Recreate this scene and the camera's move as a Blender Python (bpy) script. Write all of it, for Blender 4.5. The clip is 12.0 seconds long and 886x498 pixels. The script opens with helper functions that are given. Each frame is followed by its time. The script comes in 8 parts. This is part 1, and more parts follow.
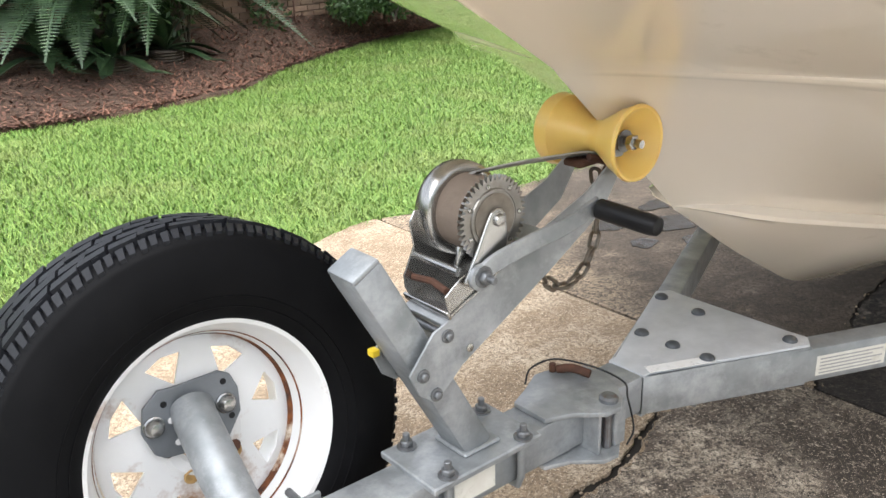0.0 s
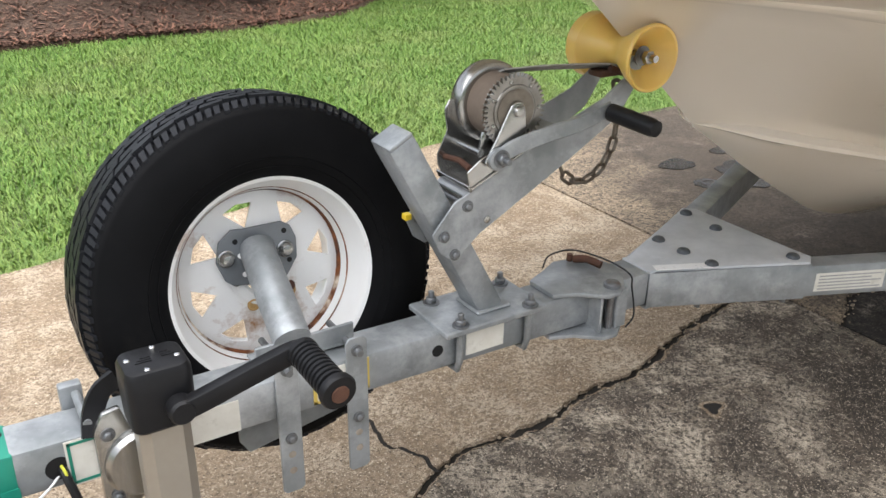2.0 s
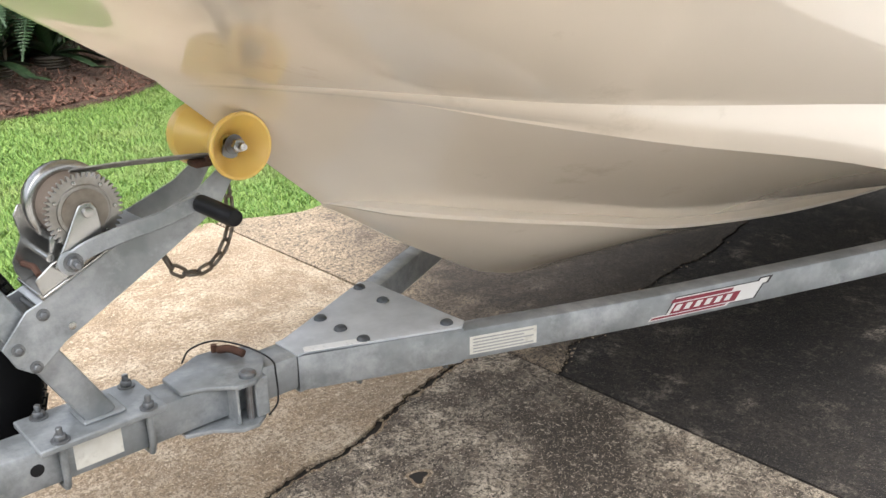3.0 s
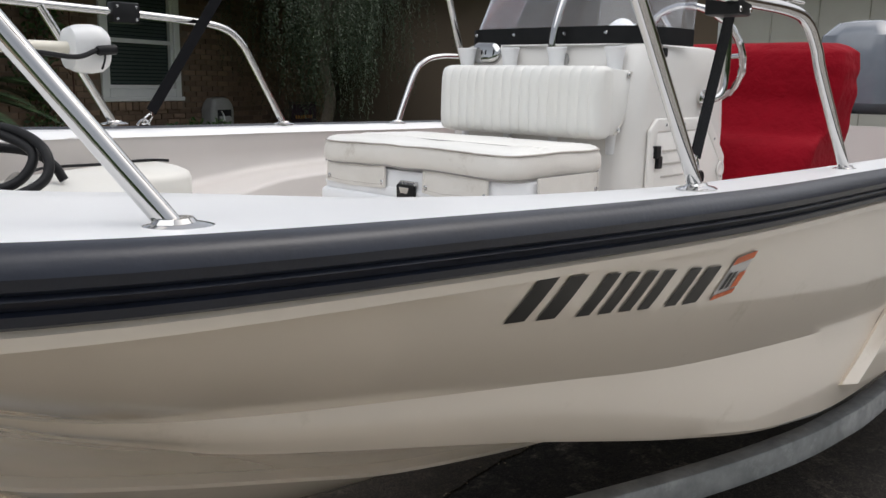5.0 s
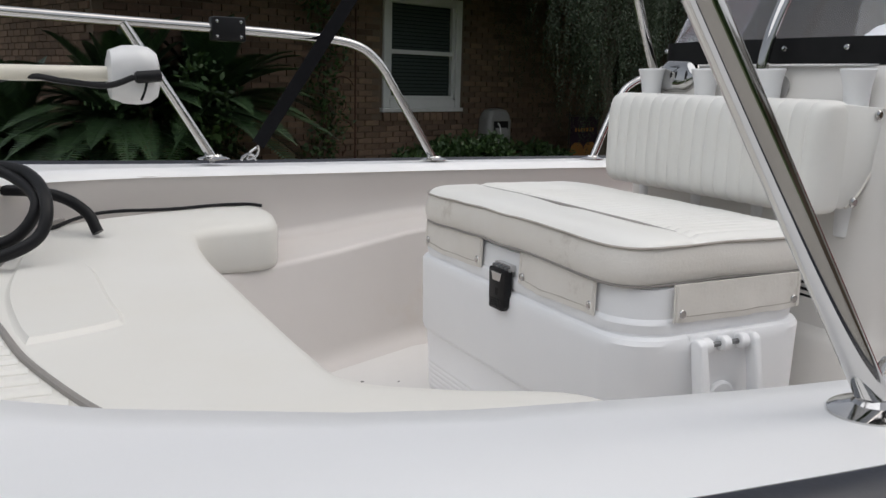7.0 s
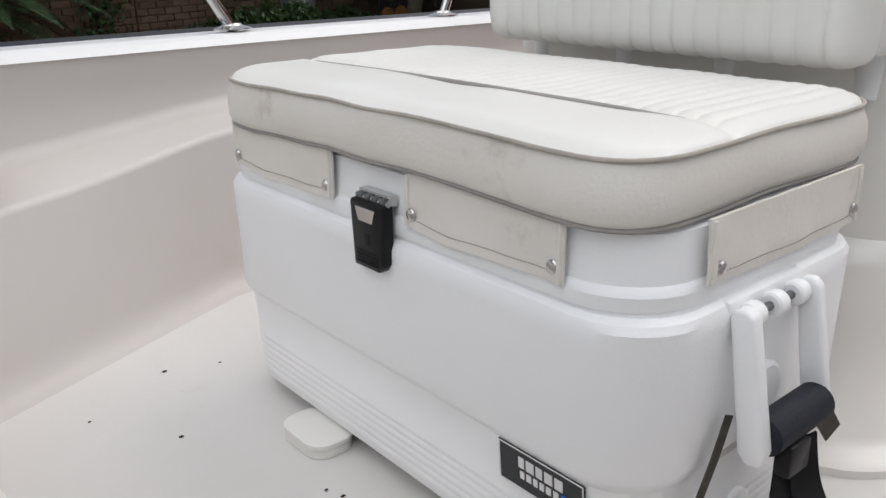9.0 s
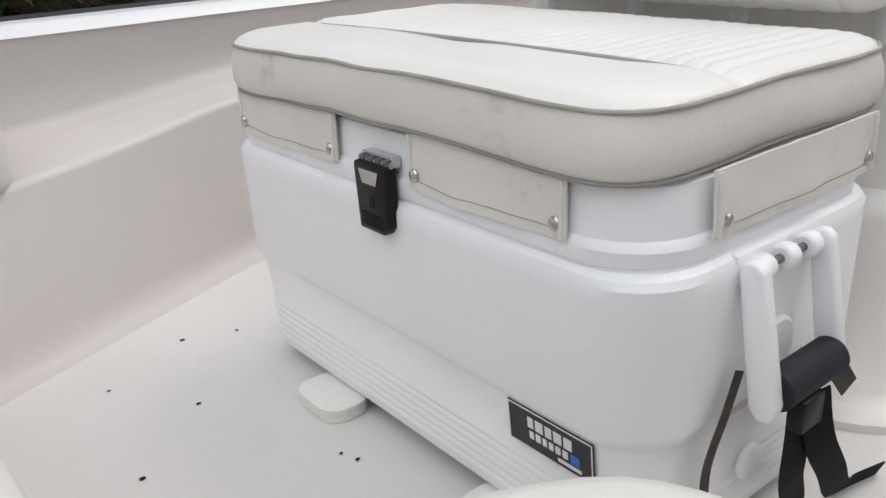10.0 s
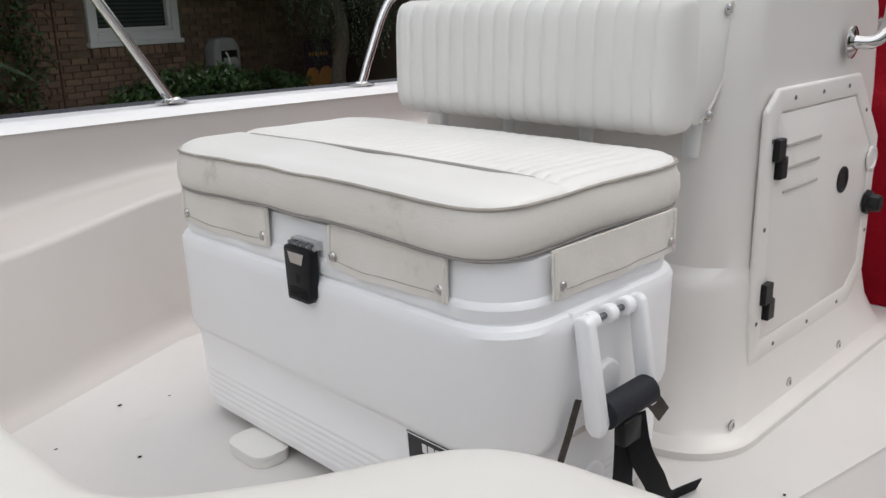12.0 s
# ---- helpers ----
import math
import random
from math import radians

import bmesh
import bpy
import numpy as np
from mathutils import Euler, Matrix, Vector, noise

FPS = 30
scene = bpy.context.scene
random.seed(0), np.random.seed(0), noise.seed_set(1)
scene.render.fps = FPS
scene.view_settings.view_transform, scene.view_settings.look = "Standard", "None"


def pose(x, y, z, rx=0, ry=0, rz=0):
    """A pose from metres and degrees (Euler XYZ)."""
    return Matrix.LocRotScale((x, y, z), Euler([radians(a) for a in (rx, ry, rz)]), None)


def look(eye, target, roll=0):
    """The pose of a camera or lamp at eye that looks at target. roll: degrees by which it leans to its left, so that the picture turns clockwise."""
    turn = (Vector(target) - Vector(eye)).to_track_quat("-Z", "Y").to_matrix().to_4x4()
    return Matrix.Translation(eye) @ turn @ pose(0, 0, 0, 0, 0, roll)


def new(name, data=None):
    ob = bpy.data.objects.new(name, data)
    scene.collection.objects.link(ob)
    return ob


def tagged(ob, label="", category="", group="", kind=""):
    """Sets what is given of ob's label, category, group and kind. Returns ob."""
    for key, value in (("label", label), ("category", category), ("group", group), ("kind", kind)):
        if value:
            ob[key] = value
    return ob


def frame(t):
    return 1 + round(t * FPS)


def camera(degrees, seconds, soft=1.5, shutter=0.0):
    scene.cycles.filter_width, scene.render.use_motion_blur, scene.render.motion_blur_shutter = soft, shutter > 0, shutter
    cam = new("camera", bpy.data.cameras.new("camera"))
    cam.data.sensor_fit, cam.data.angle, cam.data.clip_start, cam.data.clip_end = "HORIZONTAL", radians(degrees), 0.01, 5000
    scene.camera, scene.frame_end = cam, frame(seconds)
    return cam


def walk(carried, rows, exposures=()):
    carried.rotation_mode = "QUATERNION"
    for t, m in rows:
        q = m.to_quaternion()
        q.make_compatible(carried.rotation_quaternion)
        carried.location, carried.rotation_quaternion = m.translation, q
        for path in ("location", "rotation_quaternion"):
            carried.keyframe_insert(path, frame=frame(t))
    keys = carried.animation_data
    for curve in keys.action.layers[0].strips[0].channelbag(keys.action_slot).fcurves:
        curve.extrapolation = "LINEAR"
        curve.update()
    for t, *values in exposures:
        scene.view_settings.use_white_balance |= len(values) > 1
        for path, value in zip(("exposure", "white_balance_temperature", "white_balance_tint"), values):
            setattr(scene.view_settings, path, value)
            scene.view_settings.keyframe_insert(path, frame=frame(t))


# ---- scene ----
cam = camera(55.5, 12.0)

PATH = [
    (0, (-0.948, -0.8, 1.188), (0.234, 0.654, 0.491), -1.8),
    (0.5, (-0.986, -0.796, 1.171), (0.031, 0.74, 0.392), -1.1),
    (1, (-1.072, -0.869, 1.173), (-0.102, 0.666, 0.335), -0.5),
    (1.5, (-1.112, -0.965, 1.174), (-0.122, 0.536, 0.297), 0.3),
    (2, (-1.013, -1.045, 1.179), (-0.032, 0.492, 0.356), 0.8),
    (2.5, (-0.806, -1.201, 1.205), (0.304, 0.293, 0.473), 0.3),
    (3, (-0.674, -1.264, 1.208), (0.613, 0.106, 0.526), -0.7),
    (3.5, (-0.576, -1.183, 1.303), (0.949, -0.027, 0.722), -0.1),
    (3.7, (-0.539, -1.192, 1.322), (1.045, -0.092, 0.791), -0.1),
    (5.3, (-0.065, -1.44, 1.388), (1.166, -0.265, 1.076), 1.9),
    (5.5, (0.0, -1.411, 1.401), (1.223, -0.223, 1.11), 2.4),
    (6, (0.244, -1.332, 1.458), (1.426, -0.089, 1.229), 2.9),
    (6.5, (0.467, -1.304, 1.457), (1.453, 0.098, 1.218), 2.4),
    (7, (0.542, -1.19, 1.434), (1.319, 0.318, 1.095), 1.5),
    (7.5, (0.565, -0.949, 1.403), (1.476, 0.456, 0.97), 0.6),
    (7.7, (0.598, -0.861, 1.4), (1.621, 0.45, 0.925), 0.7),
    (9.3, (0.819, -0.671, 1.357), (1.842, 0.581, 0.743), -1.5),
    (9.5, (0.823, -0.673, 1.355), (1.823, 0.586, 0.718), -2.2),
    (10, (0.82, -0.68, 1.355), (1.803, 0.587, 0.708), -3.2),
    (10.5, (0.801, -0.696, 1.369), (1.838, 0.546, 0.754), -3.3),
    (11, (0.733, -0.77, 1.4), (1.845, 0.44, 0.861), -2.8),
    (11.5, (0.672, -0.813, 1.405), (1.832, 0.372, 0.911), -1.8),
    (12, (0.677, -0.847, 1.413), (1.849, 0.33, 0.93), -1.3),
]
EXPOSURES = [(0, 1.8), (0.5, 1.45), (1.0, 1.32), (2.0, 1.38), (2.5, 1.54), (3.0, 1.7), (3.25, 1.7), (3.5, 1.34), (3.7, 0.92), (5.5, 0.0), (7.0, -0.33), (7.5, -0.36), (9.5, -0.12), (12, -0.17)]
walk(cam, [(t, look(eye, target, roll)) for t, eye, target, roll in PATH], EXPOSURES)

# ---- world and light ----
world = bpy.data.worlds.new("sky")
scene.world = world
world.use_nodes = True
wn = world.node_tree.nodes
sky = wn.new("ShaderNodeTexSky")
sky.sky_type = "NISHITA"
sky.sun_disc = False
sky.sun_elevation, sky.sun_rotation = radians(60), radians(107)
sky.air_density, sky.dust_density, sky.ozone_density = 1.0, 4.0, 1.0
soft_sky = wn.new("ShaderNodeHueSaturation")
soft_sky.inputs["Saturation"].default_value = 0.35
world.node_tree.links.new(sky.outputs[0], soft_sky.inputs["Color"])
world.node_tree.links.new(soft_sky.outputs[0], wn["Background"].inputs[0])
wn["Background"].inputs[1].default_value = 0.15
sun = new("sun", bpy.data.lights.new("sun", "SUN"))
sun.data.energy, sun.data.angle, sun.data.color = 1.5, radians(70), (0.98, 0.985, 1.0)
sun.matrix_world = look((-3.6, -1.1, 6.4), (0, 0, 0))

# ---- materials ----
def material(name, color, rough=0.5, metal=0.0, second=None, scale=8.0, amount=0.5, bump=0.0, bump_scale=60.0, bump_depth=0.002,
             stain=None, stain_scale=2.0, stain_range=(0.55, 0.7), rough_var=0.0, coat=0.0, transmission=0.0, vary=0.0, detail=6.0):
    """A surface with two scales of colour variation, fine relief and stains, in object-space metres."""
    m = bpy.data.materials.new(name)
    m.use_nodes = True
    nt = m.node_tree
    n, l = nt.nodes, nt.links
    b = n["Principled BSDF"]
    b.inputs["Roughness"].default_value, b.inputs["Metallic"].default_value = rough, metal
    b.inputs["Coat Weight"].default_value, b.inputs["Coat Roughness"].default_value = coat, 0.08
    b.inputs["Transmission Weight"].default_value = transmission
    geo = n.new("ShaderNodeTexCoord")
    pos = geo.outputs["Object"]

    def noise_of(s, d=6.0, r=0.6):
        t = n.new("ShaderNodeTexNoise")
        t.inputs["Scale"].default_value, t.inputs["Detail"].default_value, t.inputs["Roughness"].default_value = s, d, r
        l.new(pos, t.inputs["Vector"])
        return t.outputs["Fac"]

    def ramp_of(fac, a, c):
        t = n.new("ShaderNodeMapRange")
        t.inputs["From Min"].default_value, t.inputs["From Max"].default_value = a, c
        l.new(fac, t.inputs["Value"])
        return t.outputs["Result"]

    def mixed(fac, a, c):
        t = n.new("ShaderNodeMix")
        t.data_type = "RGBA"
        l.new(fac, t.inputs["Factor"])
        for sock, v in ((t.inputs["A"], a), (t.inputs["B"], c)):
            if isinstance(v, tuple):
                sock.default_value = (*v, 1)
            else:
                l.new(v, sock)
        return t.outputs["Result"]

    second = second or tuple(v * 0.82 for v in color)
    fac = ramp_of(noise_of(scale, detail), 0.5 - 0.5 * (1 - amount) - 0.02, 0.5 + 0.5 * (1 - amount) + 0.02)
    col = mixed(fac, color, second)
    if stain:
        col = mixed(ramp_of(noise_of(stain_scale, 8.0, 0.7), *stain_range), col, stain)
    if vary:
        info, hsv = n.new("ShaderNodeObjectInfo"), n.new("ShaderNodeHueSaturation")
        mr = n.new("ShaderNodeMapRange")
        mr.inputs["To Min"].default_value, mr.inputs["To Max"].default_value = 1 - vary, 1 + vary
        l.new(info.outputs["Random"], mr.inputs["Value"])
        l.new(mr.outputs["Result"], hsv.inputs["Value"])
        l.new(col, hsv.inputs["Color"])
        col = hsv.outputs["Color"]
    l.new(col, b.inputs["Base Color"])
    if rough_var:
        t = n.new("ShaderNodeMapRange")
        t.inputs["To Min"].default_value, t.inputs["To Max"].default_value = max(0.02, rough - rough_var), min(1, rough + rough_var)
        l.new(noise_of(scale * 1.7), t.inputs["Value"])
        l.new(t.outputs["Result"], b.inputs["Roughness"])
    if bump:
        t = n.new("ShaderNodeBump")
        t.inputs["Strength"].default_value, t.inputs["Distance"].default_value = bump, bump_depth
        l.new(noise_of(bump_scale, 4.0), t.inputs["Height"])
        l.new(t.outputs["Normal"], b.inputs["Normal"])
    return m


GELCOAT = material("tan_gelcoat", (0.79, 0.708, 0.605), 0.25, second=(0.75, 0.668, 0.565), scale=1.5, amount=0.3, coat=1.0, bump=0.03, bump_scale=5, bump_depth=0.008,
                   stain=(0.54, 0.47, 0.37), stain_scale=5, stain_range=(0.60, 0.85))
GELCOAT.node_tree.nodes["Principled BSDF"].inputs["Coat Roughness"].default_value = 0.035
DECK_WHITE = material("white_gelcoat", (0.83, 0.835, 0.845), 0.32, second=(0.80, 0.80, 0.80), scale=3, bump=0.12, bump_scale=900, bump_depth=0.0006)
LINER = material("off_white_liner", (0.63, 0.595, 0.57), 0.38, second=(0.58, 0.545, 0.515), scale=2.0, bump=0.15, bump_scale=500, bump_depth=0.0008,
                 stain=(0.55, 0.48, 0.40), stain_scale=3, stain_range=(0.62, 0.95))
CONSOLE_WHITE = material("white_console_gelcoat", (0.77, 0.75, 0.72), 0.3, second=(0.73, 0.705, 0.665), scale=2, coat=0.2)
# lighter copy of the liner: the light falling on the sole, in its colour
LIT_SOLE = material("lit_non_skid_sole", (0.73, 0.715, 0.695), 0.5, second=(0.69, 0.67, 0.645), scale=3, bump=0.3, bump_scale=380, bump_depth=0.001,
                stain=(0.60, 0.54, 0.46), stain_scale=4, stain_range=(0.64, 0.95))
COOLER_WHITE = material("white_cooler_plastic", (0.90, 0.91, 0.92), 0.38, second=(0.87, 0.875, 0.885), scale=4, bump=0.35, bump_scale=420, bump_depth=0.0008,
                        stain=(0.74, 0.71, 0.66), stain_scale=6, stain_range=(0.66, 0.95))
VINYL = material("cream_vinyl", (0.82, 0.815, 0.785), 0.38, second=(0.77, 0.755, 0.71), scale=4, bump=0.4, bump_scale=260, bump_depth=0.0009,
                 stain=(0.52, 0.45, 0.35), stain_scale=6, stain_range=(0.64, 0.9))
VINYL_TAN = material("aged_cream_vinyl", (0.77, 0.74, 0.69), 0.48, second=(0.71, 0.675, 0.615), scale=4, amount=0.7, bump=0.5, bump_scale=200, bump_depth=0.0012,
                     stain=(0.38, 0.32, 0.26), stain_scale=8, stain_range=(0.60, 0.85))
BOW_VINYL = material("pale_cream_vinyl", (0.74, 0.73, 0.695), 0.42, second=(0.71, 0.69, 0.635), scale=3, bump=0.2, bump_scale=380, bump_depth=0.0007)
PIPING = material("grey_piping", (0.30, 0.28, 0.26), 0.5)
# bluish second tone and stain put the sky's sheen into the rubber's colour
RUBBER = material("black_rub_rail_rubber", (0.005, 0.007, 0.014), 0.34, second=(0.010, 0.014, 0.026), scale=12, bump=0.3, bump_scale=120, bump_depth=0.001,
                  stain=(0.035, 0.038, 0.046), stain_scale=9, stain_range=(0.55, 0.85))
TREAD = material("black_tread_rubber", (0.007, 0.0075, 0.009), 0.42, second=(0.014, 0.015, 0.018), scale=30, bump=0.3, bump_scale=220, bump_depth=0.001)
TYRE = material("black_tyre_rubber", (0.0026, 0.0026, 0.003), 0.6, second=(0.0055, 0.0055, 0.006), scale=14, bump=0.25, bump_scale=160, bump_depth=0.001,
                stain=(0.012, 0.011, 0.010), stain_scale=9, stain_range=(0.58, 0.8))
PLASTIC = material("black_plastic", (0.008, 0.008, 0.009), 0.4, second=(0.014, 0.014, 0.015), scale=20, bump=0.2, bump_scale=500, bump_depth=0.0006)
WEBBING = material("black_webbing", (0.0035, 0.0038, 0.0055), 0.8, second=(0.008, 0.008, 0.010), scale=90, bump=0.5, bump_scale=700, bump_depth=0.001)
GALV = material("galvanised_steel", (0.31, 0.325, 0.335), 0.44, metal=0.42, second=(0.205, 0.22, 0.225), scale=16, amount=0.74, bump=0.3, bump_scale=90, bump_depth=0.0009,
                stain=(0.50, 0.515, 0.53), stain_scale=5, stain_range=(0.50, 0.72), rough_var=0.14)
BOLT = material("zinc_bolt", (0.24, 0.25, 0.26), 0.42, metal=0.6, second=(0.10, 0.10, 0.10), scale=60, stain=(0.20, 0.10, 0.05), stain_scale=30, stain_range=(0.58, 0.8))
ZINC = material("zinc_plated_steel", (0.46, 0.46, 0.45), 0.26, metal=0.95, second=(0.36, 0.35, 0.33), scale=25, stain=(0.22, 0.17, 0.12), stain_scale=14, stain_range=(0.56, 0.85), bump=0.15, bump_scale=60, bump_depth=0.0006)
DARK_BOLT = material("dull_dark_bolt", (0.10, 0.108, 0.115), 0.5, metal=0.4, second=(0.06, 0.065, 0.07), scale=70)
CHROME = material("polished_stainless", (0.60, 0.595, 0.585), 0.08, metal=1.0, second=(0.55, 0.54, 0.53), scale=10)
RUST = material("rust", (0.10, 0.042, 0.022), 0.85, second=(0.05, 0.022, 0.014), scale=50, bump=0.5, bump_scale=200)
WHEEL_WHITE = material("white_wheel_paint", (0.80, 0.80, 0.79), 0.3, second=(0.73, 0.715, 0.69), scale=10, coat=0.3, bump=0.1, bump_scale=40,
                       stain=(0.30, 0.145, 0.055), stain_scale=8, stain_range=(0.57, 0.72))
ROLLER = material("amber_polymer", (0.82, 0.57, 0.17), 0.36, second=(0.77, 0.49, 0.115), scale=9, coat=0.15, stain=(0.60, 0.40, 0.16), stain_scale=14, stain_range=(0.6, 0.85))
ROLLER.node_tree.nodes["Principled BSDF"].inputs["Subsurface Weight"].default_value = 0.15
ROLLER.node_tree.nodes["Principled BSDF"].inputs["Subsurface Radius"].default_value = (0.02, 0.01, 0.003)
CONCRETE = material("weathered_concrete", (0.36, 0.31, 0.25), 0.9, second=(0.24, 0.20, 0.16), scale=35, amount=0.8, bump=0.6, bump_scale=160, bump_depth=0.004,
                    stain=(0.10, 0.085, 0.07), stain_scale=1.3, stain_range=(0.47, 0.62))
SOIL = material("brown_mulch", (0.105, 0.062, 0.04), 0.95, second=(0.05, 0.03, 0.02), scale=30, amount=0.8, bump=1.0, bump_scale=40, bump_depth=0.03)
RUBBER.node_tree.nodes["Principled BSDF"].inputs["Specular IOR Level"].default_value = 0.5
for dull in (TYRE, TREAD, PLASTIC, WEBBING):
    dull.node_tree.nodes["Principled BSDF"].inputs["Specular IOR Level"].default_value = 0.2
TYRE.node_tree.nodes["Principled BSDF"].inputs["Specular IOR Level"].default_value = 0.09
LAWN = material("lawn_soil", (0.05, 0.09, 0.02), 0.95, second=(0.09, 0.10, 0.035), scale=6, bump=0.8, bump_scale=60, bump_depth=0.02)
BRICK = material("tan_brick", (0.225, 0.15, 0.10), 0.9, second=(0.155, 0.10, 0.07), scale=25, bump=0.5, bump_scale=120, bump_depth=0.003, vary=0.28)
MORTAR = material("mortar", (0.175, 0.13, 0.095), 0.95, scale=60, bump=0.5, bump_scale=200)
WHITE_PAINT = material("white_trim_paint", (0.75, 0.75, 0.74), 0.45, second=(0.70, 0.70, 0.69), scale=12)
RED_CANVAS = material("red_canvas", (0.27, 0.0035, 0.013), 0.85, second=(0.20, 0.002, 0.008), scale=5, bump=0.55, bump_scale=8, bump_depth=0.035)
RED_CANVAS.node_tree.nodes["Principled BSDF"].inputs["Specular IOR Level"].default_value = 0.12


# ---- building blocks ----
def joined(*some):
    out = bmesh.new()
    for b in some:
        me = bpy.data.meshes.new("tmp")
        b.to_mesh(me)
        out.from_mesh(me)
        bpy.data.meshes.remove(me)
        b.free()
    return out


def moved(bm, m):
    bmesh.ops.transform(bm, matrix=m, verts=bm.verts)
    return bm


def bevelled(bm, w, seg=2, angle=30):
    if w:
        edges = [e for e in bm.edges if e.is_manifold and e.calc_face_angle(0) > radians(angle)]
        bmesh.ops.bevel(bm, geom=edges, offset=w, segments=seg, affect="EDGES", profile=0.5, clamp_overlap=True)
    return bm


def box(x0, x1, y0, y1, z0, z1, bevel=0.0, seg=2):
    bm = bmesh.new()
    bmesh.ops.create_cube(bm, size=1, matrix=Matrix.Translation(((x0 + x1) / 2, (y0 + y1) / 2, (z0 + z1) / 2)) @ Matrix.Diagonal((abs(x1 - x0), abs(y1 - y0), abs(z1 - z0), 1)))
    return bevelled(bm, bevel, seg)


def prism(outline, h, m=None, bevel=0.0, seg=2):
    """An outline in its own xy plane, raised by h along z, then laid by m."""
    bm = bmesh.new()
    low = [bm.verts.new((x, y, 0)) for x, y in outline]
    top = [bm.verts.new((x, y, h)) for x, y in outline]
    k = len(outline)
    bm.faces.new(low[::-1])
    bm.faces.new(top)
    for i in range(k):
        bm.faces.new((low[i], low[(i + 1) % k], top[(i + 1) % k], top[i]))
    bmesh.ops.recalc_face_normals(bm, faces=bm.faces)
    bevelled(bm, bevel, seg)
    return moved(bm, m) if m else bm


def loft(rings, closed=True, caps=True):
    """A skin over rings of equally many points."""
    bm = bmesh.new()
    rows = [[bm.verts.new(p) for p in r] for r in rings]
    k = len(rows[0])
    for a, c in zip(rows, rows[1:]):
        for i in range(k if closed else k - 1):
            bm.faces.new((a[i], a[(i + 1) % k], c[(i + 1) % k], c[i]))
    if caps and closed:
        bm.faces.new(rows[0][::-1])
        bm.faces.new(rows[-1])
    bmesh.ops.recalc_face_normals(bm, faces=bm.faces)
    return bm


def smooth_path(points, per=8):
    """Catmull-Rom through points."""
    p = [Vector(v) for v in points]
    p = [2 * p[0] - p[1], *p, 2 * p[-1] - p[-2]]
    out = []
    for i in range(1, len(p) - 2):
        for j in range(per):
            t = j / per
            a, b, c, d = p[i - 1 : i + 3]
            out.append(0.5 * (2 * b + (c - a) * t + (2 * a - 5 * b + 4 * c - d) * t * t + (3 * b - a - 3 * c + d) * t**3))
    out.append(p[-2])
    return out


def swept(points, section, closed=False, caps=True, up=(0, 0, 1)):
    """A section (list of (side, up) offsets) carried along points, kept upright against up."""
    pts = [Vector(v) for v in points]
    rings, up, k = [], Vector(up), len(pts)
    for i, p in enumerate(pts):
        a, b = (pts[(i - 1) % k], pts[(i + 1) % k]) if closed else (pts[max(i - 1, 0)], pts[min(i + 1, k - 1)])
        d = (b - a).normalized()
        side = d.cross(up)
        side = side.normalized() if side.length > 1e-4 else Vector((1, 0, 0))
        v = side.cross(d)
        rings.append([p + side * s + v * u for s, u in section])
    if closed:
        rings.append(rings[0])
    bm = loft(rings, True, caps and not closed)
    if closed:
        bmesh.ops.remove_doubles(bm, verts=bm.verts, dist=1e-6)
    return bm


def tube(points, r, n=12, caps=True):
    """A round bar along points, with no twist; r may be one radius or one a point."""
    pts = [Vector(v) for v in points]
    rings, side = [], None
    for i, p in enumerate(pts):
        d = (pts[min(i + 1, len(pts) - 1)] - pts[max(i - 1, 0)]).normalized()
        if side is None:
            side = d.orthogonal().normalized()
        side = (side - d * side.dot(d)).normalized()
        v = d.cross(side)
        q = r[i] if isinstance(r, (list, tuple)) else r
        rings.append([p + (side * math.cos(a) + v * math.sin(a)) * q for a in (2 * math.pi * j / n for j in range(n))])
    return loft(rings, True, caps)


def lathe(profile, m=None, n=32, closed=False):
    """A profile of (radius, height) turned about z, then laid by m."""
    bm = bmesh.new()
    rows = []
    for r, h in profile:
        rows.append([bm.verts.new((r * math.cos(2 * math.pi * j / n), r * math.sin(2 * math.pi * j / n), h)) for j in range(n)])
    pairs = list(zip(rows, rows[1:])) + ([(rows[-1], rows[0])] if closed else [])
    for a, c in pairs:
        for j in range(n):
            bm.faces.new((a[j], a[(j + 1) % n], c[(j + 1) % n], c[j]))
    if not closed:
        for row, rev in ((rows[0], True), (rows[-1], False)):
            bm.faces.new(row[::-1] if rev else row)
    bmesh.ops.remove_doubles(bm, verts=bm.verts, dist=1e-6)
    bmesh.ops.recalc_face_normals(bm, faces=bm.faces)
    return moved(bm, m) if m else bm


def along(a, b):
    """The pose that lays z from a towards b."""
    a, b = Vector(a), Vector(b)
    return Matrix.Translation(a) @ (b - a).to_track_quat("Z", "Y").to_matrix().to_4x4()


def mesh_of(name, bm, angle=35):
    me = bpy.data.meshes.new(name)
    bm.to_mesh(me)
    bm.free()
    me.shade_smooth()
    me.set_sharp_from_angle(angle=radians(angle))
    return me


def part(name, bm, mat, parent, label="", angle=35):
    """One mesh object under a thing or under a part."""
    me = mesh_of(name, bm, angle) if isinstance(bm, bmesh.types.BMesh) else bm
    if not me.materials:
        me.materials.append(mat)
    ob = new(name, me)
    ob.parent = parent
    up, chain = parent, Matrix.Identity(4)
    while up:
        chain = up.matrix_basis if up.parent is None else chain
        up = up.parent
    if parent.parent is None:
        ob.matrix_parent_inverse = parent.matrix_basis.inverted()
    return tagged(ob, label)


def thing(name, base, label, category, group="", kind=""):
    ob = new(name)
    ob.empty_display_size = 0.05
    ob.matrix_basis = Matrix.Translation(base)
    return tagged(ob, label, category, group, kind)


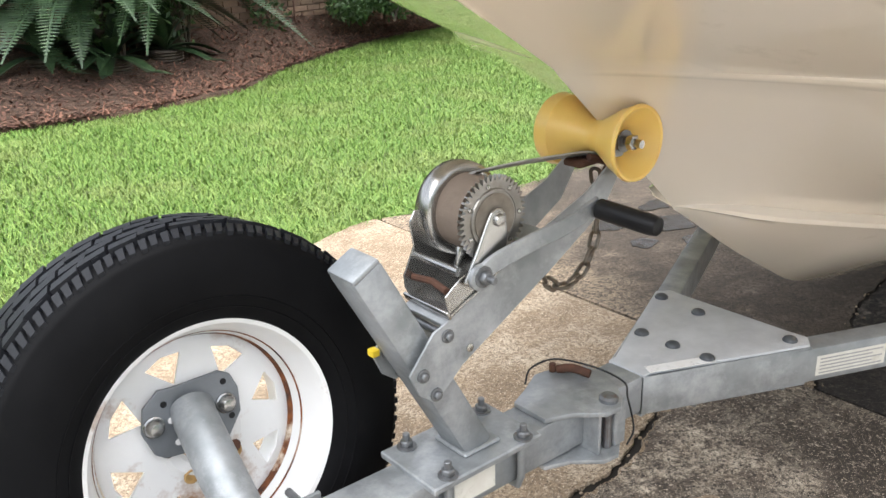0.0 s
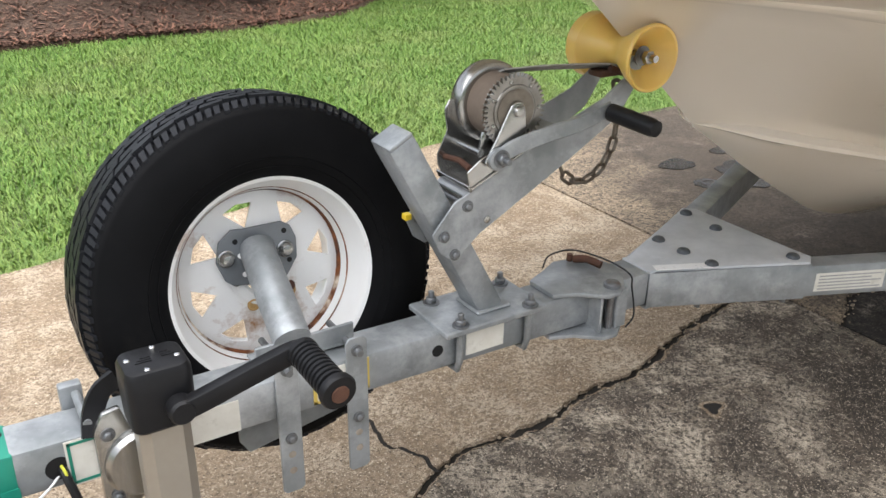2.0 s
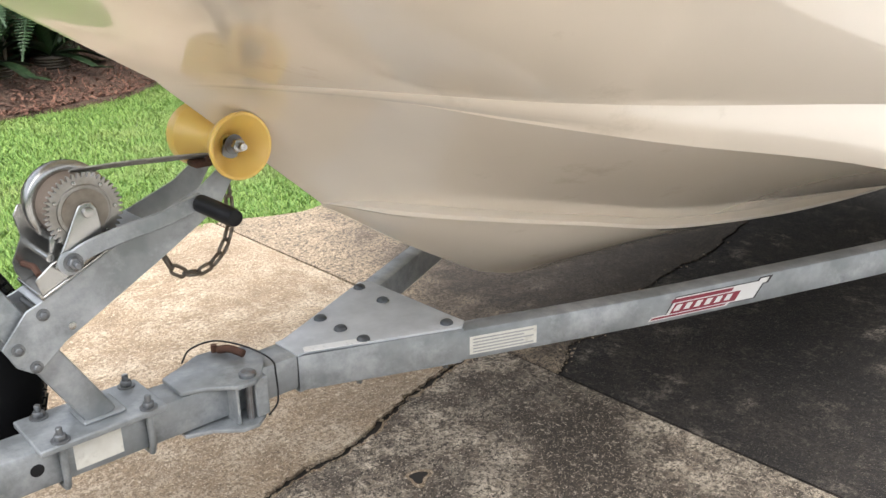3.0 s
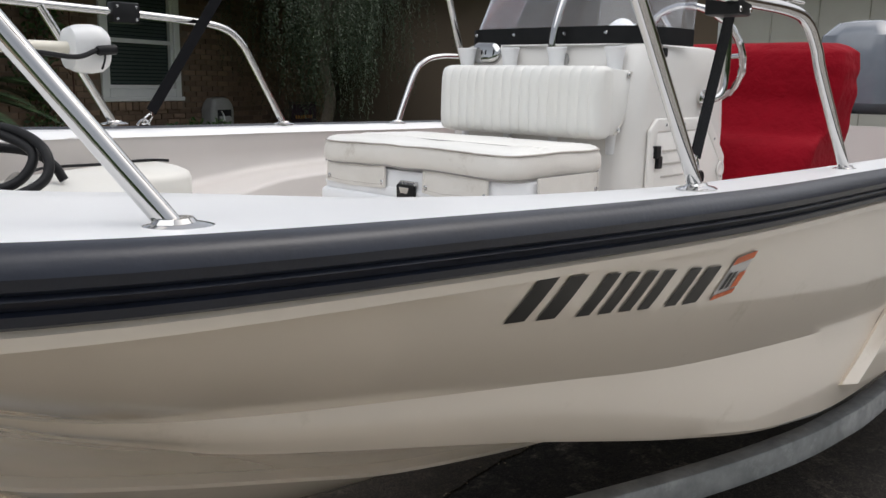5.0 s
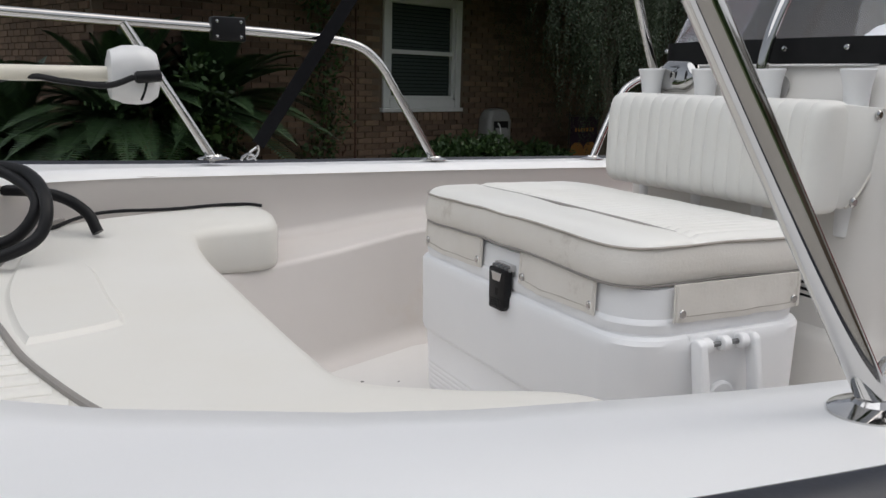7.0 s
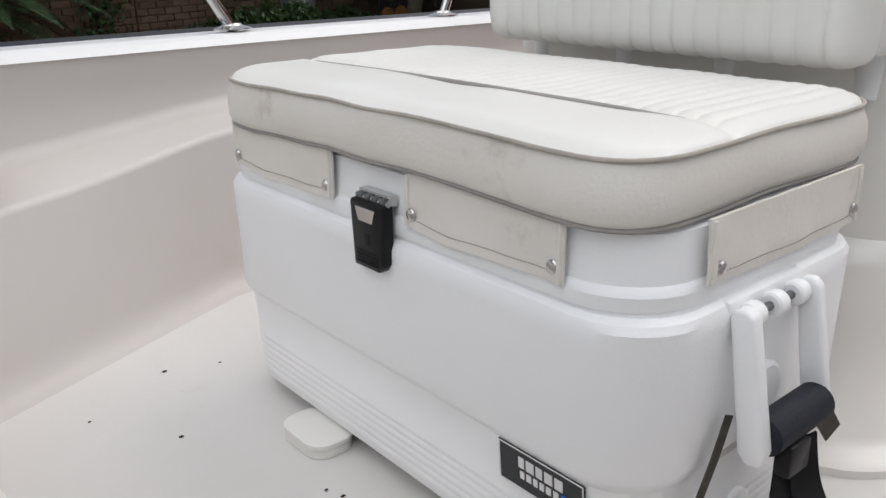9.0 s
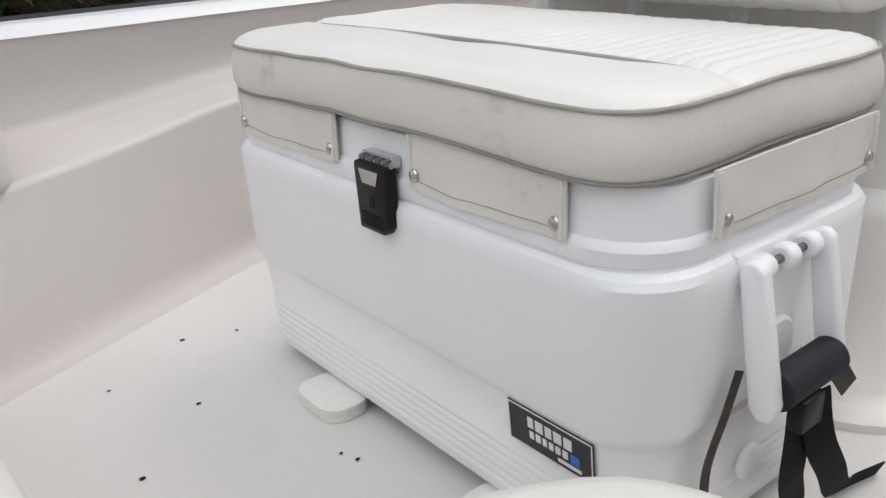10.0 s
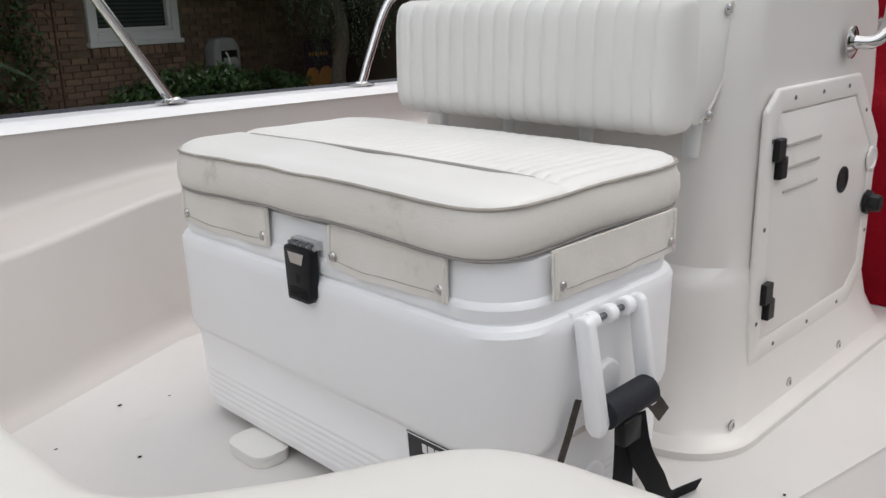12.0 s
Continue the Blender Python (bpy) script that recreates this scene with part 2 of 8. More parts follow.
def solid(name, bm, mat, label, category, group="", kind="", angle=35):
    """A top-level thing of one mesh."""
    me = mesh_of(name, bm, angle)
    me.materials.append(mat)
    return tagged(new(name, me), label, category, group, kind)


def bar(a, b, w, h, bevel=0.005, up=(0, 0, 1)):
    """A square bar from a to b, w wide and h high."""
    return bevelled(swept([a, b], [(-w / 2, -h / 2), (w / 2, -h / 2), (w / 2, h / 2), (-w / 2, h / 2)], up=up), bevel, 2)


def bolt_mesh(r=0.010, h=0.008, stud=0.012):
    """A hex head on a washer, with a stud end."""
    hexa = lathe([(r * 1.45, 0), (r * 1.45, 0.0025), (r * 1.12, 0.0027)], n=20)
    nut = bevelled(lathe([(r, 0.0025), (r, h), (r * 0.85, h + 0.002)], n=6), 0.0008, 1)
    end = lathe([(r * 0.52, h), (r * 0.52, h + stud), (r * 0.4, h + stud + 0.001)], n=12)
    return mesh_of("bolt", joined(hexa, nut, end))


def put_bolt(me, at, way, parent, mat=None):
    """A bolt standing at a place, its head towards way."""
    ob = part("bolt", me, mat or BOLT, parent)
    ob.matrix_basis = along(at, Vector(at) + Vector(way))
    return ob


NUT, CAP = bolt_mesh(0.010, 0.010, 0.012), bolt_mesh(0.0065, 0.006, 0.001)
DOME = mesh_of("bolt", lathe([(0.0135, 0), (0.0135, 0.002), (0.011, 0.006), (0.006, 0.0085), (0.001, 0.009)], n=20))




def ring(cx, cy, hx, hy, r, z, k=7):
    """A rounded rectangle at height z."""
    out = []
    for sx, sy, a0 in ((1, 1, 0), (-1, 1, 90), (-1, -1, 180), (1, -1, 270)):
        for i in range(k):
            a = radians(a0 + 90 * i / (k - 1))
            out.append(Vector((cx + sx * (hx - r) + r * math.cos(a), cy + sy * (hy - r) + r * math.sin(a), z)))
    return out


def stacked(cx, cy, rows, k=7):
    """A body of rounded rectangles (half x, half y, corner radius, height) one above the other."""
    return loft([ring(cx, cy, hx, hy, r, z, k) for hx, hy, r, z in rows])


# ---- driveway, lawn and planting bed ----
def slab_material(name, dark, mid, light, low, high, shade=(0.42, 0.62), grit=1.15, dry=None):
    """Weathered concrete: large stains, mid-size mottling, sandy grain, dark pits and pale grit."""
    m = material(name, mid, 0.9, bump=0.8, bump_scale=110, bump_depth=0.005)
    nt = m.node_tree
    n, l = nt.nodes, nt.links
    b = n["Principled BSDF"]
    co = n.new("ShaderNodeTexCoord")

    def mask(scale, lo, hi, detail, rough):
        t, r = n.new("ShaderNodeTexNoise"), n.new("ShaderNodeMapRange")
        t.inputs["Scale"].default_value, t.inputs["Detail"].default_value, t.inputs["Roughness"].default_value = scale, detail, rough
        r.inputs["From Min"].default_value, r.inputs["From Max"].default_value = lo, hi
        l.new(co.outputs["Object"], t.inputs["Vector"])
        l.new(t.outputs["Fac"], r.inputs["Value"])
        return r.outputs["Result"]

    def blend(fac, a, c):
        x = n.new("ShaderNodeMix")
        x.data_type = "RGBA"
        l.new(fac, x.inputs["Factor"])
        if isinstance(a, tuple):
            x.inputs["A"].default_value = (*a, 1)
        else:
            l.new(a, x.inputs["A"])
        x.inputs["B"].default_value = (*c, 1)
        return x.outputs["Result"]

    c = blend(mask(9, 0.40, 0.60, 12, 0.72), dark, mid)
    c = blend(mask(5.2, low, high, 12, 0.74), c, light)
    c = blend(mask(1.7, *shade, 9, 0.62), c, dark)
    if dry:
        # damp and the boat's shade, put into the colour round a centre, fading unevenly into dry concrete
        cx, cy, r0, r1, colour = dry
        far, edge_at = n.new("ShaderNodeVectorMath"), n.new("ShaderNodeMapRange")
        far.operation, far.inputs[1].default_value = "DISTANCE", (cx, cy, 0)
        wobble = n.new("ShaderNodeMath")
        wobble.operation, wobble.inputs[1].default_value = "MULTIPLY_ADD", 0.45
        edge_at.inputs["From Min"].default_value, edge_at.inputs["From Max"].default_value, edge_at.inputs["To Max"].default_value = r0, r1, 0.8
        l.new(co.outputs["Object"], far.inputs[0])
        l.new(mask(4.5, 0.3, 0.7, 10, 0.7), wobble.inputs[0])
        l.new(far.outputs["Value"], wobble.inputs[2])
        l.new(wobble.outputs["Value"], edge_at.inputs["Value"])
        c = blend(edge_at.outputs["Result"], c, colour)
    c = blend(mask(26, 0.54, 0.64, 8, 0.8), c, tuple(0.5 * (a + b) for a, b in zip(dark, mid)) if dry else dark)
    c = blend(mask(80, 0.47, 0.60, 6, 0.75), c, tuple(v * 0.7 for v in dark))
    c = blend(mask(62, 0.56, 0.66, 5, 0.75), c, tuple(min(0.8, v * grit) for v in light))
    c = blend(mask(170, 0.60, 0.66, 3, 0.5), c, tuple(v * 0.3 for v in dark))
    c = blend(mask(210, 0.60, 0.65, 4, 0.6), c, tuple(min(0.75, v * 1.25 * grit) for v in light))
    c = blend(mask(330, 0.58, 0.62, 2, 0.5), c, tuple(v * 0.45 for v in mid))
    l.new(c, b.inputs["Base Color"])
    cell, pit, height = n.new("ShaderNodeTexVoronoi"), n.new("ShaderNodeBump"), n.new("ShaderNodeMath")
    cell.inputs["Scale"].default_value = 95
    pit.inputs["Strength"].default_value, pit.inputs["Distance"].default_value = 0.6, 0.004
    height.operation = "ADD"
    l.new(co.outputs["Object"], cell.inputs["Vector"])
    l.new(cell.outputs["Distance"], height.inputs[0])
    l.new(mask(40, 0.3, 0.7, 8, 0.7), height.inputs[1])
    l.new(height.outputs["Value"], pit.inputs["Height"])
    l.new(pit.outputs["Normal"], b.inputs["Normal"])
    return m


TAN_SLAB = slab_material("tan_concrete", (0.205, 0.145, 0.09), (0.35, 0.262, 0.172), (0.52, 0.43, 0.32), 0.45, 0.62, (0.50, 0.70), 1.05)
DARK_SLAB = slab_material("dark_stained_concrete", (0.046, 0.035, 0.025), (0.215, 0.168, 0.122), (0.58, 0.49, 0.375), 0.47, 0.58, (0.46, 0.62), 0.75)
# near-black slab under the boat: damp and the boat's shade in one colour
SHADED_WET_SLAB = slab_material("damp_shaded_concrete", (0.010, 0.0075, 0.0055), (0.048, 0.038, 0.029), (0.32, 0.27, 0.215), 0.54, 0.66, (0.46, 0.62), 0.28)

# concrete for slabs out of view, kept pale to bounce light onto the hull
BOUNCE_SLAB = slab_material("bounce_grey_concrete", (0.31, 0.29, 0.255), (0.48, 0.455, 0.41), (0.60, 0.575, 0.53), 0.44, 0.62, (0.54, 0.74))
# brown slab whose darkening under the hull holds damp and painted shade
SHADED_DAMP_SLAB = slab_material("damp_shaded_brown_concrete", (0.050, 0.038, 0.027), (0.125, 0.095, 0.068), (0.27, 0.215, 0.16), 0.52, 0.70, (0.42, 0.62), 0.5, (4.0, 0.3, 2.85, 3.25, (0.46, 0.355, 0.24)))


def jagged(points, size, seed, per=26):
    """A rough line through points."""
    out = []
    for p in smooth_path([(x, y, 0) for x, y in points], per):
        out.append((p.x + size * noise.noise(Vector((p.x * 9, p.y * 9, seed))) + size * 0.8 * noise.noise(Vector((p.x * 37, p.y * 37, seed))) + size * 0.4 * noise.noise(Vector((p.x * 110, p.y * 110, seed))), p.y + size * noise.noise(Vector((p.x * 9, p.y * 9, seed + 5))) + size * 0.8 * noise.noise(Vector((p.x * 37, p.y * 37, seed + 9))) + size * 0.4 * noise.noise(Vector((p.x * 110, p.y * 110, seed + 9)))))
    return out


CRACK_A = [(-7.9, -2.6), (-4.5, -1.5), (-2.2, -0.55), (-1.1, -0.16), (-0.40, 0.10), (-0.243, 0.188), (-0.14, 0.225), (0.05, 0.215), (0.17, 0.235), (0.30, 0.263), (0.45, 0.270), (0.60, 0.325), (0.73, 0.365), (0.85, 0.392), (0.96, 0.416), (1.095, 0.43)]
CRACK_C = [(1.108, 0.143), (1.22, 0.19), (1.30, 0.235), (1.48, 0.205), (1.66, 0.295), (2.09, 0.362), (2.40, 0.370), (3.5, 0.55), (6, 0.7), (9.0, 1.0)]
EDGE = [(-8, 0.9), (-4, 1.25), (-1.6, 1.55), (-0.98, 1.68), (-0.58, 1.76), (-0.1, 1.85), (0.39, 2.0), (0.9, 2.16), (1.13, 2.19), (1.5, 2.05), (1.85, 2.10), (2.6, 2.15), (9.2, 2.3)]
up_a, down_a = jagged(CRACK_A, 0.012, 1), [(x, y - 0.022 - 0.016 * noise.noise(Vector((x * 7, y, 3)))) for x, y in jagged(CRACK_A, 0.012, 1)]
up_c, down_c = jagged(CRACK_C, 0.014, 4), [(x, y - 0.013) for x, y in jagged(CRACK_C, 0.014, 4)]
edge = jagged(EDGE, 0.015, 7, 6)
front_edge, rear_edge = [p for p in edge if p[0] < 1.098], [p for p in edge if p[0] > 1.112]
DRIVE = thing("driveway", (0, 0, 0), "cracked weathered concrete driveway in tan and dark slabs", "driveway", kind="structure")


def slab(outline, mat, label, top=0.0):
    return part("slab", prism(outline, 0.10, Matrix.Translation((0, 0, top - 0.10))), mat, DRIVE, label)


slab([p for p in up_a if p[0] < 1.098] + [(1.097, 2.18)] + front_edge[::-1], TAN_SLAB, "light tan concrete slab")
slab([(-8, -9), (1.097, -9), (1.097, -1.32), (-8, -1.32)], BOUNCE_SLAB, "out-of-view pale grey slab added to bounce light onto the hull", -0.004)
slab([(1.111, -9), (9.0, -9), (9.0, -1.32), (1.111, -1.32)], BOUNCE_SLAB, "out-of-view pale grey slab added to bounce light onto the hull", -0.004)
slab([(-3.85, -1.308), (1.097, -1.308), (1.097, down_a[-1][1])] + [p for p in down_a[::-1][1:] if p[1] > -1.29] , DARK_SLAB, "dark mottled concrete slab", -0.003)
slab([(1.111, up_c[0][1])] + [p for p in up_c if p[0] > 1.112] + rear_edge[::-1] + [(1.111, 2.18)], SHADED_DAMP_SLAB, "dark concrete slab with damp and boat shade in its colour", -0.004)
slab([(1.111, -1.308), (9.0, -1.308), (9.0, down_c[-1][1])] + [p for p in down_c[::-1] if p[0] > 1.112] + [(1.111, down_c[0][1])], SHADED_WET_SLAB, "dark concrete slab with damp and boat shade in its colour", -0.006)
# short side crack, a chipped hole and grit along the cracks
br = jagged([(-0.239, 0.178), (-0.243, 0.234), (-0.266, 0.279), (-0.292, 0.308), (-0.285, 0.37), (-0.27, 0.46), (-0.255, 0.53), (-0.28, 0.62), (-0.31, 0.70)], 0.010, 12, 8)
# near-black for dirt and painted shade inside the cracks and the hole
CRACK_DARK = material("crack_dark", (0.02, 0.016, 0.012), 1.0)
bm = bmesh.new()
L = [[bm.verts.new((x - 0.005, y, 0.0015)), bm.verts.new((x + 0.005, y, 0.0015))] for x, y in br]
for a, b in zip(L, L[1:]):
    bm.faces.new((a[0], a[1], b[1], b[0]))
part("hairline_crack", bm, CRACK_DARK, DRIVE, "thin dark branching crack")
heart = [(0.022 * (1 + 0.25 * math.cos(a) + 0.2 * math.cos(3 * a + 0.6)) * math.cos(a), 0.020 * (1 + 0.2 * math.sin(2 * a) + 0.2 * math.cos(3 * a)) * math.sin(a)) for a in [k * math.tau / 18 for k in range(18)]]
part("chipped_hole", prism([(0.452 + 1.5 * x, 0.035 + 1.5 * y) for x, y in heart], 0.003, Matrix.Translation((0, 0, -0.0025))), TAN_SLAB, DRIVE, "small chipped hole in the slab")
part("hole_bottom", prism([(0.452 + x, 0.035 + y) for x, y in heart], 0.003, Matrix.Translation((0, 0, -0.0017))), CRACK_DARK, DRIVE)
lip = bmesh.new()
L = [[lip.verts.new((x + 0.004, y + 0.003 * noise.noise(Vector((x * 40, y * 40, 2))), 0.0005)), lip.verts.new((x + 0.008, y - 0.001 - 0.016 * max(0.0, noise.noise(Vector((x * 22, y * 22, 6)))), -0.0018))] for x, y in down_a if -2 < x < 1.05]
for a, b in zip(L, L[1:]):
    lip.faces.new((a[0], a[1], b[1], b[0]))
part("chipped_lip", lip, TAN_SLAB, DRIVE, "pale chipped edge along the crack")
part("crack_bed", box(-7.9, 8.9, -8.9, 1.0, -0.034, -0.010), CRACK_DARK, DRIVE, "near-black bed for the dirt and shade in the cracks")
chips = []
for line, k in ((up_a, 110), (up_c, 60)):
    for i in range(k):
        x, y = random.choice(line)
        if -1.2 < x < 2.6:
            s = random.uniform(0.002, 0.007)
            bm = bmesh.new()
            bmesh.ops.create_icosphere(bm, subdivisions=1, radius=s, matrix=Matrix.Translation((x + random.gauss(0, 0.02), y - 0.012 + random.gauss(0, 0.018), 0.001)) @ Matrix.Diagonal((1, random.uniform(0.5, 1), 0.5, 1)))
            chips.append(bm)
WATER = material("puddle_water", (0.022, 0.017, 0.012), 0.02, bump=0.9, bump_scale=30, bump_depth=0.008)
WATER.node_tree.nodes["Principled BSDF"].inputs["Specular IOR Level"].default_value = 0.35
for i, (x, y, r) in enumerate(((1.78, 1.40, 0.075), (1.98, 1.24, 0.105), (1.70, 1.17, 0.055), (1.90, 1.05, 0.06), (2.17, 1.44, 0.08))):
    rim = [(x + 1.25 * q * math.cos(a), y + 0.8 * q * math.sin(a)) for a, q in [(a, r * (1 + 0.45 * noise.noise(Vector((math.cos(a) * 1.2, math.sin(a) * 1.2, i * 3.1))))) for a in [k * math.tau / 40 for k in range(40)]]]
    w = thing("puddle", (x, y, 0), "small shallow water puddle on the dark concrete", "puddle", "puddles")
    part("water", prism(rim, 0.003, Matrix.Translation((0, 0, -0.0035))), WATER, w)
tagged(part("grit", joined(*chips), TAN_SLAB, DRIVE, "loose concrete grit along the cracks"), kind="stuff")
solid("ground", bevelled(box(-600, 600, -600, 600, -0.30, -0.035), 0), LAWN, "green lawn soil reaching into the distance", "ground", kind="structure")

BED_EDGE = [(-9, 5.0), (-3, 5.3), (0.25, 5.65), (1.0, 5.62), (1.5, 5.68), (2.4, 6.0), (3.2, 6.75), (4.0, 7.3), (4.9, 7.9), (5.8, 8.3), (6.7, 8.6), (8.0, 8.9)]

HOUSE_FOOT, HOUSE_TURN = (4.525, 8.14), math.tan(radians(16.7))


def bank(x, y, edge):
    """Height of the mulch bed, tilted up from the lawn to the house foot to fit the camera's view."""
    foot = HOUSE_FOOT[1] + (x - HOUSE_FOOT[0]) * HOUSE_TURN
    t = np.clip((y - edge) / np.maximum(foot - edge, 0.4), 0, 1)
    return 0.012 + 0.36 * t


rings = []
for p in smooth_path([(x, y, 0) for x, y in BED_EDGE], 8):
    foot = max(HOUSE_FOOT[1] + (p.x - HOUSE_FOOT[0]) * HOUSE_TURN, p.y + 0.4) + 0.1
    rows = [(p.x, p.y + (foot - p.y) * k / 8) for k in range(9)]
    rings.append([Vector((p.x, p.y, -0.05))] + [Vector((x, y, float(bank(x, y, p.y)) + 0.02 * noise.noise(Vector((x * 3, y * 3, 1))))) for x, y in rows] + [Vector((p.x, foot + 2.5, 0.37)), Vector((p.x, foot + 2.5, -0.05))])
solid("planting_bed", loft(rings), SOIL, "reddish brown mulch planting bed along the house", "ground", kind="structure", angle=80)


def below_bed(x):
    return np.interp(x, [p[0] for p in BED_EDGE], [p[1] for p in BED_EDGE])


def below_drive(x):
    return np.interp(x, [p[0] for p in EDGE], [p[1] for p in EDGE])


def mulch():
    rng = np.random.default_rng(3)
    n = 20000
    x = rng.uniform(-2.5, 7.5, n)
    y = below_bed(x) + rng.uniform(-0.04, 1.0, n) ** 2 * np.where(x < 1.4, 4.5, 2.4)
    a, l, w = rng.uniform(0, 6.28, n), rng.uniform(0.02, 0.07, n), rng.uniform(0.006, 0.018, n)
    t = rng.normal(0, 0.35, n)
    z = bank(x, y, below_bed(x)) + rng.uniform(0.004, 0.022, n)
    d = np.stack([np.cos(a), np.sin(a), t], 1) * l[:, None] / 2
    s = np.stack([-np.sin(a), np.cos(a), 0 * a], 1) * w[:, None] / 2
    c = np.stack([x, y, z], 1)
    v = np.stack([c - d - s, c + d - s, c + d + s, c - d + s], 1).reshape(-1, 3)
    f = np.arange(4 * n).reshape(-1, 4)
    me = bpy.data.meshes.new("mulch_chips")
    me.from_pydata(v.tolist(), [], f.tolist())
    me.materials.append(MULCH)
    tagged(new("mulch_chips", me), "loose bark mulch chips on the bed", "mulch", kind="stuff")


def leaf_material(name, a, b, rough=0.5, sheen=0.25):
    """Leaves whose tone varies from piece to piece."""
    m = material(name, a, rough, second=b, scale=3)
    nt = m.node_tree
    n, l = nt.nodes, nt.links
    g, r = n.new("ShaderNodeNewGeometry"), n.new("ShaderNodeMix")
    r.data_type = "RGBA"
    r.inputs["A"].default_value, r.inputs["B"].default_value = (*a, 1), (*b, 1)
    l.new(g.outputs["Random Per Island"], r.inputs["Factor"])
    l.new(r.outputs["Result"], n["Principled BSDF"].inputs["Base Color"])
    n["Principled BSDF"].inputs["Subsurface Weight"].default_value = 0.0
    return m


MULCH = leaf_material("bark_mulch", (0.25, 0.125, 0.08), (0.07, 0.035, 0.025), 0.9)
GRASS = leaf_material("lawn_grass", (0.075, 0.175, 0.021), (0.20, 0.30, 0.058), 0.6)
gn, gl = GRASS.node_tree.nodes, GRASS.node_tree.links
patch, span, dry = gn.new("ShaderNodeTexNoise"), gn.new("ShaderNodeMapRange"), gn.new("ShaderNodeMix")
patch.inputs["Scale"].default_value, patch.inputs["Detail"].default_value = 1.6, 8
span.inputs["From Min"].default_value, span.inputs["From Max"].default_value, span.inputs["To Max"].default_value = 0.48, 0.75, 0.5
dry.data_type = "RGBA"
dry.inputs["B"].default_value = (0.26, 0.27, 0.095, 1)
gl.new(gn["Texture Coordinate"].outputs["Object"], patch.inputs["Vector"])
gl.new(patch.outputs["Fac"], span.inputs["Value"])
gl.new(span.outputs["Result"], dry.inputs["Factor"])
gl.new(gn["Principled BSDF"].inputs["Base Color"].links[0].from_socket, dry.inputs["A"])
gl.new(dry.outputs["Result"], gn["Principled BSDF"].inputs["Base Color"])
PALM = leaf_material("sago_frond", (0.012, 0.030, 0.012), (0.036, 0.070, 0.026), 0.45)
SHRUB = leaf_material("shrub_leaf", (0.025, 0.06, 0.018), (0.06, 0.11, 0.03), 0.5)
WEEP = leaf_material("weeping_leaf", (0.016, 0.028, 0.013), (0.038, 0.056, 0.026), 0.7)
BARK = material("grey_brown_bark", (0.10, 0.08, 0.06), 0.95, second=(0.05, 0.04, 0.03), scale=30, bump=0.8, bump_scale=40, bump_depth=0.01)
mulch()


def grass():
    """Curved three-sided blades, denser near the driveway."""
    rng = np.random.default_rng(5)
    n = 340000
    x = rng.uniform(-3.2, 8.5, n)
    lo, hi = below_drive(x) - 0.02, np.minimum(below_bed(x) + 0.03, 9.0)
    y = lo + (hi - lo) * rng.uniform(0, 1, n) ** 1.35
    tuft = np.array([noise.noise(Vector((a * 2.3, b * 2.3, 0))) for a, b in zip(x[::10], y[::10])]).repeat(10)
    h = rng.uniform(0.018, 0.046, n) * (1 + 0.6 * tuft)
    a, lean = rng.uniform(0, 6.283, n), rng.uniform(0.4, 1.9, n)
    w = rng.uniform(0.0018, 0.0036, n)
    c = np.stack([x, y, np.full(n, -0.037)], 1)
    s = np.stack([-np.sin(a), np.cos(a), 0 * a], 1) * w[:, None]
    d = np.stack([np.cos(a), np.sin(a), 0 * a], 1)
    up = np.array([0, 0, 1.0])
    mid = c + up * (h * 0.62)[:, None] + d * (h * lean * 0.25)[:, None]
    tip = c + up * h[:, None] + d * (h * lean * 0.85)[:, None]
    v = np.stack([c - s, c + s, mid + s * 0.8, mid - s * 0.8, tip], 1).reshape(-1, 3)
    k = np.arange(n)[:, None] * 5
    me = bpy.data.meshes.new("lawn_grass")
    quads, tris = (k + [0, 1, 2, 3]), (k + [3, 2, 4])
    me.from_pydata(v.tolist(), [], quads.tolist() + tris.tolist())
    me.materials.append(GRASS)
    tagged(new("lawn_grass", me), "bright green lawn grass blades", "grass", kind="stuff")


grass()

# ---- brick house behind the lawn ----
WA = radians(16.7)
WALL = Matrix.Translation((4.525, 8.14, 0)) @ Matrix.Rotation(WA, 4, "Z")      # u along the wall, -v towards the lawn
WIN_U0, WIN_U1, WIN_Z0, WIN_Z1 = -0.04, 1.24, 1.10, 2.42
W_END = 4.35


def wall_with_opening():
    some = [box(-3.4, -3.15, 0.25, 7.0, -0.1, 2.75), box(-3.4, WIN_U0, 0.012, 0.25, -0.1, 2.75), box(WIN_U1, W_END, 0.012, 0.25, -0.1, 2.75), box(WIN_U0, WIN_U1, 0.012, 0.25, -0.1, WIN_Z0), box(WIN_U0, WIN_U1, 0.012, 0.25, WIN_Z1, 2.75)]
    return moved(joined(*some), WALL)


HOUSE = tagged(new("wall_house", mesh_of("wall_house", wall_with_opening())), "tan and brown brick house wall in shade", "wall", kind="structure")
HOUSE.data.materials.append(MORTAR)
RECESS = tagged(new("wall_porch", mesh_of("wall_porch", moved(joined(box(W_END, W_END + 5.2, 2.4, 2.6, -0.1, 2.75), box(W_END, W_END + 0.2, 0.0, 2.4, -0.1, 2.75)), WALL))), "brick wall at the back of the shaded porch", "wall", kind="structure")
RECESS.data.materials.append(BRICK)
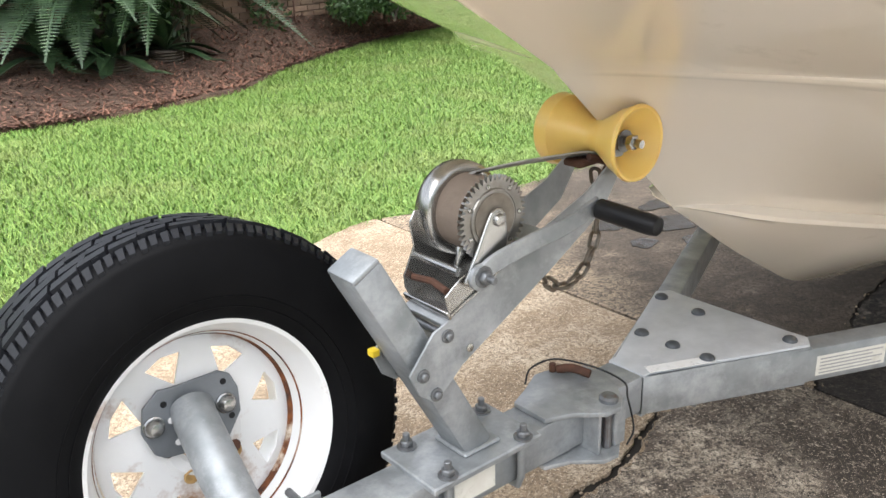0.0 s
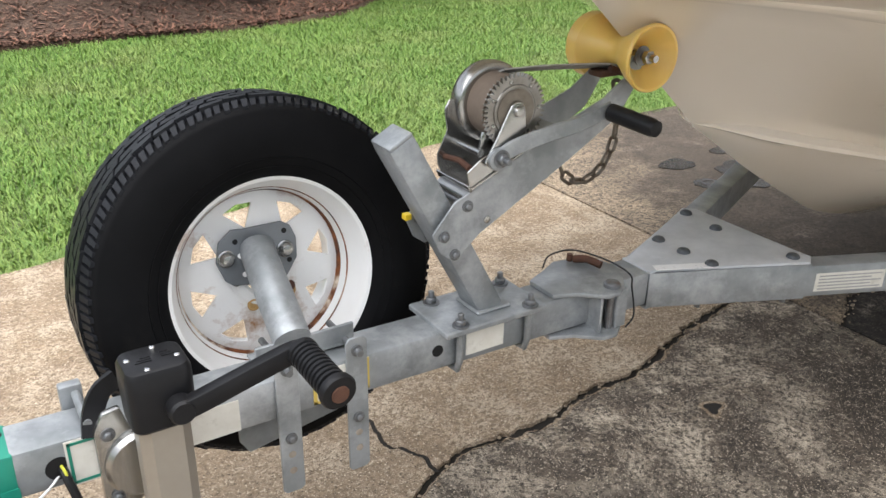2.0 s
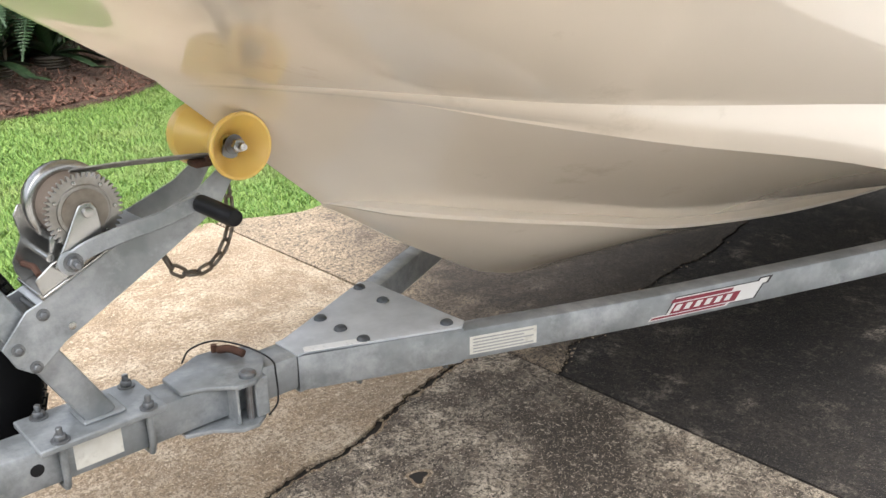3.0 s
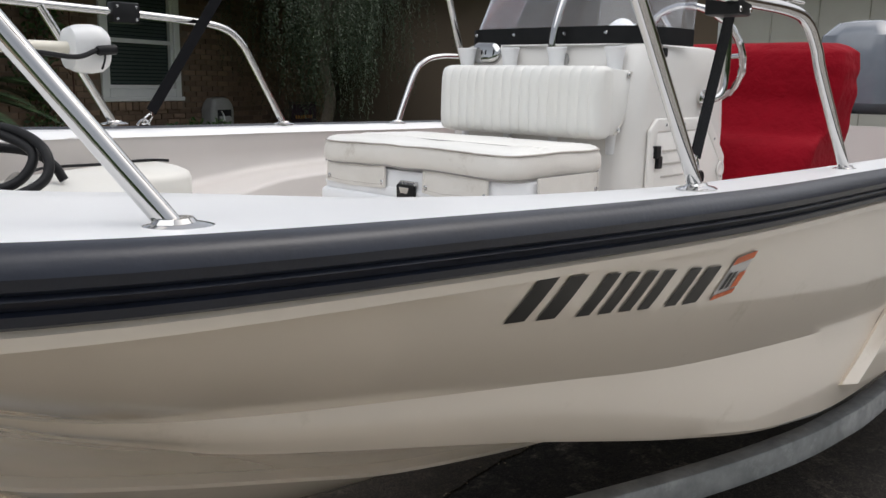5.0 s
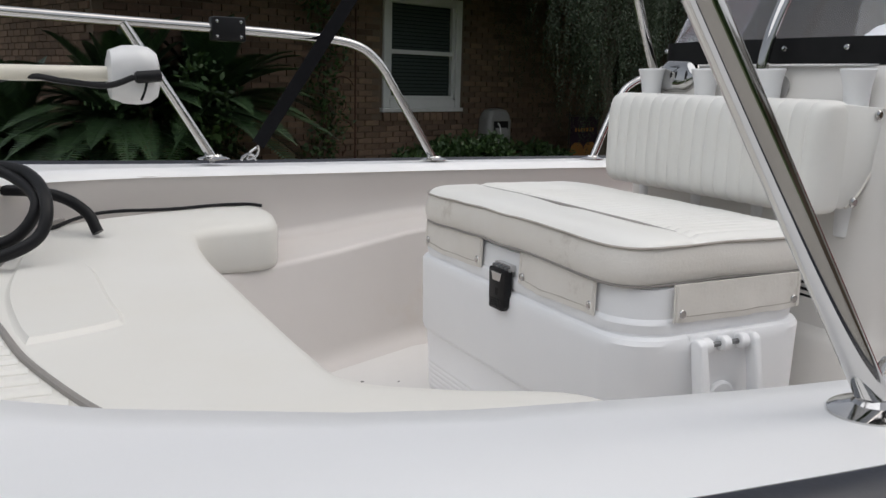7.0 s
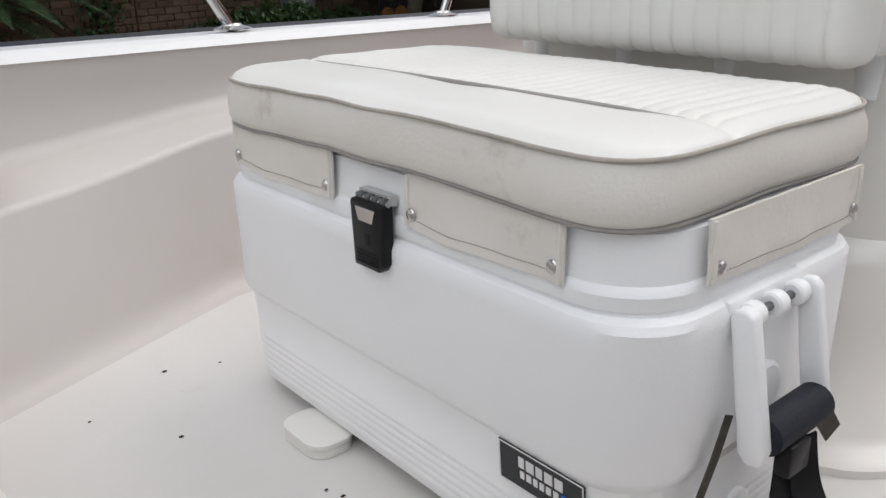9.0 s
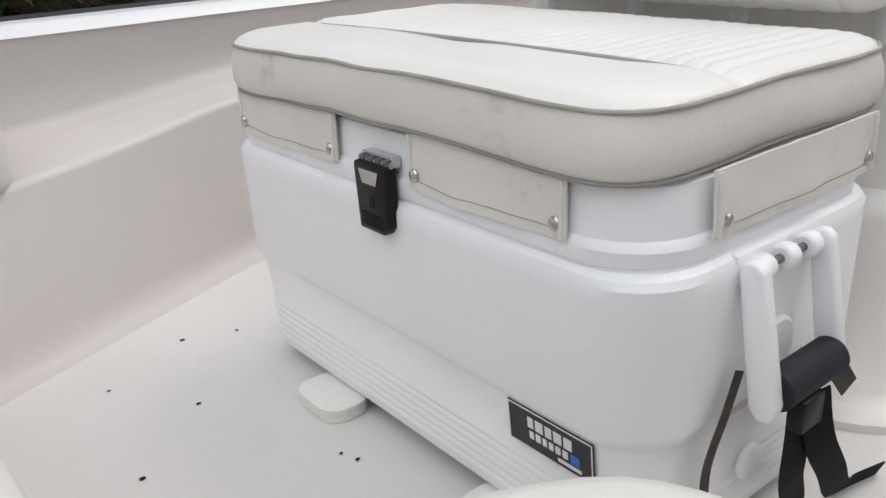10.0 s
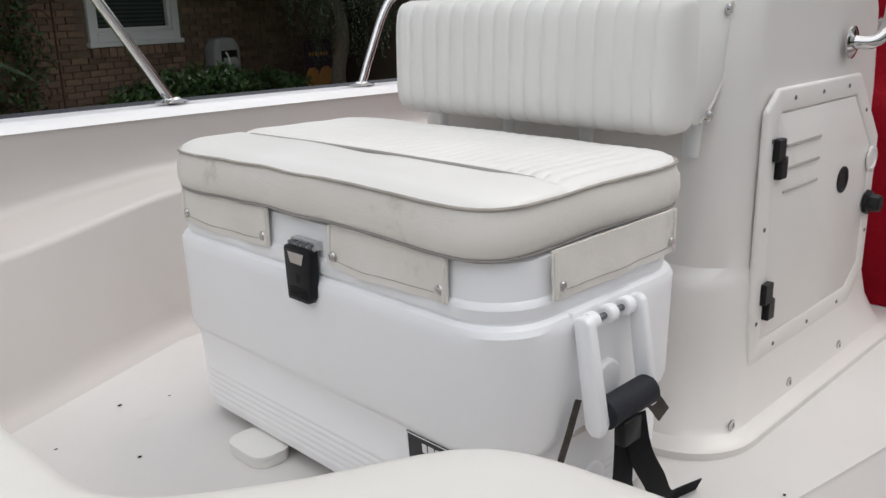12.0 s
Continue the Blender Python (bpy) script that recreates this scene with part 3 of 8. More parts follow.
# roof out of view, added with long eaves to keep light off the wall
ROOF = tagged(new("roof_house", mesh_of("roof_house", moved(joined(prism([(-1.15, 2.50), (-1.15, 2.60), (5.5, 5.2), (5.6, 5.1)], 12.7, Matrix(((0, 0, 1, -4.2), (1, 0, 0, 0), (0, 1, 0, 0), (0, 0, 0, 1)))), box(-4.2, 8.5, -1.10, 2.5, 2.60, 2.63)), WALL))), "out-of-view grey shingle roof, its deep eaves added to shade the wall", "roof", kind="structure")
ROOF.data.materials.append(material("grey_shingle", (0.12, 0.11, 0.10), 0.9, second=(0.08, 0.075, 0.07), scale=12, bump=0.6, bump_scale=30, bump_depth=0.01))
part("fascia", moved(box(-4.2, 8.5, -0.775, -0.75, 2.56, 2.74), WALL), WHITE_PAINT, ROOF, "white painted fascia board")


def bricks(root, m, u0, u1, z0, z1, holes, limit, near):
    """Running-bond bricks, each proud of the mortar; those in the near stretch are single parts, the rest one stuff part."""
    pitch, high, long = 0.214, 0.0585, 0.202
    me = mesh_of("brick", bevelled(box(-long / 2, long / 2, -0.008, 0.012, -high / 2, high / 2), 0.003, 1))
    me.materials.append(BRICK)
    rest, count = [], 0
    course = int((z1 - z0) / 0.0685)
    for r in range(course):
        z = z0 + (r + 0.5) * 0.0685
        u = u0 + (0.5 * pitch if r % 2 else 0)
        while u < u1:
            if not any(a - 0.09 < u < b + 0.09 and c < z < d for a, b, c, d in holes):
                at = m @ Matrix.Translation((u, random.uniform(-0.0015, 0.0015), z))
                if count < limit and near[0] < u < near[1] and near[2] < z < near[3]:
                    ob = part("brick", me, BRICK, root)
                    ob.matrix_basis = at
                    count += 1
                else:
                    rest.append(at)
            u += pitch
    v, f = [], []
    base = [Vector(c) for c in ((-long / 2, -0.008, -high / 2), (long / 2, -0.008, -high / 2), (long / 2, -0.008, high / 2), (-long / 2, -0.008, high / 2), (-long / 2, 0.012, -high / 2), (long / 2, 0.012, -high / 2), (long / 2, 0.012, high / 2), (-long / 2, 0.012, high / 2))]
    for at in rest:
        k = len(v)
        v += [at @ c for c in base]
        f += [[k + i for i in q] for q in ((0, 1, 2, 3), (1, 5, 6, 2), (4, 0, 3, 7), (3, 2, 6, 7), (4, 5, 1, 0))]
    far = bpy.data.meshes.new("brickwork")
    far.from_pydata(v, [], f)
    far.materials.append(BRICK_FAR)
    tagged(part("brickwork", far, BRICK_FAR, root), kind="stuff")


BRICK_FAR = material("tan_brick_course", (0.18, 0.115, 0.078), 0.9, second=(0.13, 0.085, 0.06), scale=25, bump=0.5, bump_scale=120, bump_depth=0.003)
nt = BRICK_FAR.node_tree
g, hsv, mr = nt.nodes.new("ShaderNodeNewGeometry"), nt.nodes.new("ShaderNodeHueSaturation"), nt.nodes.new("ShaderNodeMapRange")
mr.inputs["To Min"].default_value, mr.inputs["To Max"].default_value = 0.7, 1.3
src = nt.nodes["Principled BSDF"].inputs["Base Color"].links[0].from_socket
nt.links.new(g.outputs["Random Per Island"], mr.inputs["Value"])
nt.links.new(mr.outputs["Result"], hsv.inputs["Value"])
nt.links.new(src, hsv.inputs["Color"])
nt.links.new(hsv.outputs["Color"], nt.nodes["Principled BSDF"].inputs["Base Color"])

# window with blinds
WINDOW = tagged(new("window_1"), "white double-hung window with closed dark blinds", "window", kind="structure")
WINDOW.matrix_basis = WALL


def wpart(name, bm, mat, label=""):
    return part(name, moved(bm, WALL), mat, WINDOW, label)


for u0, u1, z0, z1 in ((WIN_U0, WIN_U0 + 0.10, WIN_Z0, WIN_Z1), (WIN_U1 - 0.10, WIN_U1, WIN_Z0, WIN_Z1), (WIN_U0 + 0.10, WIN_U1 - 0.10, WIN_Z0, WIN_Z0 + 0.10), (WIN_U0 + 0.10, WIN_U1 - 0.10, WIN_Z1 - 0.10, WIN_Z1)):
    wpart("window_frame", box(u0, u1, -0.02, 0.10, z0, z1, 0.006, 1), WHITE_PAINT)
for u0, u1, z0, z1 in ((WIN_U0 + 0.10, WIN_U0 + 0.145, WIN_Z0 + 0.10, WIN_Z1 - 0.1), (WIN_U1 - 0.145, WIN_U1 - 0.10, WIN_Z0 + 0.10, WIN_Z1 - 0.1), (WIN_U0 + 0.10, WIN_U1 - 0.10, 1.735, 1.785), (WIN_U0 + 0.10, WIN_U1 - 0.10, WIN_Z0 + 0.10, WIN_Z0 + 0.145)):
    wpart("sash", box(u0, u1, 0.01, 0.06, z0, z1, 0.004, 1), WHITE_PAINT)
PANE = material("dark_window_glass", (0.03, 0.04, 0.04), 0.05, second=(0.03, 0.04, 0.04))
for z0, z1 in ((WIN_Z0 + 0.14, 1.74), (1.78, WIN_Z1 - 0.10)):
    wpart("pane", box(WIN_U0 + 0.14, WIN_U1 - 0.14, 0.075, 0.080, z0, z1), PANE)
BLIND = material("dark_green_blind", (0.035, 0.055, 0.05), 0.6)
for i in range(26):
    z = WIN_Z0 + 0.16 + i * 0.044
    wpart("blind_slat", box(WIN_U0 + 0.145, WIN_U1 - 0.145, 0.060, 0.076, z, z + 0.030), BLIND)
wpart("sill", box(WIN_U0 - 0.03, WIN_U1 + 0.03, -0.045, 0.02, WIN_Z0 - 0.05, WIN_Z0, 0.006, 1), WHITE_PAINT)
for i in range(12):
    wpart("brick_sill", moved(box(-0.047, 0.047, -0.03, 0.02, -0.10, 0.0, 0.004, 1), Matrix.Translation((WIN_U0 + 0.05 + i * 0.107, 0, WIN_Z0 - 0.055))), BRICK)

# hose box on the wall
HOSE = thing("hose_box", WALL @ Vector((1.80, -0.15, 0.55)), "grey plastic hose reel box fixed to the wall", "hose box")
GREYP2 = material("light_grey_plastic", (0.30, 0.30, 0.29), 0.5)
hb = [ring(0, 0, a, b, 0.06, z) for a, b, z in ((0.20, 0.10, 0.0), (0.225, 0.115, 0.03), (0.225, 0.115, 0.40), (0.20, 0.11, 0.47), (0.16, 0.085, 0.54), (0.10, 0.05, 0.56))]
part("case", moved(loft(hb), WALL @ Matrix.Translation((1.80, -0.115, 0.53))), GREYP2, HOSE)
part("recess", moved(box(-0.14, 0.14, -0.012, 0.0, 0.10, 0.40, 0.02, 2), WALL @ Matrix.Translation((1.80, -0.222, 0.53))), PLASTIC, HOSE, "dark recessed front")
part("reel", moved(lathe([(0.12, -0.11), (0.12, 0.11)], Matrix.Rotation(radians(90), 4, "Y"), 24), WALL @ Matrix.Translation((1.80, -0.15, 0.76))), GREYP2, HOSE)
part("crank", moved(tube(smooth_path([(-0.06, -0.25, 0.12), (-0.04, -0.262, 0.22), (-0.05, -0.262, 0.32), (-0.08, -0.25, 0.38)], 5), 0.010, 8), WALL @ Matrix.Translation((1.80, 0, 0.53))), WHITE_PAINT, HOSE)

# garden flag on a stake
FLAG = thing("garden_flag", WALL @ Vector((3.24, -0.5, 0.1)), "dark purple garden flag with orange shapes", "flag")
FM2 = WALL @ Matrix.Translation((3.26, -0.5, -0.02)) @ Matrix.Diagonal((1.5, 1, 1, 1))
part("stake", moved(joined(tube([(-0.24, 0, -0.02), (-0.24, 0, 1.05)], 0.006, 8), tube([(-0.24, 0, 1.03), (0.22, 0, 1.03)], 0.006, 8)), FM2), PLASTIC, FLAG, "thin black metal stake")
part("cloth", moved(box(-0.22, 0.20, -0.002, 0.002, 0.38, 1.01), FM2), material("dark_purple_cloth", (0.035, 0.014, 0.03), 0.9), FLAG)
OR2 = material("orange_print", (0.42, 0.13, 0.03), 0.9, second=(0.30, 0.20, 0.05), scale=30)
for u in (-0.11, 0.09):
    part("orange_shape", moved(stacked(0, 0, [(0.10, 0.003, 0.002, 0.41), (0.11, 0.003, 0.002, 0.50), (0.085, 0.003, 0.002, 0.60), (0.04, 0.003, 0.002, 0.65)], 3), FM2 @ Matrix.Translation((u, -0.003, 0))), OR2, FLAG)
for i in range(7):
    part("print_bar", moved(box(-0.15 + i * 0.043, -0.125 + i * 0.043, -0.005, -0.003, 0.80, 0.85), FM2), OR2, FLAG)

# iron trellis
TREL = thing("iron_trellis", WALL @ Vector((-0.62, -0.12, 0)), "rusty scrolled iron trellis against the brick wall", "trellis")
IRON = material("rusty_iron", (0.06, 0.03, 0.022), 0.8, second=(0.10, 0.04, 0.025), scale=40)
for u in (-0.95, -0.52):
    part("bar", moved(tube([(u, -0.1, -0.02), (u, -0.1, 2.2)], 0.010, 8), WALL), IRON, TREL)
for i in range(9):
    z, s = 0.15 + i * 0.24, (1 if i % 2 else -1)
    pts = [(-0.735 + s * (0.19 - 0.012 * k) * math.cos(0.55 * k) * (1 - k / 15), -0.1, z + (0.13 - 0.004 * k) * math.sin(0.55 * k) * (1 - k / 18)) for k in range(14)]
    part("scroll", moved(tube(smooth_path(pts, 3), 0.006, 6), WALL), IRON, TREL)

# porch wall with piers
PORCH = thing("porch_wall", WALL @ Vector((5.4, 1.0, 0)), "low brick porch wall with stone caps", "porch wall")
part("wall_body", moved(box(W_END + 0.35, W_END + 2.6, 0.9, 1.1, -0.02, 0.85), WALL), BRICK_FAR, PORCH)
part("wall_cap", moved(box(W_END + 0.3, W_END + 2.65, 0.86, 1.14, 0.85, 0.92, 0.01), WALL), TAN_SLAB, PORCH)
for u in (W_END + 0.22, W_END + 2.7):
    part("pier", moved(box(u - 0.16, u + 0.16, 0.84, 1.16, -0.02, 1.05), WALL), BRICK_FAR, PORCH)
    part("pier_cap", moved(loft([ring(u, 1.0, 0.21, 0.21, 0.02, 1.05), ring(u, 1.0, 0.21, 0.21, 0.02, 1.11), ring(u, 1.0, 0.08, 0.08, 0.02, 1.19)]), WALL), TAN_SLAB, PORCH)

# garage wing on the far side of the boat
GAR = tagged(new("wall_garage", mesh_of("wall_garage", joined(box(9.3, 9.55, 2.9, 12, -0.1, 2.95), box(9.3, 9.55, -3.2, 2.9, 2.62, 2.95), box(9.3, 9.55, -9, -3.2, -0.1, 2.95)))), "tan brick garage wing beside the driveway", "wall", kind="structure")
GAR.data.materials.append(MORTAR)
CREAM = material("cream_door_paint", (0.52, 0.50, 0.45), 0.5, second=(0.47, 0.45, 0.40), scale=5)
GD = tagged(new("door_1"), "cream panelled garage door with wide boards", "door", kind="structure")
GD.matrix_basis = Matrix.Translation((9.35, 0, 0))
for i in range(12):
    part("door_board", box(9.36, 9.40, -3.18 + i * 0.506, -2.68 + i * 0.506, -0.02, 2.60, 0.008, 1), CREAM, GD)
part("door_trim", joined(box(9.27, 9.30, 2.80, 2.95, -0.02, 2.75), box(9.27, 9.30, -3.3, 2.95, 2.60, 2.75)), WHITE_PAINT, GD)
GROOF = tagged(new("roof_garage", mesh_of("roof_garage", prism([(8.6, 2.92), (8.6, 3.02), (13.5, 5.0), (13.6, 4.9)], 22, Matrix(((1, 0, 0, 0), (0, 0, -1, 12.5), (0, 1, 0, 0), (0, 0, 0, 1)))))), "grey shingle garage roof", "roof", kind="structure")
GROOF.data.materials.append(bpy.data.materials["grey_shingle"])
part("fascia", box(8.56, 8.60, -9.5, 12.5, 2.84, 3.04), WHITE_PAINT, GROOF, "white painted fascia board")
part("soffit", box(8.6, 9.6, -9.5, 12.5, 2.86, 2.90), WHITE_PAINT, GROOF)

# ---- plants ----
def sago(at, fronds, length, trunk_h, seed):
    """A sago palm: scaled trunk and arching fronds of stiff leaflets."""
    rng = np.random.default_rng(seed)
    root = thing("sago_palm", at, "dark green sago palm with arching stiff fronds", "palm", "sago palms")
    x0, y0, z0 = at
    prof = [(0.15 + 0.02 * (i % 2) - 0.02 * i / 12, trunk_h * i / 12) for i in range(13)]
    part("trunk", lathe(prof, Matrix.Translation(at), 14), BARK, root, "scaly brown palm trunk")
    V, F = [], []
    for i in range(fronds):
        az = rng.uniform(0, 6.283)
        el = radians(rng.uniform(-6, 82))
        l = length * rng.uniform(0.75, 1.1)
        d = np.array([math.cos(az), math.sin(az)])
        pts = []
        for k in range(56):
            t = k / 55
            r = l * t * math.cos(el) * (1 + 0.15 * t)
            h = trunk_h + l * t * math.sin(el) - l * 0.34 * t * t * (0.6 + math.cos(el))
            pts.append(np.array([x0 + d[0] * r, y0 + d[1] * r, z0 + max(h, 0.06)]))
        side = np.array([-d[1], d[0], 0])
        for k in range(4, 55):
            t = k / 55
            p, q = pts[k], pts[k + 1]
            ax = (q - p) / np.linalg.norm(q - p)
            w = 0.135 * length * math.sin(math.pi * min(1, 0.12 + t * 0.92)) ** 0.7
            for s in (-1, 1):
                tip = p + (side * s * 0.84 + ax * 0.50 + np.array([0, 0, 0.22])) * w
                b = ax * 0.0085
                n = len(V)
                V += [p - b, p + b, (p + tip) / 2 + b * 1.2, tip, (p + tip) / 2 - b * 1.2]
                F += [[n, n + 1, n + 2, n + 3, n + 4]]
        n = len(V)
        for k in range(0, 56, 6):
            V += [pts[k] - side * 0.008, pts[k] + side * 0.008]
        for k in range(9):
            F.append([n + 2 * k, n + 2 * k + 1, n + 2 * k + 3, n + 2 * k + 2])
    me = bpy.data.meshes.new("fronds")
    me.from_pydata([tuple(v) for v in V], [], F)
    me.materials.append(PALM)
    tagged(part("fronds", me, PALM, root), kind="stuff")


sago((1.45, 6.9, 0.2), 95, 1.45, 0.75, 11)
sago((2.25, 7.1, 0.2), 90, 1.35, 0.85, 12)
sago((0.55, 7.2, 0.2), 60, 1.2, 0.5, 13)
sago((-1.3, 8.4, 0.0), 60, 1.3, 0.6, 14)
sago((1.02, 6.75, 0.15), 26, 0.62, 0.18, 15)
sago((1.50, 6.55, 0.15), 26, 0.60, 0.15, 16)
sago((2.05, 6.75, 0.15), 22, 0.6, 0.15, 17)


def leaf_cloud(name, root, centres, count, size, mat, seed, droop=0.0):
    """Many small leaves scattered in uneven clumps."""
    rng = np.random.default_rng(seed)
    V, F = [], []
    for (cx, cy, cz), (rx, ry, rz) in centres:
        for _ in range(count):
            v = rng.normal(0, 1, 3)
            v = v / np.linalg.norm(v) * rng.uniform(0.35, 1.0) ** 0.5
            p = np.array([cx + v[0] * rx, cy + v[1] * ry, cz + v[2] * rz])
            a = rng.normal(0, 1, 3)
            a[2] -= droop
            a /= np.linalg.norm(a)
            b = np.cross(a, rng.normal(0, 1, 3))
            b /= np.linalg.norm(b)
            s = size * rng.uniform(0.6, 1.3)
            n = len(V)
            V += [p, p + a * s * 0.5 + b * s * 0.24, p + a * s, p + a * s * 0.5 - b * s * 0.24]
            F.append([n, n + 1, n + 2, n + 3])
    me = bpy.data.meshes.new(name)
    me.from_pydata([tuple(v) for v in V], [], F)
    me.materials.append(mat)
    tagged(part(name, me, mat, root), kind="stuff")


def shrub(u, v, w, h, seed):
    at = WALL @ Vector((u, v, 0.25 if u < 4 else 0.0))
    rng = np.random.default_rng(seed)
    root = thing("shrub", at, "low dark green leafy shrub against the house", "shrub", "shrubs")
    for i in range(4):
        a = rng.uniform(0, 6.28)
        part("stem", tube([at, at + Vector((math.cos(a) * w * 0.3, math.sin(a) * w * 0.3, h * 0.7))], [0.012, 0.005], 6), BARK, root)
    cs = [((at.x + rng.normal(0, w * 0.4), at.y + rng.normal(0, w * 0.25), at.z + h * rng.uniform(0.35, 0.75)), (w * 0.4, w * 0.35, h * 0.35)) for _ in range(6)]
    leaf_cloud("leaves", root, cs, 190, 0.075, SHRUB, seed)


for i, (u, v, w, h) in enumerate(((0.1, -0.45, 0.5, 0.42), (0.75, -0.4, 0.5, 0.5), (1.3, -0.45, 0.4, 0.36), (2.5, -0.5, 0.5, 0.4), (0.5, -0.75, 0.45, 0.55), (1.0, -0.8, 0.4, 0.6), (-2.5, -0.6, 0.6, 1.5), (-3.2, -0.6, 0.7, 1.3), (6.9, 0.4, 0.8, 1.3), (7.9, 0.0, 0.8, 1.4))):
    shrub(u, v, w, h, 40 + i)

# vine on the trellis
VINE = thing("vine", WALL @ Vector((-0.9, -0.12, 0)), "leafy green vine climbing the iron trellis", "vine")
vs = [WALL @ Vector((-0.95 + 0.10 * math.sin(k * 1.1), -0.12, k * 0.14)) for k in range(17)]
part("vine_stem", tube(vs, 0.008, 6), BARK, VINE)
leaf_cloud("leaves", VINE, [((p.x, p.y - 0.03, p.z), (0.24, 0.10, 0.16)) for p in vs[1:]], 70, 0.07, SHRUB, 77)

# weeping tree in front of the porch
TREE = thing("weeping_tree", (7.1, 7.25, 0), "small dark weeping tree with drooping leafy strands", "tree")
rng = np.random.default_rng(21)
trunk = smooth_path([(7.10, 7.25, -0.05), (7.06, 7.27, 0.6), (7.14, 7.24, 1.1), (7.05, 7.28, 1.7), (7.12, 7.25, 2.4)], 5)
part("trunk", tube(trunk, [0.10 - 0.0025 * i for i in range(len(trunk))], 10), BARK, TREE)
V, F = [], []
for i in range(14):
    a, r = rng.uniform(0, 6.28), rng.uniform(0.7, 1.5)
    top = Vector((7.1 + math.cos(a) * r, 7.25 + math.sin(a) * r, rng.uniform(2.3, 3.4)))
    limb = smooth_path([(7.08, 7.26, rng.uniform(1.4, 2.3)), (7.1 + math.cos(a) * r * 0.5, 7.25 + math.sin(a) * r * 0.5, top.z - 0.1), top], 5)
    part("limb", tube(limb, [0.035 - 0.0028 * k for k in range(len(limb))], 6), BARK, TREE)
    for s in range(66):
        p = np.array(limb[int(rng.integers(3, len(limb)))]) + rng.normal(0, 0.28, 3) * (1, 1, 0.5)
        ln, sway = rng.uniform(0.5, 1.5), rng.normal(0, 0.12, 2)
        for k in range(int(ln / 0.035)):
            t = k * 0.035
            q = p + np.array([sway[0] * t, sway[1] * t, -t])
            b = rng.normal(0, 1, 3)
            b[2] = -abs(b[2]) - 0.4
            b = b / np.linalg.norm(b) * rng.uniform(0.03, 0.06)
            c = np.cross(b, (0.3, 0.9, 0.1))
            c = c / (np.linalg.norm(c) + 1e-6) * 0.006
            n = len(V)
            V += [q, q + b * 0.5 + c, q + b, q + b * 0.5 - c]
            F.append([n, n + 1, n + 2, n + 3])
me = bpy.data.meshes.new("foliage")
me.from_pydata([tuple(v) for v in V], [], F)
me.materials.append(WEEP)
tagged(part("foliage", me, WEEP, TREE), kind="stuff")

# stake lights on the bed
PATH_METAL = material("black_path_metal", (0.02, 0.02, 0.02), 0.45, second=(0.04, 0.038, 0.035), scale=30)
for x, y in ((0.53, 7.4), (0.42, 10.2)):
    lamp = thing("path_light", (x, y, 0.0), "black metal lantern path light staked in the mulch", "path light", "path lights")
    part("stake", tube([(x, y, -0.03), (x - 0.012, y, 0.32)], 0.010, 10), PATH_METAL, lamp)
    part("lantern_frame", joined(*[tube([(x - 0.012 + 0.05 * math.cos(a), y + 0.05 * math.sin(a), 0.33), (x - 0.012 + 0.075 * math.cos(a), y + 0.075 * math.sin(a), 0.48)], 0.005, 6) for a in [0.5 + k * math.tau / 6 for k in range(6)]], lathe([(0.001, 0.315), (0.055, 0.322), (0.055, 0.334), (0.001, 0.336)], Matrix.Translation((x - 0.012, y, 0)), 20)), PATH_METAL, lamp)
    part("glass", lathe([(0.044, 0.336), (0.068, 0.478)], Matrix.Translation((x - 0.012, y, 0)), 20), material("amber_lantern_glass", (0.30, 0.24, 0.13), 0.25), lamp, "dusty amber glass")
    part("cap", lathe([(0.11, 0.475), (0.105, 0.488), (0.05, 0.53), (0.02, 0.545), (0.012, 0.565), (0.001, 0.572)], Matrix.Translation((x - 0.012, y, 0)), 24), PATH_METAL, lamp)

# far belts of trees, added without being seen, close the place and darken reflections
def tree_belt(name, x0, y0, x1, y1, height, seed):
    V, F, n, m = [], [], 160, 18
    for i in range(n + 1):
        t = i / n
        x, y = x0 + (x1 - x0) * t, y0 + (y1 - y0) * t
        top = height * (0.75 + 0.45 * noise.noise(Vector((t * 14, seed, 0))) + 0.2 * noise.noise(Vector((t * 55, seed, 4))))
        for j in range(m + 1):
            k = j / m
            d = 1.2 * noise.noise(Vector((t * 30, k * 5, seed))) + 0.6 * noise.noise(Vector((t * 90, k * 14, seed)))
            dx, dy = (0, d) if abs(x1 - x0) > abs(y1 - y0) else (d, 0)
            V.append((x + dx, y + dy, k * top))
    for i in range(n):
        for j in range(m):
            a = i * (m + 1) + j
            F.append([a, a + m + 1, a + m + 2, a + 1])
    me = bpy.data.meshes.new(name)
    me.from_pydata(V, [], F)
    me.materials.append(SHRUB)
    tagged(new(name, me), "added dark green tree belt that closes the place and darkens reflections", "trees", kind="structure")


tree_belt("backdrop_trees", -34, -17, 34, -17, 5.0, 3.0)
tree_belt("backdrop_trees_north", -24, 24, 12, 24, 6.5, 5.0)
tree_belt("backdrop_trees_west", -24, -17, -24, 24, 5.5, 8.0)

# ---- boat: hull, rub rail, deck, liner ----
from mathutils.bvhtree import BVHTree

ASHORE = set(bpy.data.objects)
# the boat is drawn larger and to one side, then shrunk about a camera position to keep its view; its stem meets the bow
# roller
SHRUNK_ABOUT_EYE = Matrix.Translation((-0.555, -1.188, 1.313)) @ Matrix.Scale(0.865, 4) @ Matrix.Translation((0.555, 1.188, -1.313))

YB = 0.185


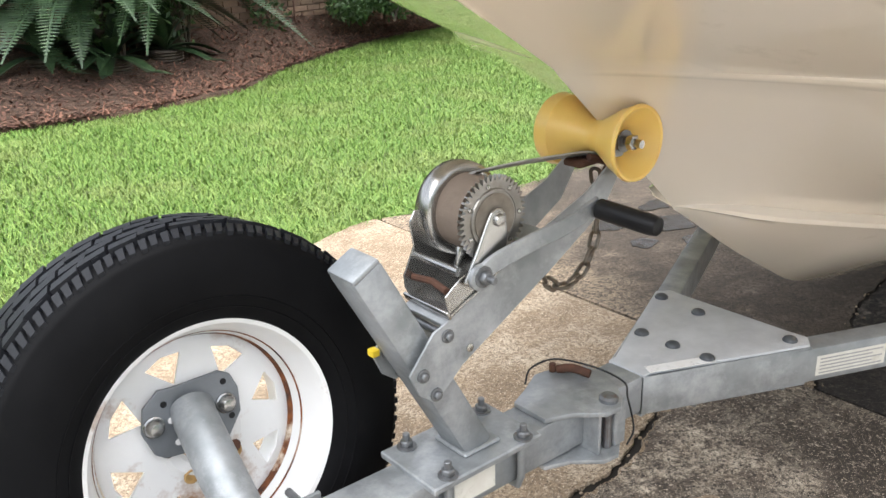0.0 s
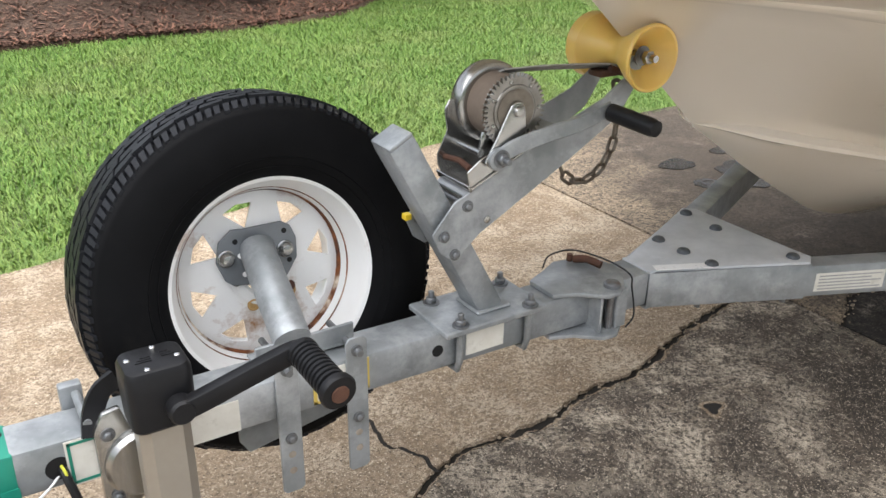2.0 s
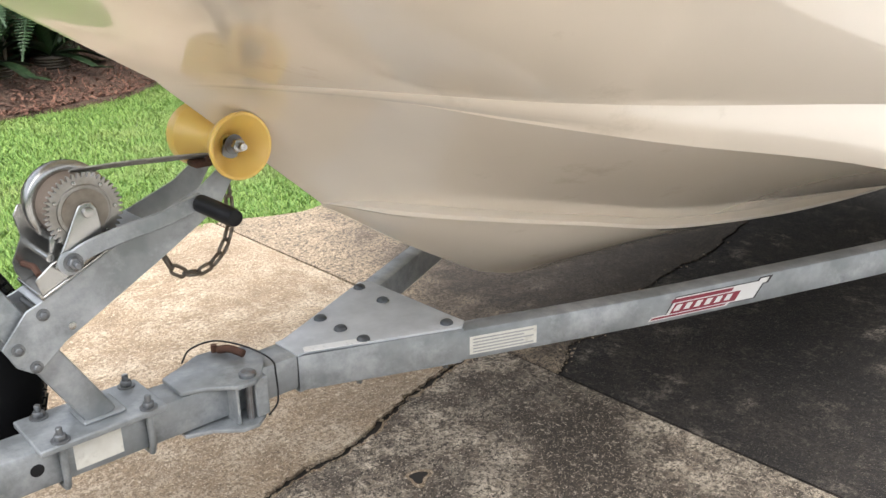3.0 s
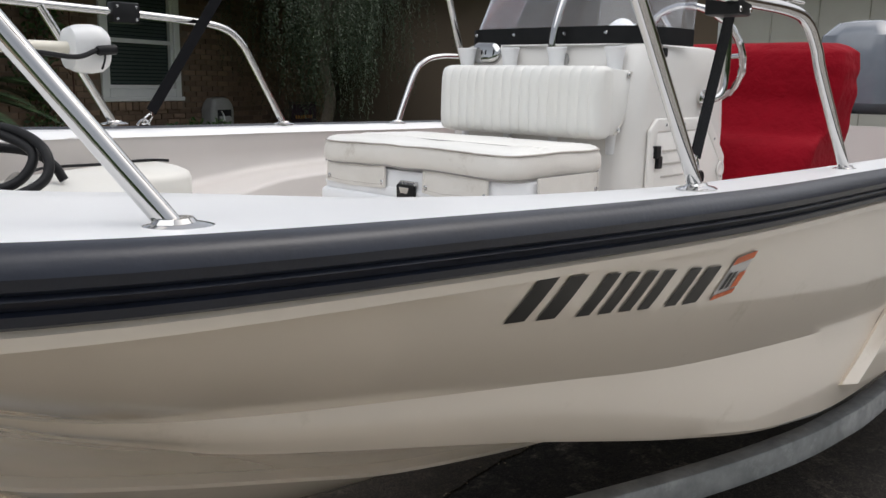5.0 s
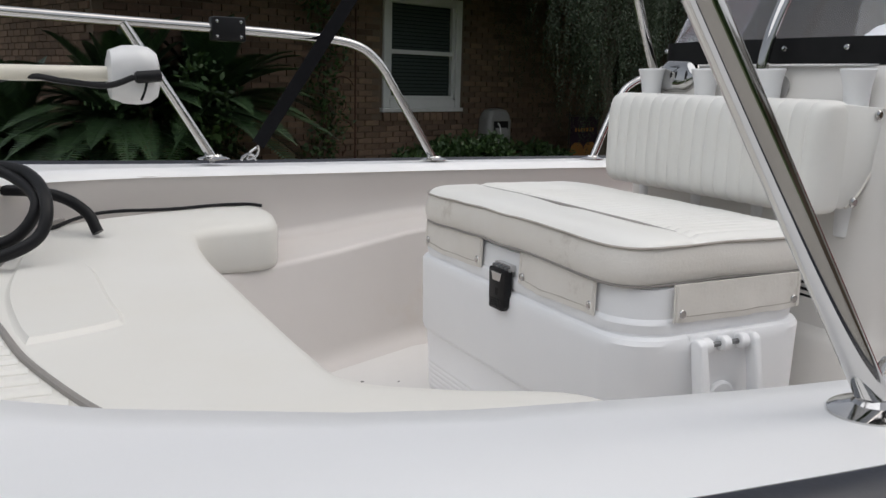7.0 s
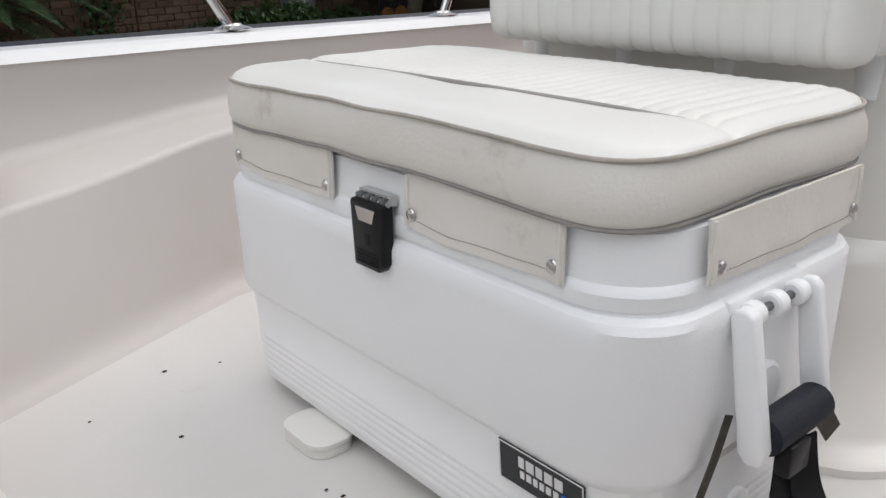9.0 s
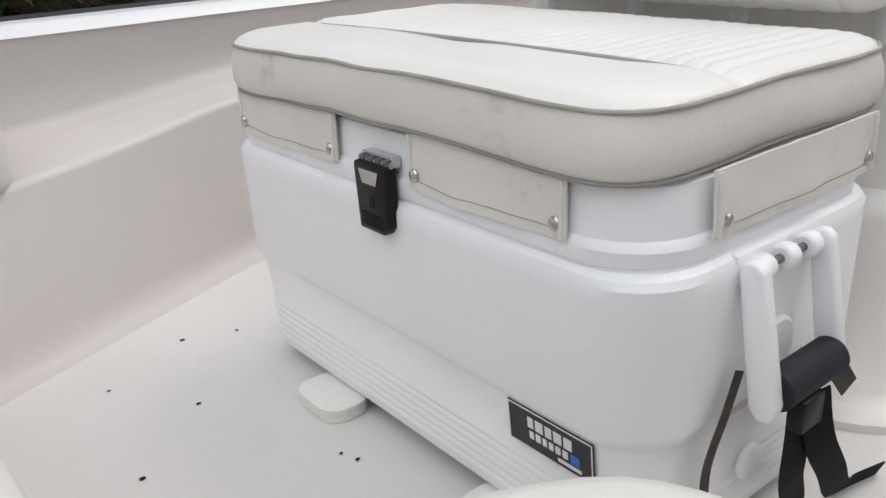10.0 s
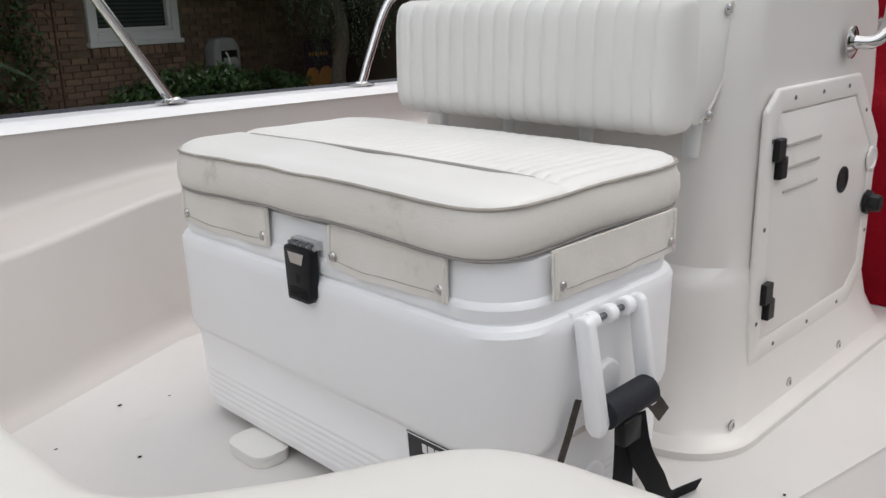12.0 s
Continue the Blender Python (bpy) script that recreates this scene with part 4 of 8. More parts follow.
def line_of(points, n=70, power=1.4):
    """A smooth line through knots, resampled by length, closer towards the bow."""
    p = np.array([tuple(v) for v in smooth_path(points, 12)])
    d = np.r_[0, np.cumsum(np.linalg.norm(np.diff(p, axis=0), axis=1))]
    u = np.linspace(0, 1, n) ** power * d[-1]
    return [Vector((np.interp(u[i], d, p[:, 0]), np.interp(u[i], d, p[:, 1]), np.interp(u[i], d, p[:, 2]))) for i in range(n)]


SHEER = line_of([(-0.43, 0, 1.215), (-0.40, 0.25, 1.215), (-0.33, 0.48, 1.213), (-0.225, 0.66, 1.21), (-0.15, 0.765, 1.205), (0.03, 0.875, 1.197), (0.38, 0.96, 1.18), (1.2, 1.05, 1.157), (1.9, 1.08, 1.15), (3.2, 1.09, 1.14), (4.9, 1.06, 1.14)])
CREASE = line_of([(-0.022, 0, 0.966), (0.036, 0.092, 0.967), (0.112, 0.27, 0.969), (0.19, 0.445, 0.968), (0.30, 0.63, 0.962), (0.5, 0.75, 0.945), (1.0, 0.88, 0.897), (1.5, 0.935, 0.83), (2.4, 0.98, 0.75), (3.4, 0.99, 0.71), (4.9, 0.98, 0.70)])
CHINE = line_of([(-0.008, 0, 0.952), (0.055, 0.082, 0.953), (0.130, 0.255, 0.953), (0.205, 0.425, 0.948), (0.29, 0.56, 0.931), (0.43, 0.67, 0.902), (0.55, 0.735, 0.878), (1.0, 0.84, 0.785), (1.5, 0.905, 0.655), (2.0, 0.945, 0.55), (2.7, 0.96, 0.49), (4.9, 0.96, 0.47)])
STRAKE = line_of([(0.318, 0, 0.664), (0.355, 0.065, 0.664), (0.5, 0.178, 0.636), (0.9, 0.285, 0.55), (1.3, 0.34, 0.465), (2, 0.43, 0.40), (3, 0.5, 0.37), (4.9, 0.55, 0.35)])
KEEL = line_of([(0.323, 0, 0.656), (0.375, 0, 0.625), (0.53, 0, 0.525), (0.7, 0, 0.428), (0.84, 0, 0.357), (1.06, 0, 0.305), (1.4, 0, 0.29), (2.4, 0, 0.27), (4.9, 0, 0.27)])


def port(v):
    return Vector((v.x, YB - v.y, v.z))


def strip(a, b, side, k=8, bulge=0.0, shelf=0.0):
    """A band of hull between two lines; bulge swells it outwards."""
    rings = []
    for p, q in zip(a, b):
        row = []
        for j in range(k + 1):
            t = j / k
            v = p.lerp(q, t)
            s = math.sin(math.pi * t) * bulge * min(1.0, 1.6 * (p.y + q.y))
            v = v + Vector((-0.35 * s, 0.8 * s, 0))
            row.append(Vector((v.x, YB - side * v.y, v.z)))
        rings.append(row)
    return loft(rings, closed=False, caps=False)


def stepped(line, side_in, dz, y0=0.0, y1=0.12):
    """A line moved inboard and up or down, fading out towards the stem."""
    out = []
    for v in line:
        k = min(1.0, max(0.0, (v.y - y0) / (y1 - y0)))
        out.append(Vector((v.x + 0.2 * side_in * k, v.y - side_in * k, v.z + dz * k)))
    return out


def hull_mesh():
    some = []
    lip, shelf = stepped(CHINE, 0.008, -0.010, 0.40, 0.75), stepped(CHINE, 0.075, 0.006, 0.40, 0.75)
    s0, s2, s3 = stepped(STRAKE, 0.020, 0.014), stepped(STRAKE, 0.003, -0.010), stepped(STRAKE, 0.022, -0.014)
    for side in (1, -1):
        some += [strip(SHEER, CREASE, side, 10, 0.012), strip(CREASE, CHINE, side, 4, 0.010), strip(CHINE, lip, side, 1), strip(lip, shelf, side, 2), strip(shelf, s0, side, 10, -0.004),
                 strip(s0, STRAKE, side, 1), strip(STRAKE, s2, side, 1), strip(s2, s3, side, 1), strip(s3, KEEL, side, 10, 0.045)]
        back = [SHEER[-1], CREASE[-1], CHINE[-1], STRAKE[-1], KEEL[-1]]
        bm = bmesh.new()
        bm.faces.new([bm.verts.new((v.x, YB - side * v.y, v.z)) for v in back] + [bm.verts.new((4.9, YB, 1.14))])
        some.append(bm)
    bm = joined(*some)
    bmesh.ops.remove_doubles(bm, verts=bm.verts, dist=0.0008)
    bmesh.ops.recalc_face_normals(bm, faces=bm.faces)
    return bm


BOAT = thing("motor_boat", (2.2, YB, 0.27), "tan and white fibreglass centre console motor boat on a trailer", "boat")
HULL_BM = hull_mesh()
HULL_TREE = BVHTree.FromBMesh(HULL_BM)
part("hull", HULL_BM, GELCOAT, BOAT, "glossy tan fibreglass hull with chines", angle=24)


def full(line):
    """Both sides of a line, from the port stern round the bow to starboard."""
    return [Vector((v.x, YB - v.y, v.z)) for v in line[::-1]] + [Vector((v.x, YB + v.y, v.z)) for v in line[1:]]


RIM = full(SHEER)
# rub rail: a fat black rubber section with two grooves, on a white ledge
rail = [(-0.012, -0.012), (0.010, -0.016), (0.024, -0.010), (0.028, 0.000), (0.0235, 0.0035), (0.0285, 0.007), (0.0345, 0.014), (0.030, 0.0185), (0.037, 0.023), (0.041, 0.034), (0.037, 0.046), (0.024, 0.056), (0.004, 0.058), (-0.010, 0.050)]
part("rub_rail", swept(RIM, [(-a, b) for a, b in rail], caps=True), RUBBER, BOAT, "thick black rubber rub rail with grooves")
ledge = [(-0.02, -0.040), (0.006, -0.036), (0.011, -0.022), (0.006, -0.0145), (-0.02, -0.0145)]
part("rail_ledge", swept(RIM, [(-a, b) for a, b in ledge]), GELCOAT, BOAT, "tan lip under the rub rail")


def inset(line, d, dz=0.0):
    out = []
    for i, v in enumerate(line):
        a, b = line[max(i - 1, 0)], line[min(i + 1, len(line) - 1)]
        t = (b - a).normalized()
        k = d(v.x) if callable(d) else d
        n = Vector((t.y, -t.x, 0)).normalized() if abs(t.x) + abs(t.y) > 1e-6 else Vector((1, 0, 0))
        out.append(Vector((v.x + n.x * k, max(v.y + n.y * k, 0.0), v.z + dz)))
    return out


def deck_width(x):
    return float(np.interp(x, [-0.5, 0.0, 0.45, 0.7, 0.95, 1.3, 1.9, 5], [0.62, 0.55, 0.42, 0.27, 0.20, 0.17, 0.16, 0.16]))


D0 = inset(SHEER, 0.006, 0.050)
D1 = inset(SHEER, lambda x: deck_width(x) - 0.012, 0.046)
D2 = inset(SHEER, deck_width, 0.037)
D3 = inset(SHEER, lambda x: deck_width(x) + 0.012, 0.024)
# the starboard side deck is narrowed and crowned to fit how little of it the camera sees
CROWN, NARROW = Vector((0, 0, 0.007)), 0.032


def starboard_width(x):
    return deck_width(x) - NARROW * min(1.0, max(0.0, (x - 0.5) / 0.5))


S1, S2, S3 = ([v + CROWN for v in inset(SHEER, lambda x: starboard_width(x) + d, dz)] for d, dz in ((-0.012, 0.046), (0.0, 0.037), (0.012, 0.024)))
DECK_TOP = joined(*[strip(a, b, s, 6 if a is D0 else 2) for s, lines in ((1, (D0, D1, D2, D3)), (-1, (D0, S1, S2, S3))) for a, b in zip(lines, lines[1:])])
bmesh.ops.remove_doubles(DECK_TOP, verts=DECK_TOP.verts, dist=0.001)
part("gunwale_deck", DECK_TOP, DECK_WHITE, BOAT, "white gelcoat gunwale deck", angle=40)

FLOOR_Z = 0.70
# liner: ledge and sloping sides down to the cockpit sole
xs = np.linspace(0.55, 4.8, 60)


def side_liner(s):
    rings = []
    for x in xs:
        g = float(np.interp(x, [v.x for v in D2[25:]], [v.y for v in D2[25:]])) - 0.009 + (NARROW * min(1.0, max(0.0, (x - 0.5) / 0.5)) if s > 0 else 0)
        lip = float(np.interp(x, [v.x for v in D3[25:]], [v.z for v in D3[25:]])) + 0.003 + (CROWN.z if s > 0 else 0)
        foot = float(np.interp(x, [0.5, 1.0, 1.2, 1.7, 2.2, 5], [0.10, 0.42, 0.52, 0.73, 0.78, 0.80]))
        shelf = float(np.interp(x, [0.5, 1.2, 1.7, 2.2, 5], [0.42, 0.64, 0.78, 0.84, 0.86]))
        zs = float(np.interp(x, [0.5, 1.2, 1.45, 1.75, 2.2, 5], [0.965, 0.983, 1.0, 1.036, 1.05, 1.05]))
        pts = [(g, lip), (g + 0.006, 1.12), (g + 0.004, zs + 0.04), (g - 0.012, zs + 0.018), (g - 0.045, zs + 0.008), (shelf + 0.012, zs), (shelf + 0.002, zs - 0.004), (shelf - 0.005, zs - 0.016), (foot + 0.03, 0.76), (foot + 0.01, 0.727), (foot - 0.02, 0.708), (foot - 0.06, 0.7015), (0.0, FLOOR_Z)]
        rings.append([Vector((x, YB + s * c, z)) for c, z in pts])
    return loft(rings, closed=False, caps=False)


LINER_BM = joined(side_liner(1), side_liner(-1), box(4.78, 4.82, YB - 0.95, YB + 0.95, 0.7, 1.19))
bmesh.ops.remove_doubles(LINER_BM, verts=LINER_BM.verts, dist=0.001)
# upward faces at the bottom take the lighter, painted-lit material
sole_faces = [f.index for f in LINER_BM.faces if f.calc_center_median().z < 0.712 and abs(f.normal.z) > 0.9]
LINING = part("cockpit_liner", LINER_BM, LINER, BOAT, "off-white moulded cockpit liner and sole", angle=50)
LINING.data.materials.append(LIT_SOLE)
for k in sole_faces:
    LINING.data.polygons[k].material_index = 1

# ---- cockpit: cooler, cushions, console ----
CX, CY = 1.752, 0.181
COOLER = thing("cooler", (CX, CY, 0.73), "white insulated marine cooler strapped to the sole", "cooler")
body = [(0.180, 0.372, 0.055, 0.726), (0.186, 0.378, 0.06, 0.732)]
for i in range(6):
    z = 0.742 + i * 0.012
    f = (z - 0.734) / 0.14
    body += [(0.187 + 0.008 * f, 0.380 + 0.003 * f, 0.06, z), (0.1880 + 0.008 * f, 0.3810 + 0.003 * f, 0.06, z + 0.003), (0.1880 + 0.008 * f, 0.3810 + 0.003 * f, 0.06, z + 0.0075), (0.187 + 0.008 * f, 0.380 + 0.003 * f, 0.06, z + 0.0105)]
body += [(0.196, 0.384, 0.065, 0.866), (0.198, 0.386, 0.065, 0.880), (0.2035, 0.3915, 0.070, 0.886), (0.2070, 0.3945, 0.074, 0.896), (0.2110, 0.3975, 0.080, 1.035), (0.2110, 0.398, 0.080, 1.049), (0.2075, 0.3945, 0.080, 1.0565), (0.2000, 0.387, 0.078, 1.0605), (0.1985, 0.3855, 0.078, 1.066)]
part("cooler_body", stacked(CX, CY, body), COOLER_WHITE, COOLER, angle=28)
part("lid", stacked(CX, CY, [(0.196, 0.381, 0.08, 1.062), (0.2025, 0.3875, 0.082, 1.0655), (0.2040, 0.389, 0.082, 1.080), (0.2020, 0.387, 0.082, 1.0855), (0.1985, 0.3835, 0.08, 1.0885), (0.196, 0.381, 0.08, 1.136), (0.19, 0.375, 0.08, 1.141)]), COOLER_WHITE, COOLER, angle=28)
# latch
LATCH = part("latch", bevelled(prism([(-0.0285, 0.041), (0.0285, 0.041), (0.031, 0.036), (0.029, -0.030), (0.021, -0.040), (-0.027, -0.040), (-0.031, 0.036)], 0.017, Matrix(((0, 0, -1, 1.545), (-1, 0, 0, 0.163), (0, 1, 0, 1.062), (0, 0, 0, 1)))), 0.0022, 2), PLASTIC, COOLER, "black plastic locking latch")
part("latch_plate", prism([(-0.019, 0.012), (0.019, 0.012), (0.013, -0.005), (-0.013, -0.005)], 0.002, Matrix(((0, 0, -1, 1.5282), (-1, 0, 0, 0.163), (0, 1, 0, 1.084), (0, 0, 0, 1))), 0.0005, 1), CHROME, LATCH, "small steel latch plate")
part("latch_hinge", joined(tube([(1.539, 0.133, 1.104), (1.539, 0.193, 1.104)], 0.004, 10), box(1.540, 1.5535, 0.134, 0.192, 1.099, 1.112, 0.001, 1)), CHROME, LATCH, "steel latch hinge")
for k in range(4):
    part("hinge_knuckle", lathe([(0.0052, 0), (0.0052, 0.009)], along((1.539, 0.136 + 0.0145 * k, 1.104), (1.539, 1, 1.104)), 12), BOLT, LATCH)
part("keyhole", box(1.5272, 1.5282, 0.158, 0.166, 1.051, 1.065), material("dark_hole", (0.003, 0.003, 0.003), 0.8), LATCH)
for k in range(4):
    part("ridge", box(1.5268, 1.5282, 0.142, 0.184, 1.0275 + 0.0045 * k, 1.0295 + 0.0045 * k, 0.0005, 1), PLASTIC, LATCH)
# side handle
HX, HY = 1.735, -0.214
HANDLE = part("handle_mount", bevelled(box(HX - 0.070, HX + 0.070, HY - 0.004, HY + 0.012, 1.026, 1.060), 0.004, 2), COOLER_WHITE, COOLER)
part("recess", bevelled(box(HX - 0.052, HX + 0.052, HY + 0.002, HY + 0.012, 0.880, 1.030), 0.003, 2), LINER, HANDLE, "shallow handle recess")
for x, w in ((HX - 0.070, 0.018), (HX + 0.050, 0.014)):
    part("handle_arm", bevelled(prism([(-0.012, 0.006), (-0.014, -0.130), (-0.008, -0.146), (0.006, -0.146), (0.013, -0.134), (0.011, 0.006), (0.005, 0.014), (-0.006, 0.014)], w, Matrix(((0, 0, 1, x), (1.05, 0.17, 0, HY - 0.016), (-0.17, 0.96, 0, 1.043), (0, 0, 0, 1)))), 0.004, 3), COOLER_WHITE, HANDLE)
for x in (HX - 0.044, HX - 0.004, HX + 0.036):
    part("handle_knuckle", lathe([(0.010, -0.009), (0.0125, -0.007), (0.0125, 0.007), (0.010, 0.009)], along((x, HY - 0.012, 1.044), (x + 1, HY - 0.012, 1.044)), 18), COOLER_WHITE, HANDLE)
part("handle_pin", tube([(HX - 0.06, HY - 0.012, 1.044), (HX + 0.06, HY - 0.012, 1.044)], 0.0045, 10), BOLT, HANDLE)
part("handle_grip", lathe([(0.016, 0), (0.0205, 0.003), (0.0205, 0.104), (0.016, 0.107)], along((HX - 0.053, HY - 0.040, 0.928), (HX + 1, HY - 0.040, 0.928)), 22), material("navy_foam_grip", (0.006, 0.008, 0.016), 0.75, bump=0.4, bump_scale=300), HANDLE, "dark navy foam handle grip")
part("recess_disc", lathe([(0.030, 0), (0.030, 0.005), (0.026, 0.008)], along((HX + 0.006, HY - 0.002, 0.945), (HX + 0.006, -1, 0.955)), 28), COOLER_WHITE, HANDLE)
# label: brand shown as plain bars
LM = Matrix.Translation((1.5555, -0.090, 0.853)) @ Matrix.Rotation(radians(-4), 4, "Y")
LABEL = part("label", moved(box(-0.0015, 0.0, -0.060, 0.060, -0.025, 0.025), LM), material("black_label", (0.009, 0.010, 0.013), 0.35), COOLER, "black rectangular label with white bars")
WHITE_INK, BLUE_INK = material("white_ink", (0.8, 0.8, 0.8), 0.5), material("blue_ink", (0.03, 0.16, 0.5), 0.5)
for y0, y1, z0, z1, ink in ((-0.059, 0.059, 0.0232, 0.0245, WHITE_INK), (-0.059, 0.059, -0.0245, -0.0232, WHITE_INK), (0.0578, 0.059, -0.023, 0.023, WHITE_INK), (-0.059, -0.0578, -0.023, 0.023, WHITE_INK),
                            (0.022, 0.030, 0.003, 0.016, WHITE_INK), (0.008, 0.019, 0.003, 0.016, WHITE_INK), (-0.004, 0.005, 0.003, 0.016, WHITE_INK), (-0.018, -0.007, 0.003, 0.016, WHITE_INK), (-0.032, -0.021, 0.003, 0.016, WHITE_INK),
                            (0.022, 0.028, -0.010, -0.001, WHITE_INK), (0.012, 0.019, -0.010, -0.001, WHITE_INK), (0.003, 0.009, -0.010, -0.001, WHITE_INK), (-0.006, 0.000, -0.010, -0.001, WHITE_INK), (-0.016, -0.009, -0.010, -0.001, WHITE_INK), (-0.026, -0.019, -0.010, -0.001, WHITE_INK), (-0.042, -0.030, -0.012, 0.000, BLUE_INK), (-0.044, -0.012, -0.0185, -0.0145, WHITE_INK)):
    part("label_bar", moved(box(-0.0024, -0.0016, y0, y1, z0, z1), LM), ink, LABEL)

# chocks under the cooler
for i, (x, y) in enumerate(((1.548, 0.340), (1.555, -0.02), (1.93, 0.40), (1.93, -0.02))):
    c = thing("cooler_chock", (x, y, FLOOR_Z), "small off-white rubber chock holding the cooler", "chock", "cooler chocks")
    part("chock", stacked(x, y, [(0.036, 0.052, 0.028, 0.701), (0.037, 0.053, 0.03, 0.706), (0.035, 0.051, 0.028, 0.716), (0.038, 0.054, 0.03, 0.7165), (0.038, 0.054, 0.03, 0.7225), (0.028, 0.044, 0.024, 0.7258)]), VINYL, c)
# tie-down strap with a buckle and loose tail
TIE = thing("tie_down_strap", (1.80, -0.24, 0.71), "black webbing tie-down strap with buckle and frayed tail", "strap")


def ribbon(points, w, t=0.0016, per=8, up=(0, 0, 1)):
    return swept(smooth_path(points, per), [(-w / 2, -t / 2), (w / 2, -t / 2), (w / 2, t / 2), (-w / 2, t / 2)], up=up)


part("drain_button", lathe([(0.021, 0), (0.021, 0.006), (0.016, 0.009), (0.004, 0.0095)], along((1.735, -0.205, 0.800), (1.735, -1, 0.800)), 24), COOLER_WHITE, COOLER, "round white drain cap")
WORN = material("worn_brown_webbing", (0.085, 0.07, 0.055), 0.85, second=(0.03, 0.026, 0.022), scale=60, bump=0.6, bump_scale=500)
part("strap_down", ribbon([(1.670, -0.226, 0.945), (1.652, -0.226, 0.905), (1.634, -0.222, 0.850), (1.634, -0.220, 0.79), (1.606, -0.226, 0.704)], 0.014, up=(0, 1, 0)), WORN, TIE, "worn brown strap end")
part("strap_back", ribbon([(1.722, -0.262, 0.925), (1.724, -0.262, 0.87), (1.730, -0.258, 0.81), (1.765, -0.245, 0.755), (1.785, -0.236, 0.704)], 0.036, up=(0.2, 1, 0)), WEBBING, TIE)
part("loose_tail", ribbon([(1.732, -0.270, 0.915), (1.746, -0.274, 0.855), (1.790, -0.270, 0.795), (1.835, -0.258, 0.742), (1.885, -0.246, 0.714), (1.945, -0.256, 0.708)], 0.034, 0.002, up=(0.3, 1, 0.4)), WEBBING, TIE)
part("free_end", ribbon([(1.755, -0.258, 0.940), (1.790, -0.262, 0.912), (1.820, -0.262, 0.880)], 0.024, up=(0, 1, 0.3)), WORN, TIE, "brown cut strap end")
part("buckle", bevelled(box(1.703, 1.743, -0.276, -0.258, 0.880, 0.916), 0.004, 2), PLASTIC, TIE, "black plastic side-release buckle")

def dense(points, longest=0.02):
    """A closed ring with its long sides cut up."""
    out = []
    for a, b in zip(points, points[1:] + points[:1]):
        n = max(1, int((b - a).length / longest))
        out += [a.lerp(b, i / n) for i in range(n)]
    return out


def sag(x, y):
    """Uneven padding: how far the cushion's edge lifts or sinks."""
    return 0.0032 * noise.noise(Vector((x * 5.5, y * 5.5, 2.0))) + 0.0016 * noise.noise(Vector((x * 14, y * 14, 7.0)))


# cooler seat cushion
SEAT = thing("cooler_cushion", (CX, CY, 1.126), "cream vinyl seat cushion snapped onto the cooler lid", "cushion")
QX, QY = 1.765, 0.180
HXX, HYY = 0.225, 0.380
part("boxing", loft([dense(ring(QX, QY, hx, hy, r, z, 9)) for hx, hy, r, z in ((HXX - 0.012, HYY - 0.012, 0.078, 1.143), (HXX - 0.002, HYY - 0.002, 0.078, 1.147), (HXX + 0.002, HYY + 0.002, 0.078, 1.155), (HXX + 0.003, HYY + 0.003, 0.078, 1.168), (HXX + 0.002, HYY + 0.002, 0.078, 1.185), (HXX - 0.003, HYY - 0.003, 0.078, 1.203))], caps=False), VINYL_TAN, SEAT, "aged cream vinyl cushion sides")
for v in SEAT.children[0].data.vertices:
    v.co.z += sag(v.co.x, v.co.y) * (1.0 if v.co.z > 1.19 else 1.4)
    v.co.x += 0.004 * noise.noise(Vector((v.co.y * 9, v.co.z * 20, 3)))
    v.co.y += 0.003 * noise.noise(Vector((v.co.x * 9, v.co.z * 20, 6)))

top, n1, n2 = bmesh.new(), 40, 400
grid = []
for i in range(n1 + 1):
    row = []
    for j in range(n2 + 1):
        u, v = -1 + 2 * i / n1, -1 + 2 * j / n2
        x, y = u * (HXX - 0.004), v * (HYY - 0.004)
        cr = 0.078
        dx, dy = max(abs(x) - (HXX - 0.004 - cr), 0), max(abs(y) - (HYY - 0.004 - cr), 0)
        d = math.hypot(dx, dy)
        if d > cr:
            x = math.copysign(abs(x) - dx + dx * cr / d, x)
            y = math.copysign(abs(y) - dy + dy * cr / d, y)
        edge = min(1, (cr - min(d, cr)) / 0.045 if dx or dy else 1)
        edge = min(edge, (HXX - 0.004 - abs(x)) / 0.05, (HYY - 0.004 - abs(y)) / 0.05)
        z = 1.2045 + sag(QX + x, QY + y) + 0.014 * math.sqrt(max(0, 1 - (1 - max(0, min(1, edge))) ** 2))
        if x > -0.068:
            s = max(0.0, min(1.0, edge * 2))
            z += s * (-0.0045 + 0.0045 * abs(math.sin(math.pi * (y + QY) / 0.0235)) ** 0.6)
        if abs(x + 0.074) < 0.008:
            z -= 0.005
        row.append(top.verts.new((QX + x, QY + y, z)))
    grid.append(row)
for i in range(n1):
    for j in range(n2):
        top.faces.new((grid[i][j], grid[i + 1][j], grid[i + 1][j + 1], grid[i][j + 1]))
bmesh.ops.recalc_face_normals(top, faces=top.faces)
part("cushion_top", top, VINYL, SEAT, "cream vinyl top, smooth in front and pleated behind", angle=60)
part("accent_strip", bevelled(swept(smooth_path([(1.690, 0.512, 1.2125), (1.690, 0.3, 1.2155), (1.690, 0.0, 1.2155), (1.690, -0.135, 1.2135)], 5), [(-0.0055, -0.002), (0.0055, -0.002), (0.0055, 0.0025), (-0.0055, 0.0025)]), 0.0012, 1), PIPING, SEAT, "grey accent strip across the cushion")

